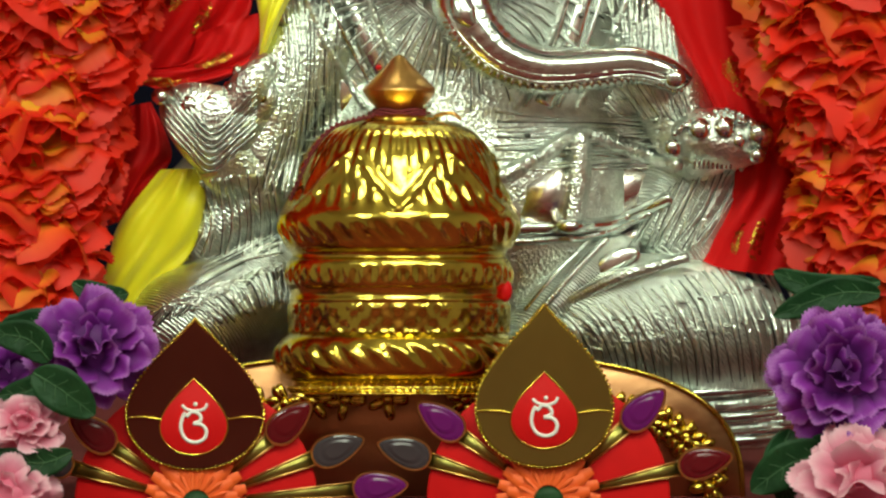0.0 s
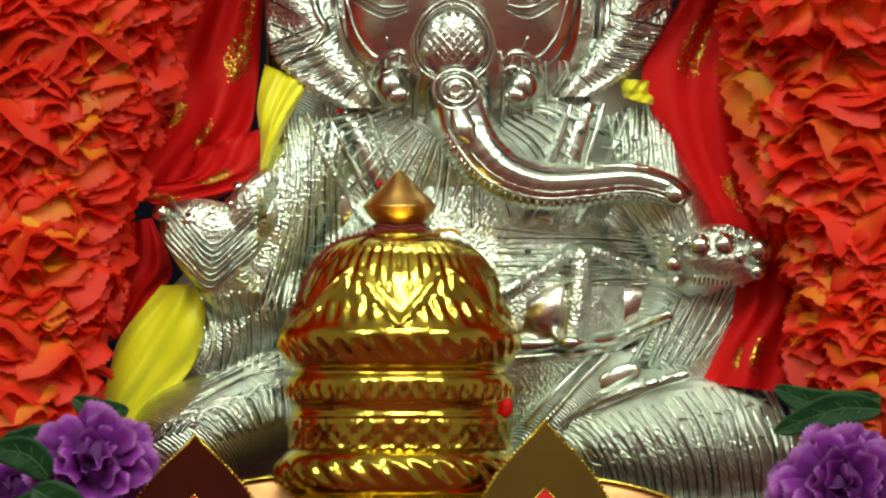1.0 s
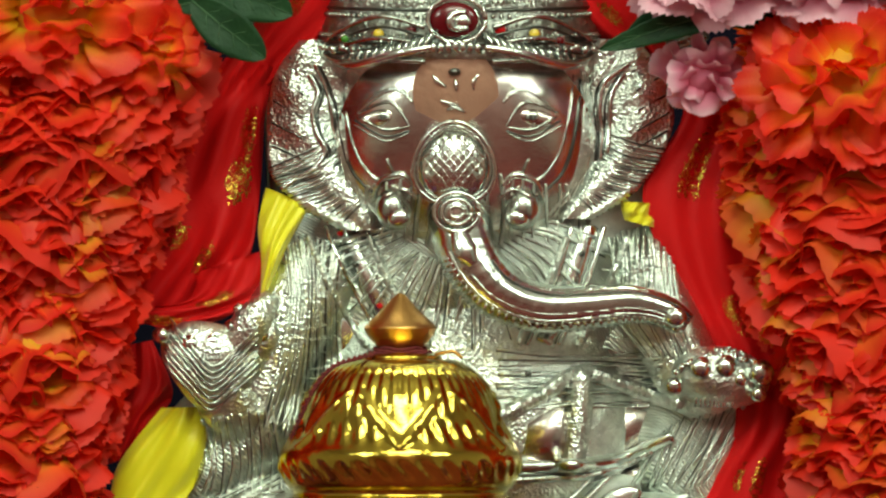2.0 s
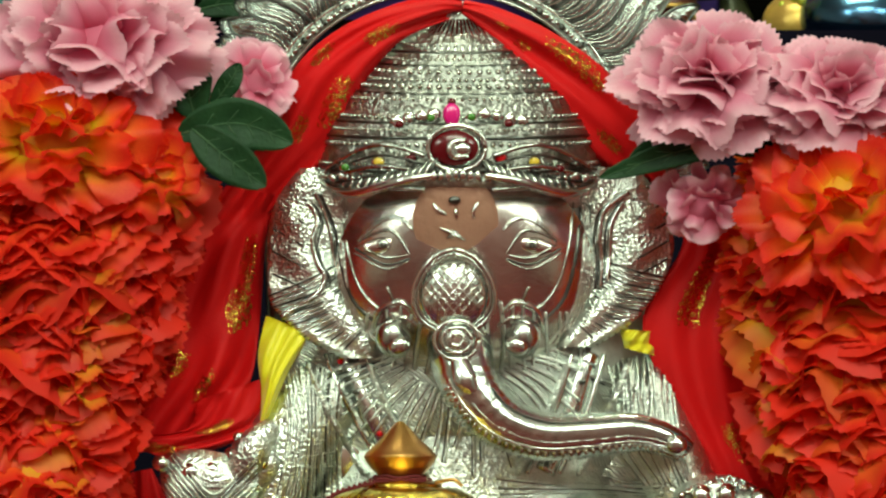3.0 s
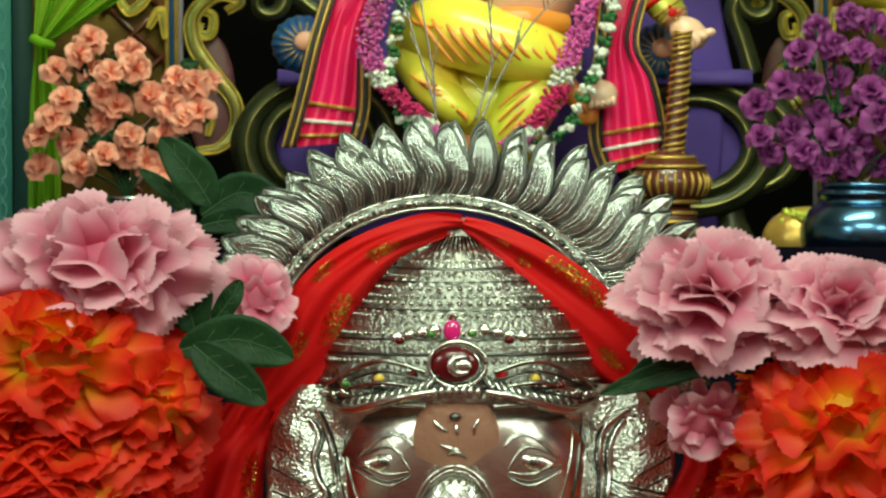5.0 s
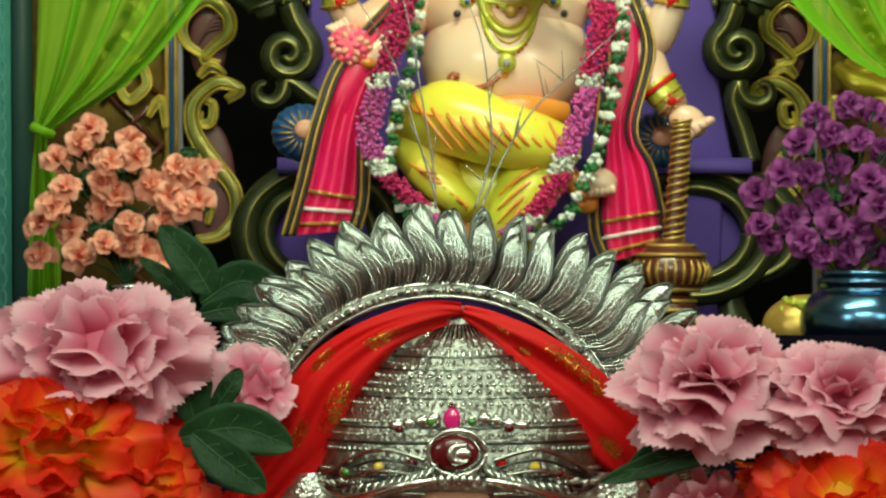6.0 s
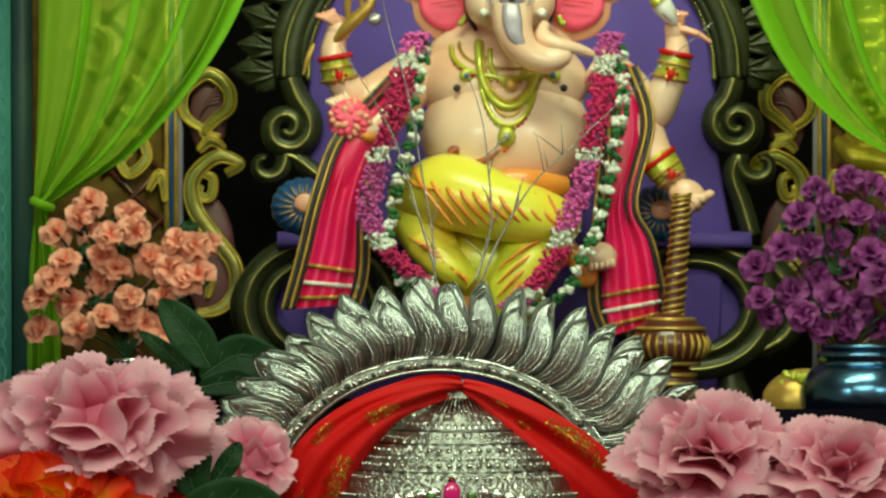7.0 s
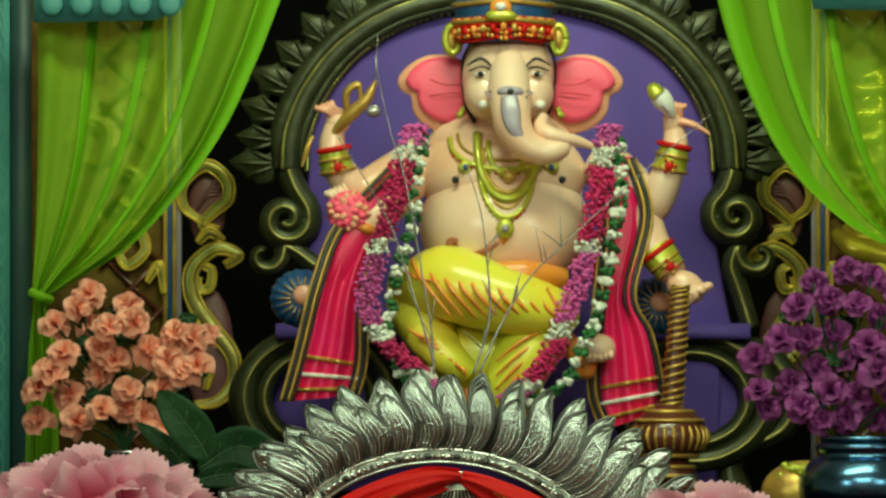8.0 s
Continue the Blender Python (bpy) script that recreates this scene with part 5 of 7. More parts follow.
    f.tube(np.stack([808 + 51 * np.cos(b), -386 + 40 * np.sin(b), np.full(41, 190)], -1), 4.5, P, 8)
    f.tube([(824, -400, 198), (802, -396, 199), (796, -382, 199), (806, -370, 199), (828, -372, 198)], (3, 6, 8, 6, 3), P, 8, 24)
    f.ell((818, -384, 198), (16, 12, 6), 0, P, 16, 8)
    # stones
    f.ell((799, -446, 176), (16, 20, 9), 0, 6, 20, 10)
    f.ell((799, -466, 172), (7, 9, 7), 0, 5, 12, 8)
    for x, y, r, m in ((762, -440, 8, 7), (834, -441, 8, 7), (706, -428, 8, 5), (899, -430, 9, 5), (728, -368, 9, 5), (885, -369, 10, 9), (670, -362, 10, 8), (945, -362, 10, 8), (610, -352, 8, 7), (990, -350, 8, 5)):
        z = 10 + 0.68 * 240 * math.sqrt(max(0.05, 1 - ((x - 812) / 255) ** 2)) + 12
        f.ell((x, y, z), (r * 1.35, r * 1.0, 5), 0, P, 16, 8)
        f.ell((x, y, z + 4), (r, r * 0.85, 6), 0, m, 12, 8)
    return single("silver_idol", f, [SILVER, SILVER_GRAIN, SILVER_RIB, SILVER_DARK, PASTE, GEM_RED, GEM_PINK, GEM_GREEN, GEM_YELLOW, RED_ENAMEL, SILVER_CROWN, SILVER_TRUNK, SILVER_BEAD],
                  "seated silver elephant-headed idol with chased ornaments", "statue")


silver_idol()


def halo():
    d = FRONT + 0.035
    c, c_tip = np.array([779, -416]), np.array([808, -416])
    t = thing("silver_halo", 797, -440, d, "silver arched halo with leaf-shaped rays behind the idol", "halo")
    f = Form(d)
    a = np.radians(np.linspace(192, -12, 90))
    for ra, rb, rr, m in ((294, 247, 4, 0), (305, 257, 9, 1), (319, 269, 5, 0)):
        f.tube(np.stack([c[0] + ra * np.cos(a), c[1] - rb * np.sin(a), np.full(90, 8.0)], -1), rr, m, 8)
    rnd = random.Random(8)
    n = 84
    for k in range(n):
        b = radians(190 - 200 * k / (n - 1))
        f.ell((c[0] + 306 * math.cos(b), c[1] - 258 * math.sin(b), 15), (rnd.uniform(5, 10), rnd.uniform(4.5, 7.5), 6), -math.degrees(b) + 90, 2 if k % 4 == 0 else 0, 8, 5)
    part("rim", f, [SILVER, SILVER_GRAIN, SILVER_DARK], t, "beaded inner rim")
    s_ = np.linspace(-1, 1, 13)
    m_ = 18
    tt = np.linspace(0, 1, m_)
    for ring, (n, ln, w) in enumerate(((27, 1.0, -8), (26, 0.9, 0), (27, 0.8, 7))):
        for k in range(n):
            b = radians(187 - 194 * (k + (0.0, 0.5, 0.2)[ring] + rnd.uniform(-0.12, 0.12)) / (n - 1))
            r0 = c + (312 * math.cos(b), -262 * math.sin(b))
            r1 = c_tip + np.array([490 * math.cos(b), -408 * math.sin(b)]) * rnd.uniform(0.96, 1.02)
            way = (r1 - r0) * ln
            side = np.array([-way[1], way[0]]) / np.linalg.norm(way)
            bend, lean = rnd.uniform(6, 18), rnd.uniform(-9, 9)
            half = rnd.uniform(22, 27) * (0.55 + 0.55 * np.sin(tt ** 1.1 * math.pi * 0.84)) * np.clip(1 - tt ** 5, 0, 1) ** 0.7
            ctr = r0[None] + way[None] * tt[:, None] + side[None] * (bend * np.sin(tt * math.pi * 1.5))[:, None]
            g = np.zeros((m_, 13, 3))
            g[..., :2] = ctr[:, None] + side[None, None] * (s_[None, :, None] * half[:, None, None])
            # a keeled, fluted leaf that curls back at its tip
            lift = w + 6 * np.sin(tt * 2.6)[:, None] + 4 * (1 - np.abs(s_))[None] + lean * s_[None] * np.sin(tt * 3)[:, None] - 12 * tt[:, None] ** 4
            g[..., 2] = lift + 1.5 * np.sin(s_ * 13 + k)[None] * (1 - tt ** 4)[:, None]
            f = Form(d)
            f.slab(g, 4, 0)
            for e in range(1, 12):
                f.tube(g[e % 3:-3 - e % 2, e] + (0, 0, 0.6), np.linspace(1.8, 0.7, m_ - 3 - e % 2 - e % 3), 2 if e % 2 else 1, 5)
            for e in (0, 12):
                f.tube(g[:, e] + (0, 0, 0.5), np.linspace(1.6, 3.2, m_), 2, 5)
            part("ray", f, [SILVER_RAY, SILVER, SILVER_DARK], t)
    f = Form(d)
    f.tube([(500, -560, -14), (480, -300, -20), (500, 300, -40)], 14, 0, 8, 12)
    part("stay", f, SILVER_DARK, t)
    f = Form(d)
    f.tube([(1130, -560, -14), (1150, -300, -20), (1130, 300, -40)], 14, 0, 8, 12)
    part("stay", f, SILVER_DARK, t)


halo()


# ================= the rear shrine =================
OFF = -1480.0


def throne():
    d = REAR + 0.12
    t = thing("carved_throne", 905, 870 + OFF, d, "carved bronze-green throne with violet upholstered back", "throne")

    # violet back
    f = Form(d, OFF)
    o = [(530, 600), (545, 420), (548, 250), (580, 170), (650, 90), (760, 35), (905, 18), (1050, 35), (1160, 90), (1228, 170), (1262, 250), (1268, 420), (1300, 600)]
    o = spline(o, 60)[:, :2]
    f.plate(o, -30, 0, 0, 0.02)
    part("back", f, VIOLET, t, "violet padded back")
    # arched frame: mouldings
    arch = np.array([(545, 560), (525, 420), (528, 300), (535, 230), (572, 150), (640, 76), (745, 22), (905, -2), (1065, 22), (1168, 76), (1236, 150), (1272, 230), (1280, 300), (1285, 420), (1290, 560)], float)
    mid = np.array([908, 300])
    for name, k, r, m, w in (("outer_moulding", 1.10, 16, 0, 14), ("middle_moulding", 1.04, 22, 0, 10), ("inner_moulding", 0.985, 9, 0, 16)):
        f = Form(d, OFF)
        pts = mid + (arch[2:-2] - mid) * k
        thin = np.ones(len(pts))
        thin[[0, -1]] = 0.12 if r < 20 else 0.9
        f.tube(np.column_stack([pts, np.full(len(pts), w)]), r * thin, m, 10, 80)
        part(name, f, [OLIVE_CARVED, OLIVE_GOLD], t)
    f = Form(d, OFF)
    for q in spline(mid + (arch[2:-2] - mid) * 0.955, 110):
        f.bead((q[0], q[1], 10), 5.5, 0)
    tagged(part("beaded_moulding", f, OLIVE_GOLD, t), kind="stuff")
    f = Form(d, OFF)
    f.tube(np.column_stack([mid + (arch[2:-2] - mid) * 1.07, np.full(11, 26)]), 3.5, 0, 6, 80)
    part("gilt_line", f, OLIVE_GOLD, t)
    # leaves along the outside
    edge = spline(mid + (arch[2:-2] - mid) * 1.14, 200)
    tan = np.gradient(edge, axis=0)
    for k in range(4, 200, 10):
        p = edge[k]
        out = np.array([tan[k, 1], -tan[k, 0]])
        out = out / np.linalg.norm(out)
        if np.dot(out, p - mid) < 0:
            out = -out
        side = np.array([-out[1], out[0]])
        f = Form(d, OFF)
        lobes = np.array([(-14, -30), (4, -40), (20, -38), (24, -27), (36, -30), (44, -18), (56, -12), (70, 2), (54, 13), (42, 21), (34, 31), (22, 27), (18, 38), (2, 40), (-14, 30)], float)
        lobes *= 0.94 + 0.1 * math.sin(k * 1.7)
        f.plate(p + lobes[:, :1] * out + lobes[:, 1:] * side, -8, 12, 0, 0.14)
        for e, ln in ((0, 58), (-20, 34), (20, 34)):
            f.tube([np.append(p - out * 8 + side * e * 0.3, 11), np.append(p + out * ln * 0.5 + side * e * 0.8, 16), np.append(p + out * ln + side * e * 1.1, 11)], (5, 3.5, 1), 0, 6, 10)
        part("acanthus", f, [OLIVE_CARVED, OLIVE_GOLD], t)
    # volutes
    def scroll(c, r0, turns, start, hand, rad, name="scroll", m=(OLIVE_CARVED, OLIVE_GOLD), tail=()):
        f = Form(d, OFF)
        a = np.linspace(0, turns * 2 * math.pi, int(26 * turns))
        r = r0 * (1 - 0.85 * a / a[-1])
        pts = np.stack([c[0] + r * np.cos(radians(start) + hand * a), c[1] + r * np.sin(radians(start) + hand * a), 8 + 14 * a / a[-1]], -1)
        rr = np.linspace(rad, rad * 0.45, len(pts))
        if len(tail):
            tl = spline(np.column_stack([np.vstack([np.array(tail, float), pts[0, :2]]), np.full(len(tail) + 1, 8.0)]), 24)[:-1]
            pts, rr = np.vstack([tl, pts]), np.concatenate([np.full(23, rad), rr])
        f.tube(pts, rr, 0, 10)
        f.tube(pts + (0, 0, 1) * rr[:, None], rr * 0.25, 1, 6)
        part(name, f, list(m), t)
    scroll((508, 388), 42, 1.4, 0, 1, 22, tail=[(512, 300), (526, 335), (546, 366)])
    scroll((1304, 382), 42, 1.4, 180, -1, 22, tail=[(1298, 300), (1286, 335), (1266, 362)])
    scroll((470, 450), 36, 0.8, -20, 1, 17, tail=[(560, 470), (520, 440)])
    scroll((1345, 450), 40, 0.8, 200, -1, 17, tail=[(1330, 580), (1312, 520), (1296, 470)])
    # arm fronts: great curls below the seat
    for sx, cx in ((-1, 600), (1, 1235)):
        ring_c = (cx + sx * 14 - 20, 705)
        for rr_, th_ in ((132, 22), (96, 16)):
            f = Form(d, OFF)
            b = np.linspace(0, 2 * math.pi, 61)
            q = np.stack([ring_c[0] + rr_ * np.cos(b), ring_c[1] + rr_ * 0.84 * np.sin(b), np.full(61, 20 + (142 - rr_) * 0.12)], -1)
            f.tube(q, th_, 0, 10)
            f.tube(q + (0, 0, th_), 4.5, 1, 6)
            part("arm_ring", f, [OLIVE_CARVED, OLIVE_GOLD], t)
        f = Form(d, OFF)
        f.tube([(cx + sx * 60, 800, 6), (cx + sx * 150, 760, 8), (cx + sx * 170, 690, 8), (cx + sx * 120, 620, 8), (cx + sx * 40, 606, 8)], (10, 20, 22, 18, 8), 0, 10, 40)
        f.tube([(cx + sx * 60, 800, 24), (cx + sx * 150, 760, 28), (cx + sx * 172, 690, 28), (cx + sx * 120, 620, 26)], 6, 1, 6, 40)
        part("arm_curl", f, [OLIVE_CARVED, OLIVE_GOLD], t)
        f = Form(d, OFF)
        f.ell((cx, 700, -14), (120, 110, 20), 0, 0, 30, 12)
        part("arm_panel", f, VIOLET, t, "violet padded arm panel")
    f = Form(d, OFF)
    g = np.zeros((6, 20, 3))
    xs = np.linspace(490, 1330, 20)
    for i, (vv, ww) in enumerate(((575, -10), (572, 50), (578, 66), (592, 70), (600, 64), (602, 0))):
        g[i, :, 0], g[i, :, 1], g[i, :, 2] = xs, vv, ww
    f.slab(g, 6, 0)
    part("seat_edge", f, VIOLET, t)
    f = Form(d, OFF)
    f.plate(np.array([(560, 604), (1280, 604), (1270, 868), (570, 868)]), -20, 30, 0, 0.02)
    part("seat_box", f, VIOLET, t)
    for x in (520, 1300):
        f = Form(d, OFF)
        f.tube([(x, 760, 0), (x - 8, 820, 0), (x, 874, 0)], (30, 24, 34), 0, 12, 16)
        part("foot", f, OLIVE_CARVED, t)


throne()


def big_idol():
    """The painted idol on the throne: one mesh."""
    f = Form(REAR, OFF)
    S, PK, PE, Y, O, SH, BK, GV, BL, LI, GP, WH, RE, BR = range(14)
    # body
    f.ell((895, 400, 20), (152, 118, 110), 0, S, 44, 28)
    f.ell((890, 310, 10), (150, 96, 90), 0, S, 44, 28)
    f.ell((890, 250, 0), (130, 60, 70), 0, S, 32, 20)
    f.ell((893, 424, 126), (7, 9, 5), 0, O, 10, 6)
    for x in (808, 997):
        f.ell((x, 318, 96), (7, 7, 6), 0, BK, 10, 6)
    # necklaces
    def loop(x0, x1, y0, drop_, w, r, m, beads=0):
        an = np.linspace(0, math.pi, 15)
        rows = np.stack([(x0 + x1) / 2 - (x1 - x0) / 2 * np.cos(an), y0 + drop_ * np.sin(an) ** 0.8, np.full(15, w)], -1)
        f.drape(rows, r, m, 40, 0.4, 8)
        for q in spline(rows, beads) if beads else ():
            f.bead((q[0], q[1] + r * 1.2, float(f.top(q[0], q[1] + r * 1.2)) + r * 0.4), r * 0.8, (GP, RE, LI)[int(q[0]) % 3])
    loop(798, 1004, 244, 56, 92, 5, LI, 26)
    loop(812, 990, 236, 48, 92, 3, GP, 0)
    loop(846, 954, 236, 116, 112, 8, LI, 0)
    loop(852, 948, 236, 104, 112, 4, GP, 26)
    loop(848, 950, 262, 122, 112, 5, LI, 24)
    loop(858, 940, 262, 106, 112, 3, GP, 0)
    loop(866, 934, 250, 58, 116, 5, LI, 14)
    for x in (826, 978):
        f.ell((x, 296, float(f.top(x, 296)) + 2), (14, 12, 5), 0, LI, 14, 8)
        f.ell((x, 296, float(f.top(x, 296)) + 6), (6, 6, 4), 0, BL, 10, 6)
    f.ell((903, 312, 112), (12, 12, 8), 0, GP, 14, 8)
    f.ell((896, 404, 134), (16, 18, 8), 0, LI, 16, 8)
    f.ell((896, 404, 141), (7, 7, 6), 0, GV, 10, 6)
    f.tube([(798, 442, 108), (830, 452, 126), (858, 446, 134), (884, 428, 136)], (6, 7, 6, 3), BR, 8, 16)
    f.tube([(812, 428, 110), (800, 428, 106), (798, 442, 110), (806, 452, 116)], (6, 8, 8, 6), BR, 8, 14)
    # head and trunk
    f.ell((900, 135, 60), (82, 92, 78), 0, S, 44, 28)
    f.ell((862, 165, 90), (40, 46, 44), 0, S, 24, 16)
    f.ell((942, 165, 90), (40, 46, 44), 0, S, 24, 16)
    tr = [(901, 66, 92), (902, 120, 116), (904, 175, 146), (910, 222, 168), (930, 254, 174), (962, 268, 172), (992, 262, 168), (1004, 250, 166)]
    f.tube(tr, (20, 34, 38, 33, 28, 24, 20, 10), S, 24, 60)
    f.tube([(903, 170, 186), (906, 200, 197), (912, 226, 201), (926, 246, 200)], (15, 17, 13, 6), GV, 10, 24, flat=0.25)
    f.tube([(964, 206, 140), (960, 226, 160), (982, 240, 172), (1024, 250, 162), (1068, 266, 140)], (9, 14, 14, 10, 3), S, 14, 30)
    f.ell((905, 162, 178), (24, 10, 8), 0, GV, 18, 8)
    f.ell((905, 162, 184), (7, 6, 4), 0, BK, 12, 6)
    for x in (857, 958):
        f.ell((x, 186, 128), (10, 9, 14), 0, WH, 12, 8)
    for sx, c in ((-1, 902), (1, 902)):
        f.ell((c + sx * 50, 131, 126), (11, 5.2, 8), sx * 8, WH, 14, 8)
        f.ell((c + sx * 50, 131, 131), (6, 5.2, 5), 0, BK, 10, 6)
        f.tube([(c + sx * 30, 124, 130), (c + sx * 50, 118, 134), (c + sx * 70, 126, 122)], 1.5, BK, 6, 12)
        f.tube([(c + sx * 26, 122, 132), (c + sx * 48, 104, 132), (c + sx * 74, 116, 112)], (1, 3, 1.2), BK, 6, 14)
    f.tube([(900, 100, 136), (901, 112, 138)], 3.5, BK, 6)
    for sx in (-1, 1):
        f.tube([(902 + sx * 66, 76, 110), (902 + sx * 80, 104, 84), (902 + sx * 82, 140, 72), (902 + sx * 76, 184, 72), (902 + sx * 60, 216, 60)], (4, 3, 2.5, 3.5, 4), BK, 8, 24)
        for o in (0, 6):
            f.tube([(902 + sx * (30 + o), 160, 176 - o * 3), (902 + sx * (36 + o), 165, 168 - o * 3), (902 + sx * (30 + o), 172, 176 - o * 3)], 1.2, GV, 5, 8)
    # ears
    for sx, c in ((-1, 782), (1, 1028)):
        ear = np.array([(52, -46), (20, -62), (-22, -63), (-56, -46), (-76, -20), (-70, 0), (-54, 10), (-48, 38), (-24, 64), (16, 75), (46, 54), (56, 20)], float) * (-sx, 1) + (c, 161)
        ear = spline(np.vstack([ear, ear[:1]]), 60)[:-1]
        mid_e = ear.mean(0)
        f.plate(ear, 4, 22, PE, 0.06)
        f.plate(mid_e + (ear - mid_e) * (0.86, 0.84) + (-sx * 6, -6), 20, 32, PK, 0.25)
        for k in range(2):
            f.tube([(c - sx * 34, 150 + k * 14, 46), (c - sx * 6, 150 + k * 16, 51), (c + sx * 20, 140 + k * 30, 48)], 1.1, RE, 5, 10)
        f.tube([(c - sx * 40, 190, 60), (c - sx * 34, 205, 64), (c - sx * 30, 200, 64)], 5, LI, 8, 12)
    # crown
    f.lathe((893, 60), [(80, 74), (84, 50), (86, 30), (88, 12), (84, 2), (70, -20), (50, -45), (24, -70), (4, -90)], BL, 48, n=30)
    for vv, r, m in ((72, 80, RE), (60, 84, RE), (48, 87, RE), (40, 89, GP), (8, 88, GP)):
        b = np.linspace(0, 2 * math.pi, 49)
        f.tube(np.stack([893 + r * np.cos(b), vv + 10 * np.abs(np.cos(b)) - 8, 60 + r * np.sin(b)], -1), 5, m, 8)
    for k in range(15):
        b = math.pi * (k + 0.5) / 15
        f.ell((893 - 90 * math.cos(b), 46 + 12 * abs(math.cos(b)), 60 + 92 * math.sin(b)), (6, 8, 5), 0, (RE, O, GP)[k % 3], 10, 6)
    for k in range(34):
        b = math.pi * (k + 0.5) / 34
        for vv, rr in ((66, 4.5), (56, 4.5), (36, 4)):
            f.ell((893 - 88 * math.cos(b), vv + 9 * abs(math.cos(b)) - 8 + 10 * (vv > 40) * math.exp(-((b - 1.57) / 0.2) ** 2), 60 + 89 * math.sin(b)), (rr, rr, rr), 0, (RE, GP, O)[k % 3], 7, 5)
    f.ell((888, 14, 150), (20, 15, 10), 0, O, 20, 10)
    f.ell((888, 28, 152), (28, 12, 10), 0, LI, 20, 10)
    f.ell((888, 12, 158), (10, 8, 7), 0, WH, 12, 8)
    for x in (803, 990):
        b = np.linspace(0, 2 * math.pi, 25)
        f.tube(np.stack([x + 13 * np.cos(b), 70 + 24 * np.sin(b), np.full(25, 70)], -1), 7, LI, 8)
        f.ell((x, 70, 66), (12, 22, 8), 0, GP, 14, 8)
    # arms
    f.tube([(760, 280, 0), (700, 310, 10), (640, 335, 24), (602, 300, 40), (590, 258, 46), (596, 218, 46)], (46, 40, 34, 28, 24, 18), S, 18, 40)
    f.ell((600, 214, 50), (22, 24, 16), 0, S, 18, 10)
    for k in range(4):
        f.tube([(592 + k * 6, 206, 58), (578 + k * 4, 196 - k * 3, 62), (560 + k * 10, 190 - k * 3, 58)], 5.5, PE, 8, 10)
    f.tube([(740, 300, 10), (700, 350, 30), (660, 390, 50), (632, 400, 60)], (42, 36, 30, 26), S, 18, 30)
    f.ell((620, 374, 70), (40, 37, 24), 25, PK, 28, 16, lambda tt, aa: 1 + 0.05 * np.sin(aa * 7) * np.sin(tt * 9))
    for k in range(26):
        an, q = k * 2.4, 0.2 + 0.72 * math.sqrt((k + 0.5) / 26)
        x, y = 620 + 38 * q * math.cos(an), 374 + 35 * q * math.sin(an)
        f.ell((x, y, 70 + 24 * math.sqrt(1 - q * q)), (8, 5.5, 4), math.degrees(an), PE if k % 2 else PK, 10, 6)
    for k in range(5):
        f.tube([(600 + k * 7, 354 - k, 66), (586 + k * 8, 340 + abs(k - 2) * 2, 70), (576 + k * 8, 342 - k * 4, 68)], (8, 7, 4), S, 8, 10)
    f.ell((650, 404, 72), (18, 12, 18), 20, O, 14, 8)
    f.tube([(1050, 280, 0), (1110, 320, 10), (1150, 365, 20), (1178, 320, 36), (1196, 262, 44), (1194, 224, 44)], (46, 40, 34, 30, 24, 18), S, 18, 40)
    f.ell((1192, 214, 50), (18, 24, 16), 0, S, 18, 10)
    for k in range(4):
        f.tube([(1182 + k * 8, 206, 56), (1180 + k * 9, 190, 62), (1192 + k * 8, 182 + k * 2, 60)], 5, PE, 8, 10)
    f.tube([(1090, 330, 0), (1130, 380, 20), (1160, 440, 40), (1196, 486, 60)], (42, 38, 32, 24), S, 18, 30)
    f.ell((1216, 508, 72), (36, 28, 22), 30, S, 20, 12)
    for k in range(4):
        f.tube([(1206 + k * 12, 512, 86), (1220 + k * 12, 530 - k * 8, 92), (1206 + k * 18, 548 - k * 14, 86)], (10, 8, 5), S, 8, 10)
    for rows, r in (([(593, 264, 46), (594, 282, 45), (600, 302, 42)], (26, 27, 31)), ([(1195, 258, 44), (1192, 276, 43), (1186, 300, 40)], (26, 28, 31)), ([(1164, 446, 44), (1178, 464, 52), (1188, 478, 58)], (34, 31, 28))):
        f.tube(rows, r, LI, 18, 12)
        for k, m in ((0, RE), (1, GP), (2, GP)):
            q, e = np.array(rows[k], float), np.array(rows[2], float) - np.array(rows[0], float)
            e /= np.linalg.norm(e)
            b = np.linspace(0, 2 * math.pi, 25)
            f.tube(q + (r[k] + 1.5) * (np.cos(b)[:, None] * np.array([-e[1], e[0], 0]) + np.sin(b)[:, None] * np.array([0, 0, 1.0])), 5 if m == RE else 3, m, 6)
        q = np.array(rows[2], float)
        f.ell((q[0], q[1] - 6, q[2] + r[2] + 2), (8, 9, 4), 20, RE, 12, 6)
        for k in range(6):
            f.bead((q[0] + 12 * math.cos(k * 1.05), q[1] - 6 + 12 * math.sin(k * 1.05), q[2] + r[2]), 3.4, GP if k % 2 else RE)
    # held things: a golden goad and a white conch
    f.tube([(590, 238, 60), (620, 205, 74), (650, 176, 80), (668, 142, 78)], (6, 12, 10, 3), GP, 10, 24)
    f.tube([(616, 196, 70), (616, 164, 76), (636, 150, 78), (640, 176, 76)], (5, 7, 6, 3), GP, 8, 24)
    f.tube([(556, 240, 56), (546, 262, 56), (536, 296, 54)], (3, 5, 2), GP, 8, 14)
    f.tube([(1192, 206, 66), (1182, 188, 72), (1170, 172, 74), (1158, 160, 72)], (7, 15, 18, 12), WH, 16, 20)
    f.tube([(1168, 170, 84), (1158, 159, 80), (1150, 156, 74)], (14, 14, 6), LI, 14, 14)
    f.tube([(1164, 176, 86), (1176, 190, 86), (1186, 202, 78)], (3, 2.5, 1.5), GV, 6, 10)
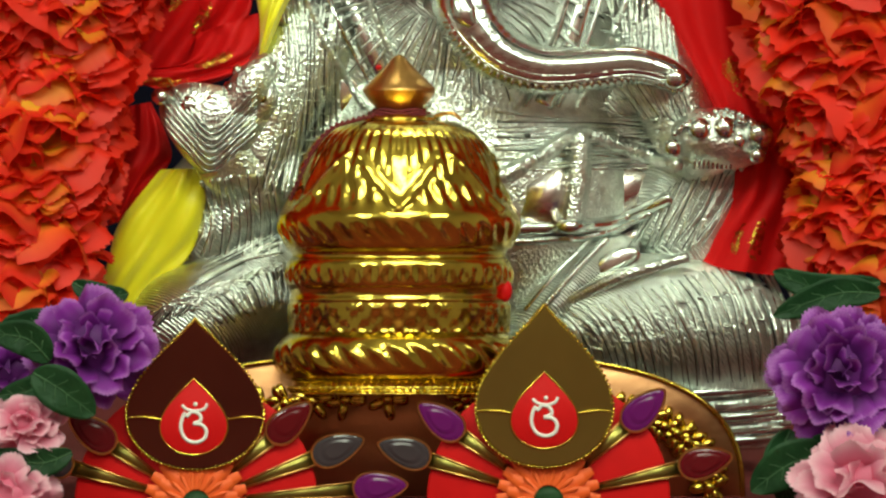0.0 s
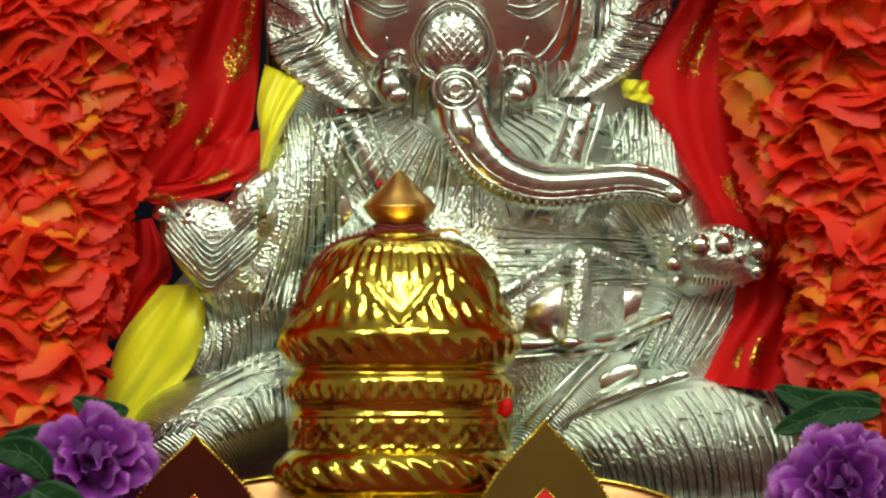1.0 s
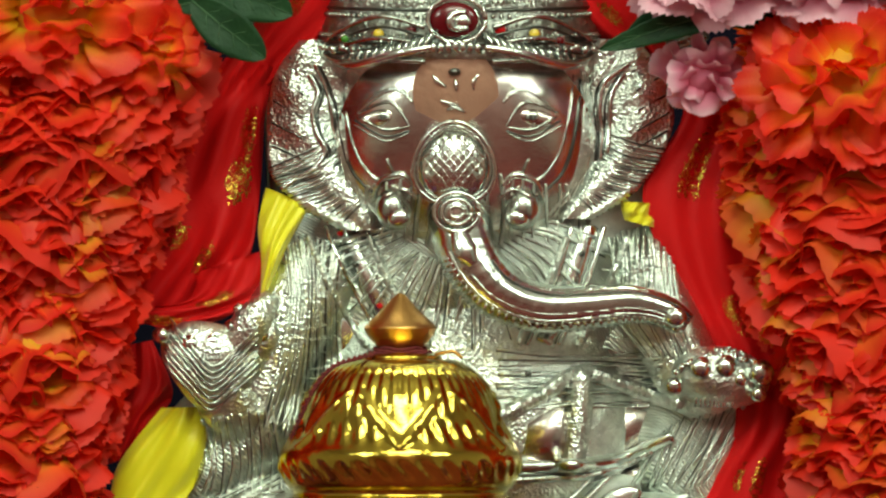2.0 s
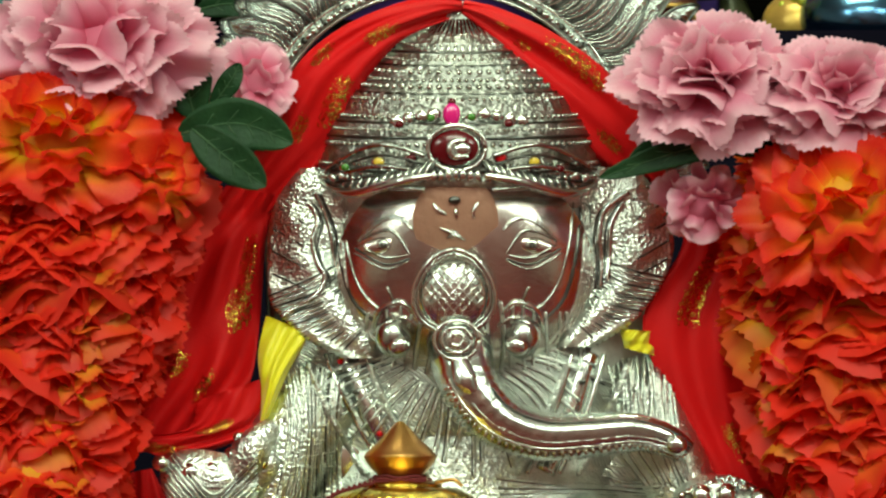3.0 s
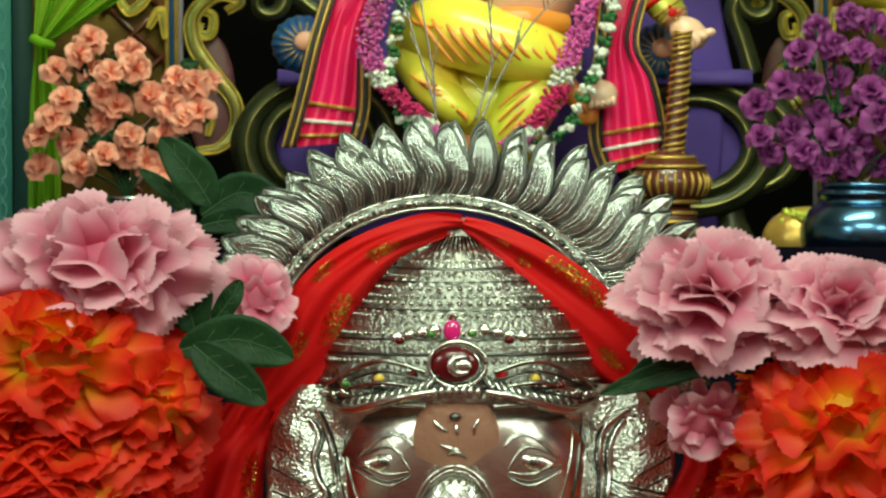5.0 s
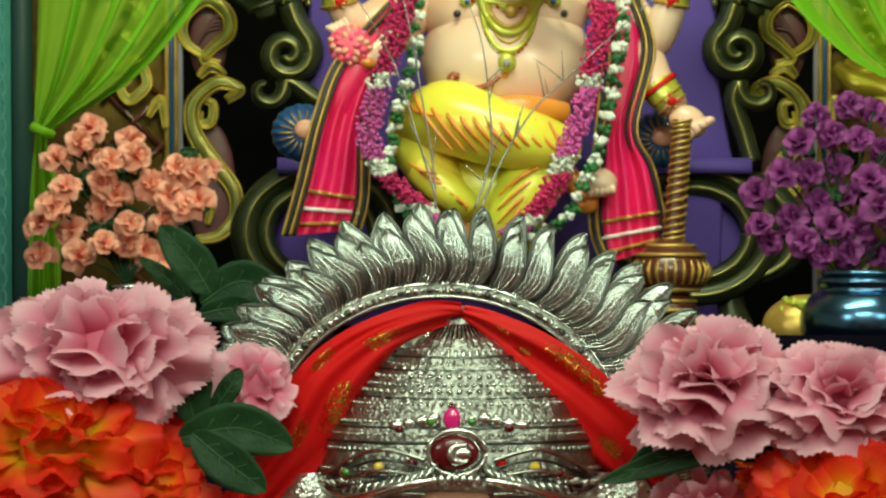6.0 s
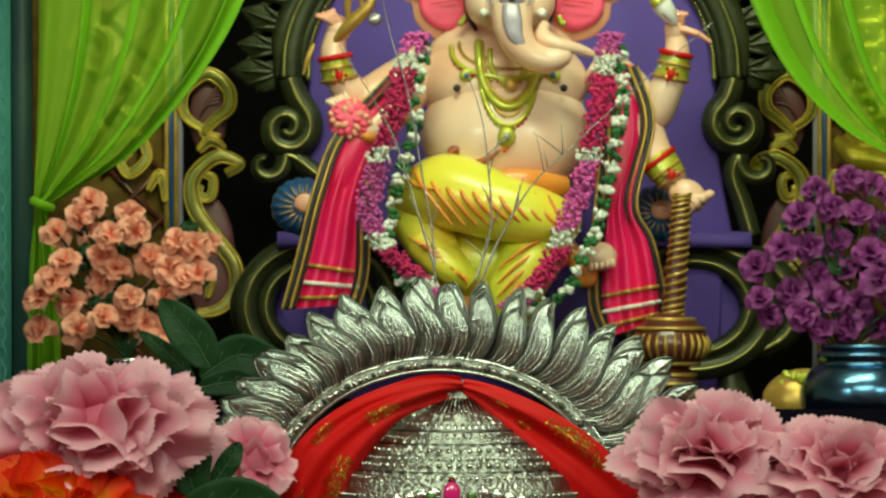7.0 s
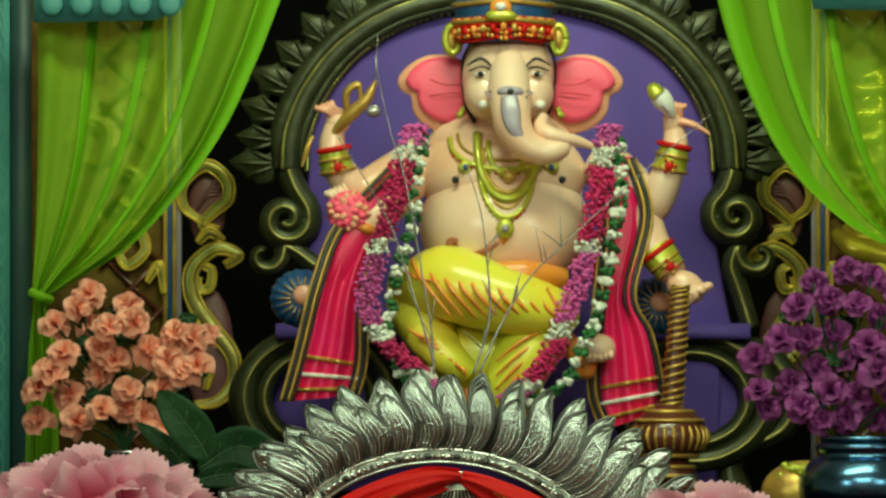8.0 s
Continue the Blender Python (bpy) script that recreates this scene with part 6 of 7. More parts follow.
    f.tube([(1204, 214, 56), (1232, 222, 60), (1258, 238, 58)], (8, 6, 3), PE, 8, 14)
    # folded leg and hanging leg in a yellow dhoti with orange folds
    f.tube([(726, 510, 70), (790, 500, 110), (880, 528, 140), (960, 548, 130), (1010, 556, 100)], (42, 66, 60, 50, 34), Y, 28, 50)
    f.tube([(720, 480, 40), (730, 540, 60), (770, 600, 90), (800, 640, 90)], (30, 44, 44, 30), Y, 24, 40)
    f.tube([(980, 580, 90), (940, 620, 110), (912, 670, 110), (900, 720, 100), (890, 800, 90)], (44, 54, 52, 46, 40), Y, 24, 40)
    f.ell((860, 630, 50), (110, 80, 60), 0, Y, 28, 16)
    f.ell((840, 700, 40), (90, 70, 50), 0, O, 24, 14)
    for k in range(9):
        f.tube([(716 + k * 8, 470 + k * 12, 104 + k * 3), (740 + k * 22, 492 + k * 9, 176 - abs(k - 3) * 5), (800 + k * 22, 500 + k * 7, 182 - max(0, k - 4) * 9)], (1.5, 3, 1), O, 6, 14)
    for k in range(11):
        f.tube([(730 + k * 24, 458 + k * 5, 130 + min(k, 6) * 7), (752 + k * 24, 500 + k * 5, 178 + min(k, 4) * 7 - max(0, k - 6) * 9), (800 + k * 22, 560 + k * 1, 186 - max(0, k - 5) * 7)], (2, 4, 2), O, 6, 14)
    for k in range(6):
        f.tube([(985 - k * 14, 580 + k * 18, 134), (930 - k * 6, 600 + k * 24, 168), (880, 640 + k * 24, 156)], (1.5, 3, 1.5), O, 6, 14)
    f.tube([(740, 590, 100), (790, 630, 120), (830, 660, 110)], (30, 34, 24), Y, 16, 20)
    for k in range(7):
        f.tube([(722 + k * 15, 580 + k * 11, 128), (744 + k * 13, 594 + k * 10, 150), (772 + k * 9, 600 + k * 11, 146)], (1.5, 3.5, 1.5), O, 6, 12)
    f.tube([(870, 478, 130), (930, 482, 128), (1000, 492, 90)], (14, 22, 18), O, 14, 24)
    f.ell((1062, 616, 110), (30, 26, 30), 0, S, 20, 12)
    for k in range(5):
        f.ell((1044 + k * 10, 634 - k * 1.5, 130), (6, 9, 9), 0, S, 10, 6)
    f.tube([(1000, 600, 80), (1040, 650, 100), (1020, 660, 100)], (20, 18, 10), O, 12, 16)
    # shawl falling over both arms
    def fall(rows, folds, seed):
        q = spline(rows, 40)
        s = np.linspace(0, 1, 30)
        g = np.zeros((40, 30, 3))
        g[..., 0] = q[:, 0][:, None] * (1 - s) + q[:, 2][:, None] * s
        g[..., 1] = q[:, 1][:, None] * (1 - s) + q[:, 3][:, None] * s
        g[..., 2] = q[:, 4][:, None] + 9 * np.sin(s * 2 * math.pi * folds + seed + 2.5 * np.linspace(0, 1, 40)[:, None]) + 4 * np.sin(s * 15 + seed)
        f.slab(g, 6, SH)
        for e in (0, 29):
            for o, r, m in ((0, 6, BK), (7, 3.4, GP), (14, 3, BK), (-6, 3, GP)):
                f.tube(g[:, e] + ((o if e == 0 else -o), 0, 5), r, m, 6)
        for i, m in ((30, GP), (33, WH), (36, GP)):
            f.tube(g[i] + (0, 0, 3), 4, m, 6)
    fall([(690, 300, 740, 300, 60), (600, 400, 680, 420, 70), (560, 500, 650, 520, 80), (530, 620, 645, 640, 80), (505, 710, 630, 700, 80)], 3, 0)
    fall([(1060, 270, 1120, 280, 40), (1070, 400, 1150, 380, 60), (1060, 520, 1120, 520, 80), (1050, 620, 1150, 590, 80), (1050, 700, 1170, 680, 80), (1072, 760, 1168, 730, 80)], 3, 2)
    f.tube([(700, 300, 30), (640, 400, 40), (600, 480, 40), (570, 560, 30)], (20, 40, 40, 20), SH, 14, 24)
    f.tube([(1100, 280, 20), (1110, 380, 30), (1090, 480, 40), (1100, 590, 40)], (20, 34, 40, 30), SH, 14, 24)
    return single("painted_idol", f, [SKIN, PINK_PAINT, PEACH_PAINT, DHOTI, ORANGE_PAINT, SHAWL, BLACK_PAINT, GREY_VIOLET, BLUE_PAINT, LIME_PAINT, GOLD_PAINT, WHITE_PAINT, RED_ENAMEL, SNAKE_PAINT],
                  "glossy painted elephant-headed idol seated on the throne", "statue")


big_idol()


def idol_garland():
    t = thing("flower_garland", 900, 700 + OFF, REAR - 0.05, "garland of magenta, lilac, white and green flowers round the painted idol", "garland")
    rnd = random.Random(4)
    sides = ([(738, 222, 90), (715, 290, 110), (700, 360, 120), (668, 450, 120), (652, 545, 120), (690, 610, 130), (735, 650, 130), (775, 690, 130)],
             [(1080, 222, 90), (1066, 300, 110), (1056, 370, 120), (1040, 450, 120), (1010, 540, 130), (985, 610, 140), (945, 670, 140), (905, 705, 140)])
    inner = ([(752, 240, 80), (740, 300, 100), (735, 380, 110), (715, 450, 110), (695, 530, 110), (688, 600, 120), (715, 660, 120), (760, 690, 120)],
             [(1094, 250, 80), (1100, 320, 100), (1094, 390, 110), (1080, 470, 110), (1060, 550, 120), (1036, 610, 130), (1000, 680, 130), (940, 710, 130)])
    for rows in sides:
        q = spline(rows, 150)
        bands = [(0, 12, GAR_LILAC), (12, 20, PETAL_WHITE), (20, 58, GAR_MAGENTA), (58, 64, PETAL_WHITE), (64, 94, GAR_LILAC), (94, 104, PETAL_WHITE), (104, 130, GAR_MAGENTA), (130, 138, PETAL_WHITE), (138, 150, GAR_LILAC)]
        for a, b, m in bands:
            f = Form(REAR - 0.02, OFF)
            for k in range(a, b):
                for j in range(9):
                    an = rnd.uniform(0, 6.28)
                    r = rnd.uniform(6, 25)
                    f.ell((q[k, 0] + r * math.cos(an), q[k, 1] + rnd.uniform(-3, 3), q[k, 2] + abs(r * math.sin(an))), (4.5, 3.2, 4.5), rnd.uniform(0, 180), 0, 6, 4)
            part("flower_band", f, m, t, fix=False)
    for rows in inner:
        q = spline(rows, 28)
        for k in range(28):
            f = Form(REAR - 0.02, OFF)
            for j in range(9):
                f.ell((q[k, 0] + rnd.uniform(-11, 11), q[k, 1] + rnd.uniform(-7, 7), q[k, 2] + rnd.uniform(0, 14)), (7, 5, 6), rnd.uniform(0, 180), 0, 7, 5)
            part("white_flower" if k % 2 else "green_leaf", f, PETAL_WHITE if k % 2 else PETAL_GREEN, t, fix=False)


idol_garland()


def mace():
    d = REAR - 0.06
    t = thing("mace", 1190, 860 + OFF, d, "brown and gold striped mace standing head down", "mace")
    f = Form(d, OFF)
    rows = spline([(1206, 505, 0), (1200, 600, 0), (1190, 720, 0)], 60)
    f.tube(rows, np.linspace(15, 19, 60), 0, 12)
    for o in (0, 3.14):
        k = np.arange(240)
        q = spline(rows, 240)
        r = np.linspace(15.5, 19.5, 240)
        f.tube(np.stack([q[:, 0] + r * np.cos(k * 0.24 + o), q[:, 1], q[:, 2] + r * np.sin(k * 0.24 + o)], -1), 3, 1, 5)
    part("shaft", f, [BROWN_PAINT, GOLD_PAINT], t, "spirally striped shaft")
    f = Form(d, OFF)
    f.lathe((1186, 0), [(22, 716), (30, 724), (46, 732), (60, 748), (68, 768), (64, 790), (46, 806), (34, 812), (40, 822), (46, 836), (40, 850), (28, 870)], 0, 48, n=40)
    part("head", f, BROWN_PAINT, t)
    for k in range(26):
        a = 2 * math.pi * k / 26
        f = Form(d, OFF)
        f.tube([(1186 + 60 * math.cos(a), 752, 60 * math.sin(a)), (1186 + 70 * math.cos(a), 772, 70 * math.sin(a)), (1186 + 60 * math.cos(a), 796, 60 * math.sin(a))], (2, 3.6, 2), 0, 6, 8)
        part("rib", f, GOLD_PAINT, t)
    for v, r in ((728, 42), (744, 60), (806, 50), (826, 44), (842, 46)):
        f = Form(d, OFF)
        b = np.linspace(0, 2 * math.pi, 41)
        f.tube(np.stack([1186 + r * np.cos(b), np.full(41, v), r * np.sin(b)], -1), 4, 0, 6)
        part("ring", f, GOLD_PAINT, t)


mace()


def bolster(u, v, label):
    d = REAR + 0.02
    t = thing("bolster", u, 590 + OFF, d, label, "cushion", "blue bolsters")
    f = Form(d, OFF)

    b = np.linspace(0, 2 * math.pi, 61)
    g = []
    for r, w in ((6, 34), (22, 34), (40, 30), (52, 18), (56, 0), (54, -60)):
        g.append(np.stack([u + r * np.cos(b) * (1 + 0.03 * np.cos(18 * b)), v + r * 0.92 * np.sin(b) * (1 + 0.03 * np.cos(18 * b)), w + 2.5 * np.cos(18 * b)], -1))
    f.grid(np.array(g), 0)
    part("cover", f, BLUE_PAINT, t, "pleated deep blue cover")
    f = Form(d, OFF)
    f.ell((u + 4, v - 6, 36), (20, 18, 8), 0, 0, 20, 10)
    part("button", f, PEACH_PAINT, t, "peach button")
    f = Form(d, OFF)
    for k in range(18):
        a = 2 * math.pi * k / 18
        f.tube([(u + 20 * math.cos(a), v + 19 * math.sin(a), 38), (u + 44 * math.cos(a), v + 40 * math.sin(a), 30)], 1.5, 0, 5)
    part("piping", f, GOLD_PAINT, t)


bolster(536, 528, "round blue pleated bolster with peach button")
bolster(1168, 540, "round blue pleated bolster by the mace")


# ---- artificial rose bushes ----
def rose(parent, c, r, kind, seed):
    rnd = random.Random(seed)
    vs, fs, al, n = [], [], [], 0
    o = np.array(base_of(parent))
    tilt = Vector((rnd.uniform(-0.6, 0.6), -1, rnd.uniform(-0.1, 0.7))).normalized()
    a = tilt.orthogonal().normalized()
    b = tilt.cross(a)
    for k in range(11):
        _, p, f, t = PETALS[kind][rnd.randrange(4)]
        q = k / 10
        th = radians(14 + 74 * q)
        ph = k * 2.4
        out = a * math.cos(ph) + b * math.sin(ph)
        way = tilt * math.cos(th) + out * math.sin(th)
        m = np.array(turn_to(way, -a * math.sin(ph) + b * math.cos(ph)))[:3, :3]
        vs.append((p * r * (0.75 + 0.35 * q)) @ m.T + c - o)
        fs += [tuple(i + n for i in g) for g in f]
        al.append(t)
        n += len(p)
    me = bpy.data.meshes.new("rose")
    me.from_pydata(np.concatenate(vs).tolist(), [], fs)
    me.materials.append({"peach": PETAL_PEACH, "magenta": PETAL_MAGENTA}[kind])
    me.polygons.foreach_set("use_smooth", [True] * len(fs))
    me.attributes.new("along", "FLOAT", "POINT").data.foreach_set("value", np.concatenate(al))
    ob = new("rose", me)
    ob.parent = parent


def rose_bush(u, v, ru, rv, d, kind, places, root, label, seed):
    t = thing("rose_bush", root[0], root[1] + OFF, d, label, "flowers", "rose bushes")
    rnd = random.Random(seed)
    s = d / F
    for k, (x, y) in enumerate(places):
        w = rnd.uniform(-40, 60)
        rose(t, ground(x, y + OFF, d - w * s), rnd.uniform(25, 32) * s, kind, seed * 50 + k)
    stems = Form(d, OFF)
    for x, y in places[::2]:
        stems.tube([(root[0], root[1], 0), ((root[0] * 2 + x) / 3, root[1] - (root[1] - y) * 0.5, 6), (x, y, 0)], 2.5, 0, 5, 10)
    part("stem", stems, LEAF, t)
    for k in range(26):
        a, q = rnd.uniform(0, 6.28), rnd.uniform(0.2, 0.95)
        c = (u + ru * q * math.cos(a), v + rv * q * math.sin(a), rnd.uniform(-50, 20))
        b = rnd.uniform(0, 6.28)
        f = Form(d, OFF)
        leaf_form(f, [c, (c[0] + 16 * math.cos(b), c[1] + 16 * math.sin(b), c[2] + 5), (c[0] + 34 * math.cos(b), c[1] + 34 * math.sin(b), c[2])], 11)
        part("leaf", f, [LEAF, LEAF_VEIN], t)
    return t


PEACH_AT = [(100, 575), (160, 520), (140, 545), (230, 545), (160, 575), (195, 580), (115, 625), (180, 615), (205, 640), (265, 620), (310, 590), (345, 600), (370, 595), (325, 660), (300, 640), (70, 690), (125, 700),
            (180, 665), (230, 690), (160, 705), (185, 725), (225, 725), (255, 735), (70, 745), (140, 745), (295, 755), (350, 650), (290, 690), (95, 660), (240, 570)]
MAG_AT = [(1440, 500), (1500, 480), (1545, 490), (1415, 545), (1470, 530), (1520, 540), (1560, 560), (1340, 635), (1385, 600), (1430, 600), (1480, 590), (1540, 610), (1345, 690), (1400, 680), (1450, 650), (1500, 640),
          (1555, 660), (1360, 720), (1420, 720), (1470, 690), (1520, 700), (1500, 740), (1550, 740), (1455, 745), (1590, 520), (1590, 630), (1590, 700)]
rose_bush(215, 640, 150, 120, REAR - 0.12, "peach", PEACH_AT, (225, 800), "bush of peach cloth roses in a steel vase", 3)
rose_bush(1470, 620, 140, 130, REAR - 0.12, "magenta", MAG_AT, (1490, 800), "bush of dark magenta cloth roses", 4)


def vase(name, u, rows, d, m, label, mouth):
    t = thing(name, u, rows[-1][1] + OFF, d, label, "vase")
    f = Form(d, OFF)
    f.lathe((u, 0), rows, 0, 48, n=50)
    part("body", f, m, t)
    f = Form(d, OFF)
    b = np.linspace(0, 2 * math.pi, 41)
    f.tube(np.stack([u + mouth[0] * np.cos(b), np.full(41, mouth[1]), mouth[0] * np.sin(b)], -1), 5, 0, 8)
    part("lip", f, m, t)


vase("steel_vase", 228, [(30, 800), (28, 802), (34, 806), (28, 816), (22, 830), (30, 850), (52, 880), (60, 905), (44, 935), (10, 940)], REAR - 0.12, STEEL, "small shiny steel vase", (34, 800))
vase("blue_pot", 1540, [(78, 772), (84, 780), (96, 790), (92, 806), (110, 820), (126, 850), (120, 890), (80, 930), (10, 935)], REAR - 0.16, BLUE_METAL, "shiny blue metal pot with ridged shoulder", (84, 776))


# ---- side panels, pillars and sheer curtains ----
def side_panel(sx):
    d = REAR + 0.2
    cx = 230 if sx < 0 else 1530
    t = thing("carved_screen", cx, 870 + OFF, d, "gilded carved side panel with scrolls and red lattice", "panel", "carved panels beside the throne")
    X = lambda x: cx + (x - 230) * (1 if sx < 0 else -1)
    f = Form(d, OFF)
    f.plate(np.array([(X(60), -60), (X(300), -60), (X(300), 900), (X(60), 900)]), -20, 0, 0, 0.0)
    part("board", f, DULL_GILT, t)
    f = Form(d, OFF)
    for k in range(-4, 14):
        f.tube([(X(180), k * 90, 4), (X(295), k * 90 + 115, 4)], 5, 0, 6)
        f.tube([(X(295), k * 90, 6), (X(180), k * 90 + 115, 6)], 5, 0, 6)
    part("lattice", f, BROWN_PAINT, t, "red-brown lattice")
    for x, m in ((304, BLUE_PAINT), (312, GOLD_PAINT), (320, GREY_VIOLET), (296, GOLD_PAINT)):
        f = Form(d, OFF)
        f.tube([(X(x), -60, 8), (X(x), 900, 8)], 5, 0, 6)
        part("fillet", f, m, t)
    for pts, r, n in (([(361, 392), (328, 366), (326, 325), (366, 293), (402, 318), (405, 352), (381, 374), (360, 398), (390, 406)], 13, 80),
                      ([(400, 470), (424, 452), (384, 440), (342, 476), (344, 530), (381, 585), (414, 631), (414, 678), (386, 710), (346, 716)], 16, 90),
                      ([(352, 470), (376, 478), (372, 510), (352, 508), (356, 490)], 9, 40), ([(330, 560), (350, 620), (372, 650), (366, 690)], 10, 40), ([(352, 430), (372, 412), (398, 426)], 10, 30),
                      ([(200, 420), (240, 400), (260, 440), (230, 470), (214, 450), (232, 432)], 10, 50), ([(262, 500), (284, 470), (292, 520)], 9, 30), ([(150, 420), (160, 380), (178, 396), (158, 440)], 12, 40),
                      ([(190, 330), (220, 300), (250, 320), (240, 360), (214, 350)], 12, 50), ([(120, 250), (150, 210), (190, 230), (180, 280), (150, 276)], 12, 50)):
        f = Form(d, OFF)
        q = spline([(X(x), y, 14) for x, y in pts], n)
        tan = np.gradient(q, axis=0)
        nrm = np.stack([-tan[:, 1], tan[:, 0], np.zeros(n)], -1)
        nrm /= np.linalg.norm(nrm, axis=1)[:, None] + 1e-9
        wide = r * (0.35 + 0.65 * np.sin(np.linspace(0.15, math.pi - 0.1, n)))
        f.tube(q, wide, 0, 10, flat=0.4)
        for e in (-0.8, -0.25, 0.8):
            f.tube(q + nrm * (wide * e)[:, None] + (0, 0, 1) * (wide * 0.3)[:, None], 1.8 if e > -0.5 else 2.6, 1, 6)
        part("scroll", f, [OLIVE_GOLD, GILT], t)
    f = Form(d, OFF)
    f.ell((X(368), 370, 0), (34, 66, 10), 0, 0, 24, 10)
    f.ell((X(372), 620, 0), (44, 110, 10), 0, 0, 24, 10)
    part("field", f, FIELD_PAINT, t, "dull pink field behind the scrolls")
    for k in range(6):
        f = Form(d, OFF)
        f.tube([(X(338 + k * 5), 390 - k * 7, 9), (X(362 + k * 5), 352 - k * 8, 12), (X(388 + k * 2), 344 - k * 6, 9)], 3, 0, 6, 14)
        part("shell_rib", f, FIELD_PAINT, t)
    return t


side_panel(-1)
side_panel(1)

pillar = thing("teal_pillar", 10, 900 + OFF, REAR + 0.02, "teal painted pillar with moulded edge", "pillar")
f = Form(REAR + 0.02, OFF)
f.plate(np.array([(-160, -120), (22, -120), (22, 940), (-160, 940)]), -60, 0, 0, 0.01)
part("shaft", f, TEAL, pillar)
f = Form(REAR + 0.02, OFF)
f.plate(np.array([(24, -120), (60, -120), (60, 940), (24, 940)]), -60, -8, 0, 0.02)
part("moulding", f, DARK_TEAL, pillar)
f = Form(REAR + 0.02, OFF)
for e in (-1, 1):
    f.tube([(4 + e * 7 * math.sin(k * 1.3), -110 + k * 14, 1) for k in range(74)], 2.2, 0, 5)
part("carving", f, TEAL, pillar)
lintel = thing("teal_lintel", 200, 60 + OFF, REAR - 0.06, "teal carved lintel above the curtain", "lintel", "teal lintels")
f = Form(REAR - 0.06, OFF)
f.plate(np.array([(62, -90), (340, -90), (330, 12), (280, 36), (120, 40), (62, 40)]), -40, -6, 0, 0.02)
part("board", f, TEAL, lintel)
f = Form(REAR - 0.06, OFF)
for k in range(5):
    f.ell((95 + k * 52, 8, -2), (20, 22, 8), 0, 0, 16, 8)
    f.tube([(80 + k * 52, -12, 0), (95 + k * 52, 22, 2), (112 + k * 52, -12, 0)], 3, 0, 6, 14)
part("carving", f, TEAL, lintel)
lintel = thing("teal_lintel", 1510, 20 + OFF, REAR - 0.06, "teal carved lintel end above the curtain", "lintel", "teal lintels")
f = Form(REAR - 0.06, OFF)
f.plate(np.array([(1420, -90), (1680, -90), (1680, 22), (1440, 16)]), -40, -6, 0, 0.02)
part("board", f, TEAL, lintel)


def curtain(rows, folds, seed, label, knot, hem):
    t = thing("sheer_curtain", knot[0], knot[1] + OFF, REAR - 0.03, label, "curtain", "sheer green curtains")
    q = spline(rows, 60)
    s = np.linspace(0, 1, 70)
    f = Form(REAR - 0.03, OFF)
    g = np.zeros((60, 70, 3))
    g[..., 0] = q[:, 0][:, None] * (1 - s) + q[:, 2][:, None] * s
    g[..., 1] = q[:, 1][:, None] * (1 - s) + q[:, 3][:, None] * s
    tt = np.linspace(0, 1, 60)[:, None]
    g[..., 2] = 18 * np.sin(s * 2 * math.pi * folds + seed) + 9 * np.sin(s * 2 * math.pi * folds * 2.3 + tt * 3)
    f.grid(g, 0)
    part("drape", f, SHEER, t)
    f = Form(REAR - 0.03, OFF)
    e = slice(62, 70) if hem > 0 else slice(0, 8)
    f.slab(g[:46, e] + (0, 0, 5), 1.5, 0)
    part("hem", f, SHEER_HEM, t, "doubled hem of the sheer cloth")
    for k in (14, 30, 47):
        f = Form(REAR - 0.03, OFF)
        f.slab(g[:44, k:k + 4] + (0, 0, 4), 1.0, 0)
        part("pleat", f, SHEER_HEM, t)
    return t


cur = curtain([(70, 20, 520, -60, 0), (70, 160, 460, 100, 0), (68, 300, 380, 260, 0), (64, 420, 250, 420, 0), (60, 500, 130, 500, 0), (62, 530, 84, 540, 0), (52, 640, 104, 640, 0), (46, 900, 108, 900, 0)], 2.6, 0.4, "sheer lime green curtain gathered to one side", (80, 900), 1)
f = Form(REAR - 0.03, OFF)
f.tube([(56, 516, 20), (74, 524, 30), (92, 530, 14)], 8, 0, 8, 12)
part("tie", f, SHEER, cur)
cur = curtain([(1255, -60, 1700, -60, 0), (1300, 100, 1700, 100, 0), (1380, 270, 1700, 250, 0), (1480, 380, 1700, 360, 0), (1580, 440, 1700, 440, 0), (1660, 480, 1700, 500, 0)], 2.2, 1.4, "sheer lime green curtain swept aside in front of gilding", (1690, 500), -1)

gilt = thing("gilt_ornament", 1600, 930 + OFF, REAR + 0.1, "bright gold ornament behind the sheer curtain", "ornament")
f = Form(REAR + 0.1, OFF)
for k in range(7):
    f = Form(REAR + 0.1, OFF)
    f.tube([(1496 + k * 8, 400 - k * 40, 0), (1520, 424 - k * 44, 16), (1560, 410 - k * 42, 20), (1556, 372 - k * 40, 20), (1528, 380 - k * 40, 24)], (6, 15, 17, 12, 6), 0, 10, 30)
    part("scroll", f, GILT, gilt)
f = Form(REAR + 0.1, OFF)
f.tube([(1478, 410, 0), (1510, 436, 16), (1560, 450, 20), (1640, 470, 10)], (10, 24, 26, 20), 0, 14, 24)
f.tube([(1500, 430, 10), (1560, 470, 20), (1620, 540, 14)], (10, 22, 18), 0, 14, 24)
part("gilt_hem", f, GILT, gilt)
f = Form(REAR + 0.1, OFF)
f.tube([(1600, 420, -10), (1600, 930, -10)], 22, 0, 12)
part("post", f, GOLD_PAINT, gilt)

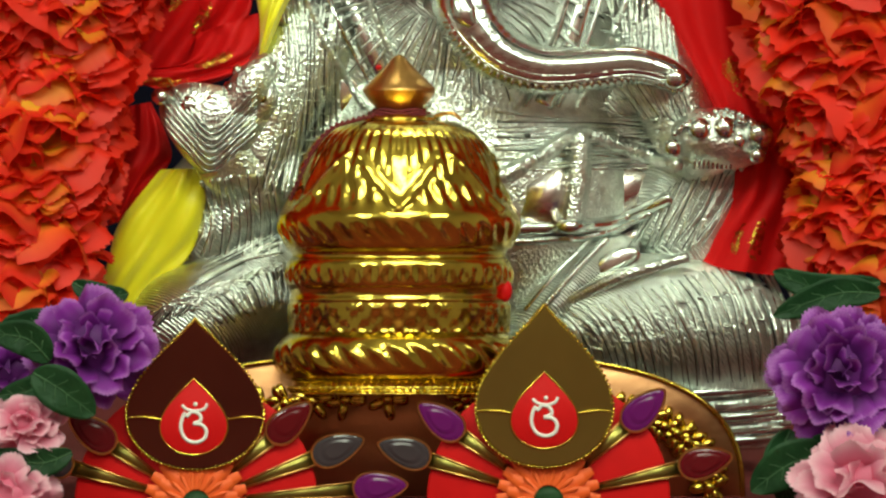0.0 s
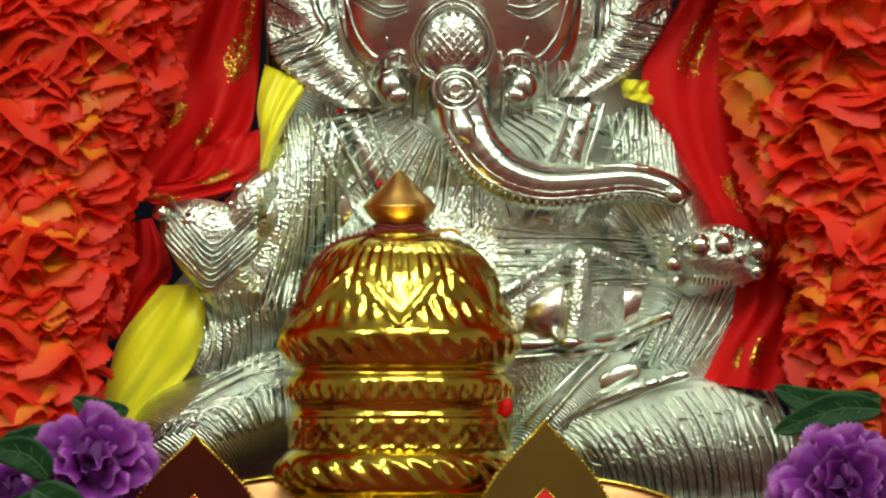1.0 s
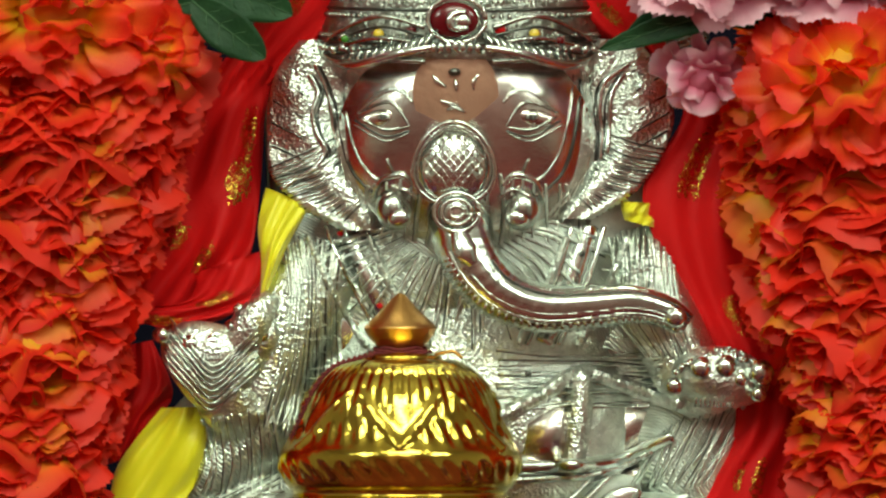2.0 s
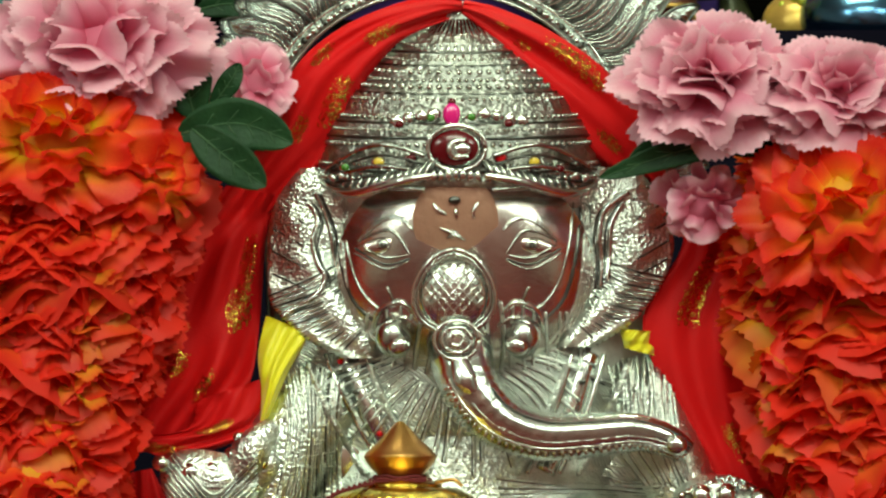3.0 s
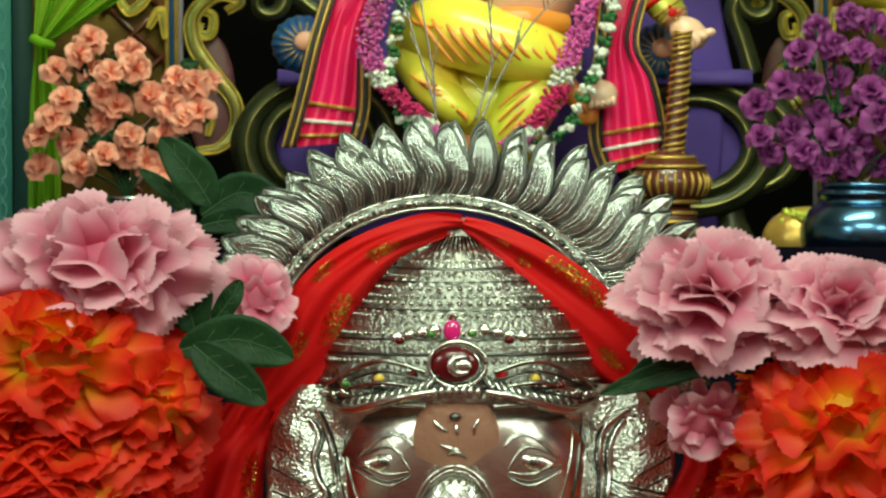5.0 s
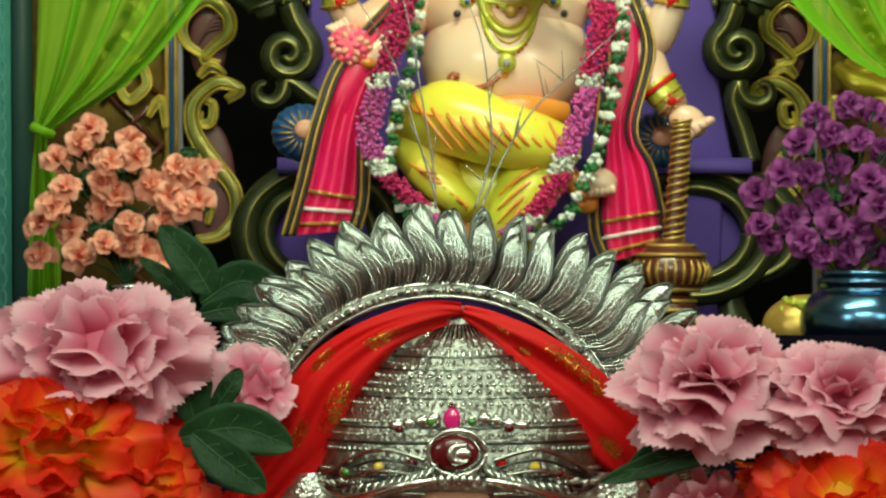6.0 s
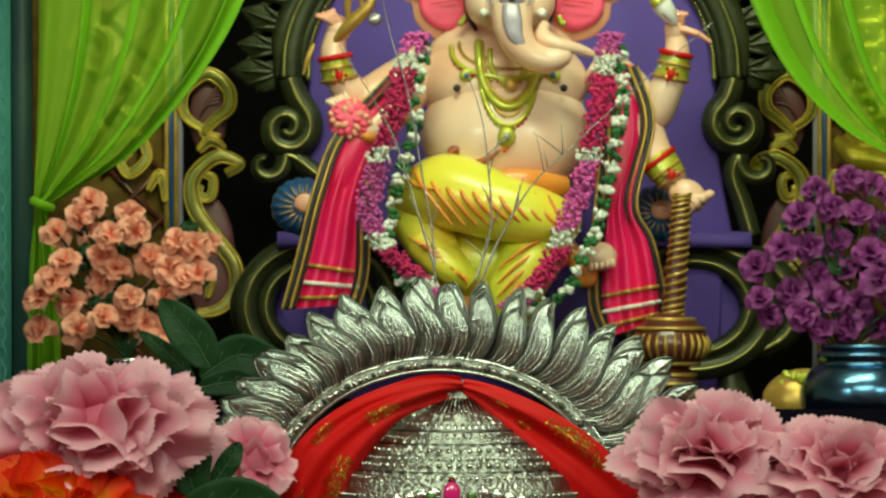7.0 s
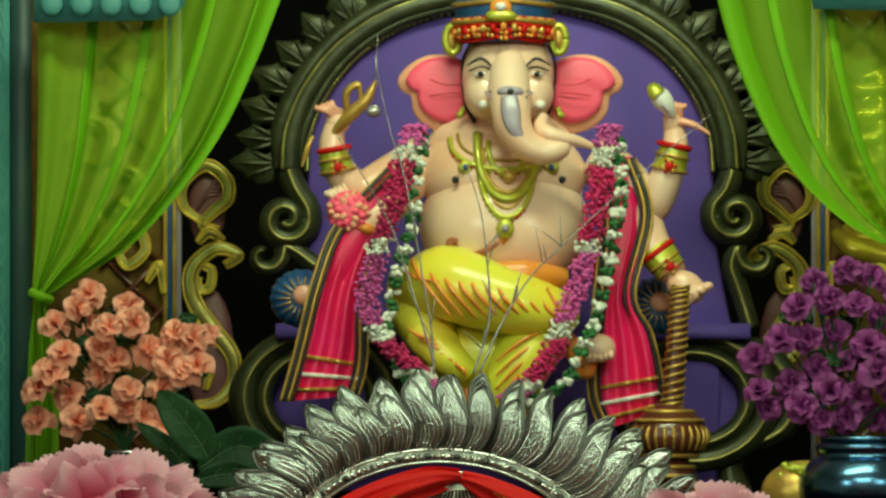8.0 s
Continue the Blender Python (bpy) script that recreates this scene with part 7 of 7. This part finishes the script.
# ---- small things on the rear tier ----
f = Form(REAR - 0.18, OFF)
f.ell((1225, 880, 0), (36, 30, 34), 0, 0, 24, 14)
f.tube([(1195, 866, 20), (1225, 860, 36), (1255, 866, 20)], 6, 1, 8, 16)
f.tube([(1192, 878, 20), (1225, 874, 38), (1258, 878, 20)], 5, 2, 8, 16)
single("painted_pot", f, [ORANGE_PAINT, GOLD_PAINT, BLUE_PAINT], "little orange pot with gold and blue bands", "pot")
f = Form(REAR - 0.14, OFF)
f.ell((1425, 872, 0), (78, 58, 60), 0, 0, 28, 16)
rnd = random.Random(6)
for k in range(60):
    a, b = rnd.uniform(0, 6.28), rnd.uniform(0, 1)
    f.bead((1425 + 66 * b * math.cos(a), 850 + 30 * b * math.sin(a) - 20 * (1 - b), 34 * (1 - b) + 20), rnd.uniform(5, 9), 1)
single("brass_bowl", f, [GOLD_PAINT, LIME_PAINT], "brassy bowl heaped with small yellow beads", "bowl")


# ---- wire sprigs and a hanging crystal ----
def sprig(rows, twigs, name, label, seed, d, off):
    rnd = random.Random(seed)
    f = Form(d, off)
    q = spline([(x, y, 0) for x, y in rows], 40)
    f.tube(q, np.linspace(2.4, 0.8, 40), 0, 5)
    for k in range(twigs):
        i = rnd.randrange(4, 30)
        a = rnd.uniform(-0.9, 0.9) - math.pi / 2
        ln = rnd.uniform(30, 70)
        f.tube([q[i], q[i] + (0.5 * ln * math.cos(a), 0.5 * ln * math.sin(a), 6), q[i] + (ln * math.cos(a) * 1.1, ln * math.sin(a), 4)], (1.3, 1.0, 0.6), 0, 4, 8)
    return single(name, f, WIRE, label, "sprig", "wire sprigs")


sprig([(770, 500), (765, 420), (745, 300), (720, 160), (690, 60), (665, -60)], 3, "wire_sprig", "thin clear wire sprig behind the halo", 1, FRONT + 0.05, -1318)
sprig([(840, 500), (868, 400), (862, 280), (850, 200), (826, 130)], 6, "wire_sprig", "thin clear wire sprig with fine twigs", 2, FRONT + 0.05, -1318)
sprig([(850, 500), (890, 410), (940, 330), (1000, 270), (1120, 160), (1260, 40)], 8, "wire_sprig", "thin leaning wire sprig with fine twigs", 3, FRONT + 0.05, -1318)
sprig([(770, 480), (740, 380), (690, 230), (600, 80)], 2, "wire_sprig", "thin clear wire sprig", 4, FRONT + 0.05, -1318)
f = Form(FRONT + 0.05, OFF)
f.ell((663, 197, 0), (13, 11, 9), 0, 0, 16, 10)
f.tube([(663, 190, 0), (668, 120, 0), (670, 60, 0)], 0.9, 0, 4)
single("crystal_bead", f, WIRE, "small clear bead on a thin wire", "bead")
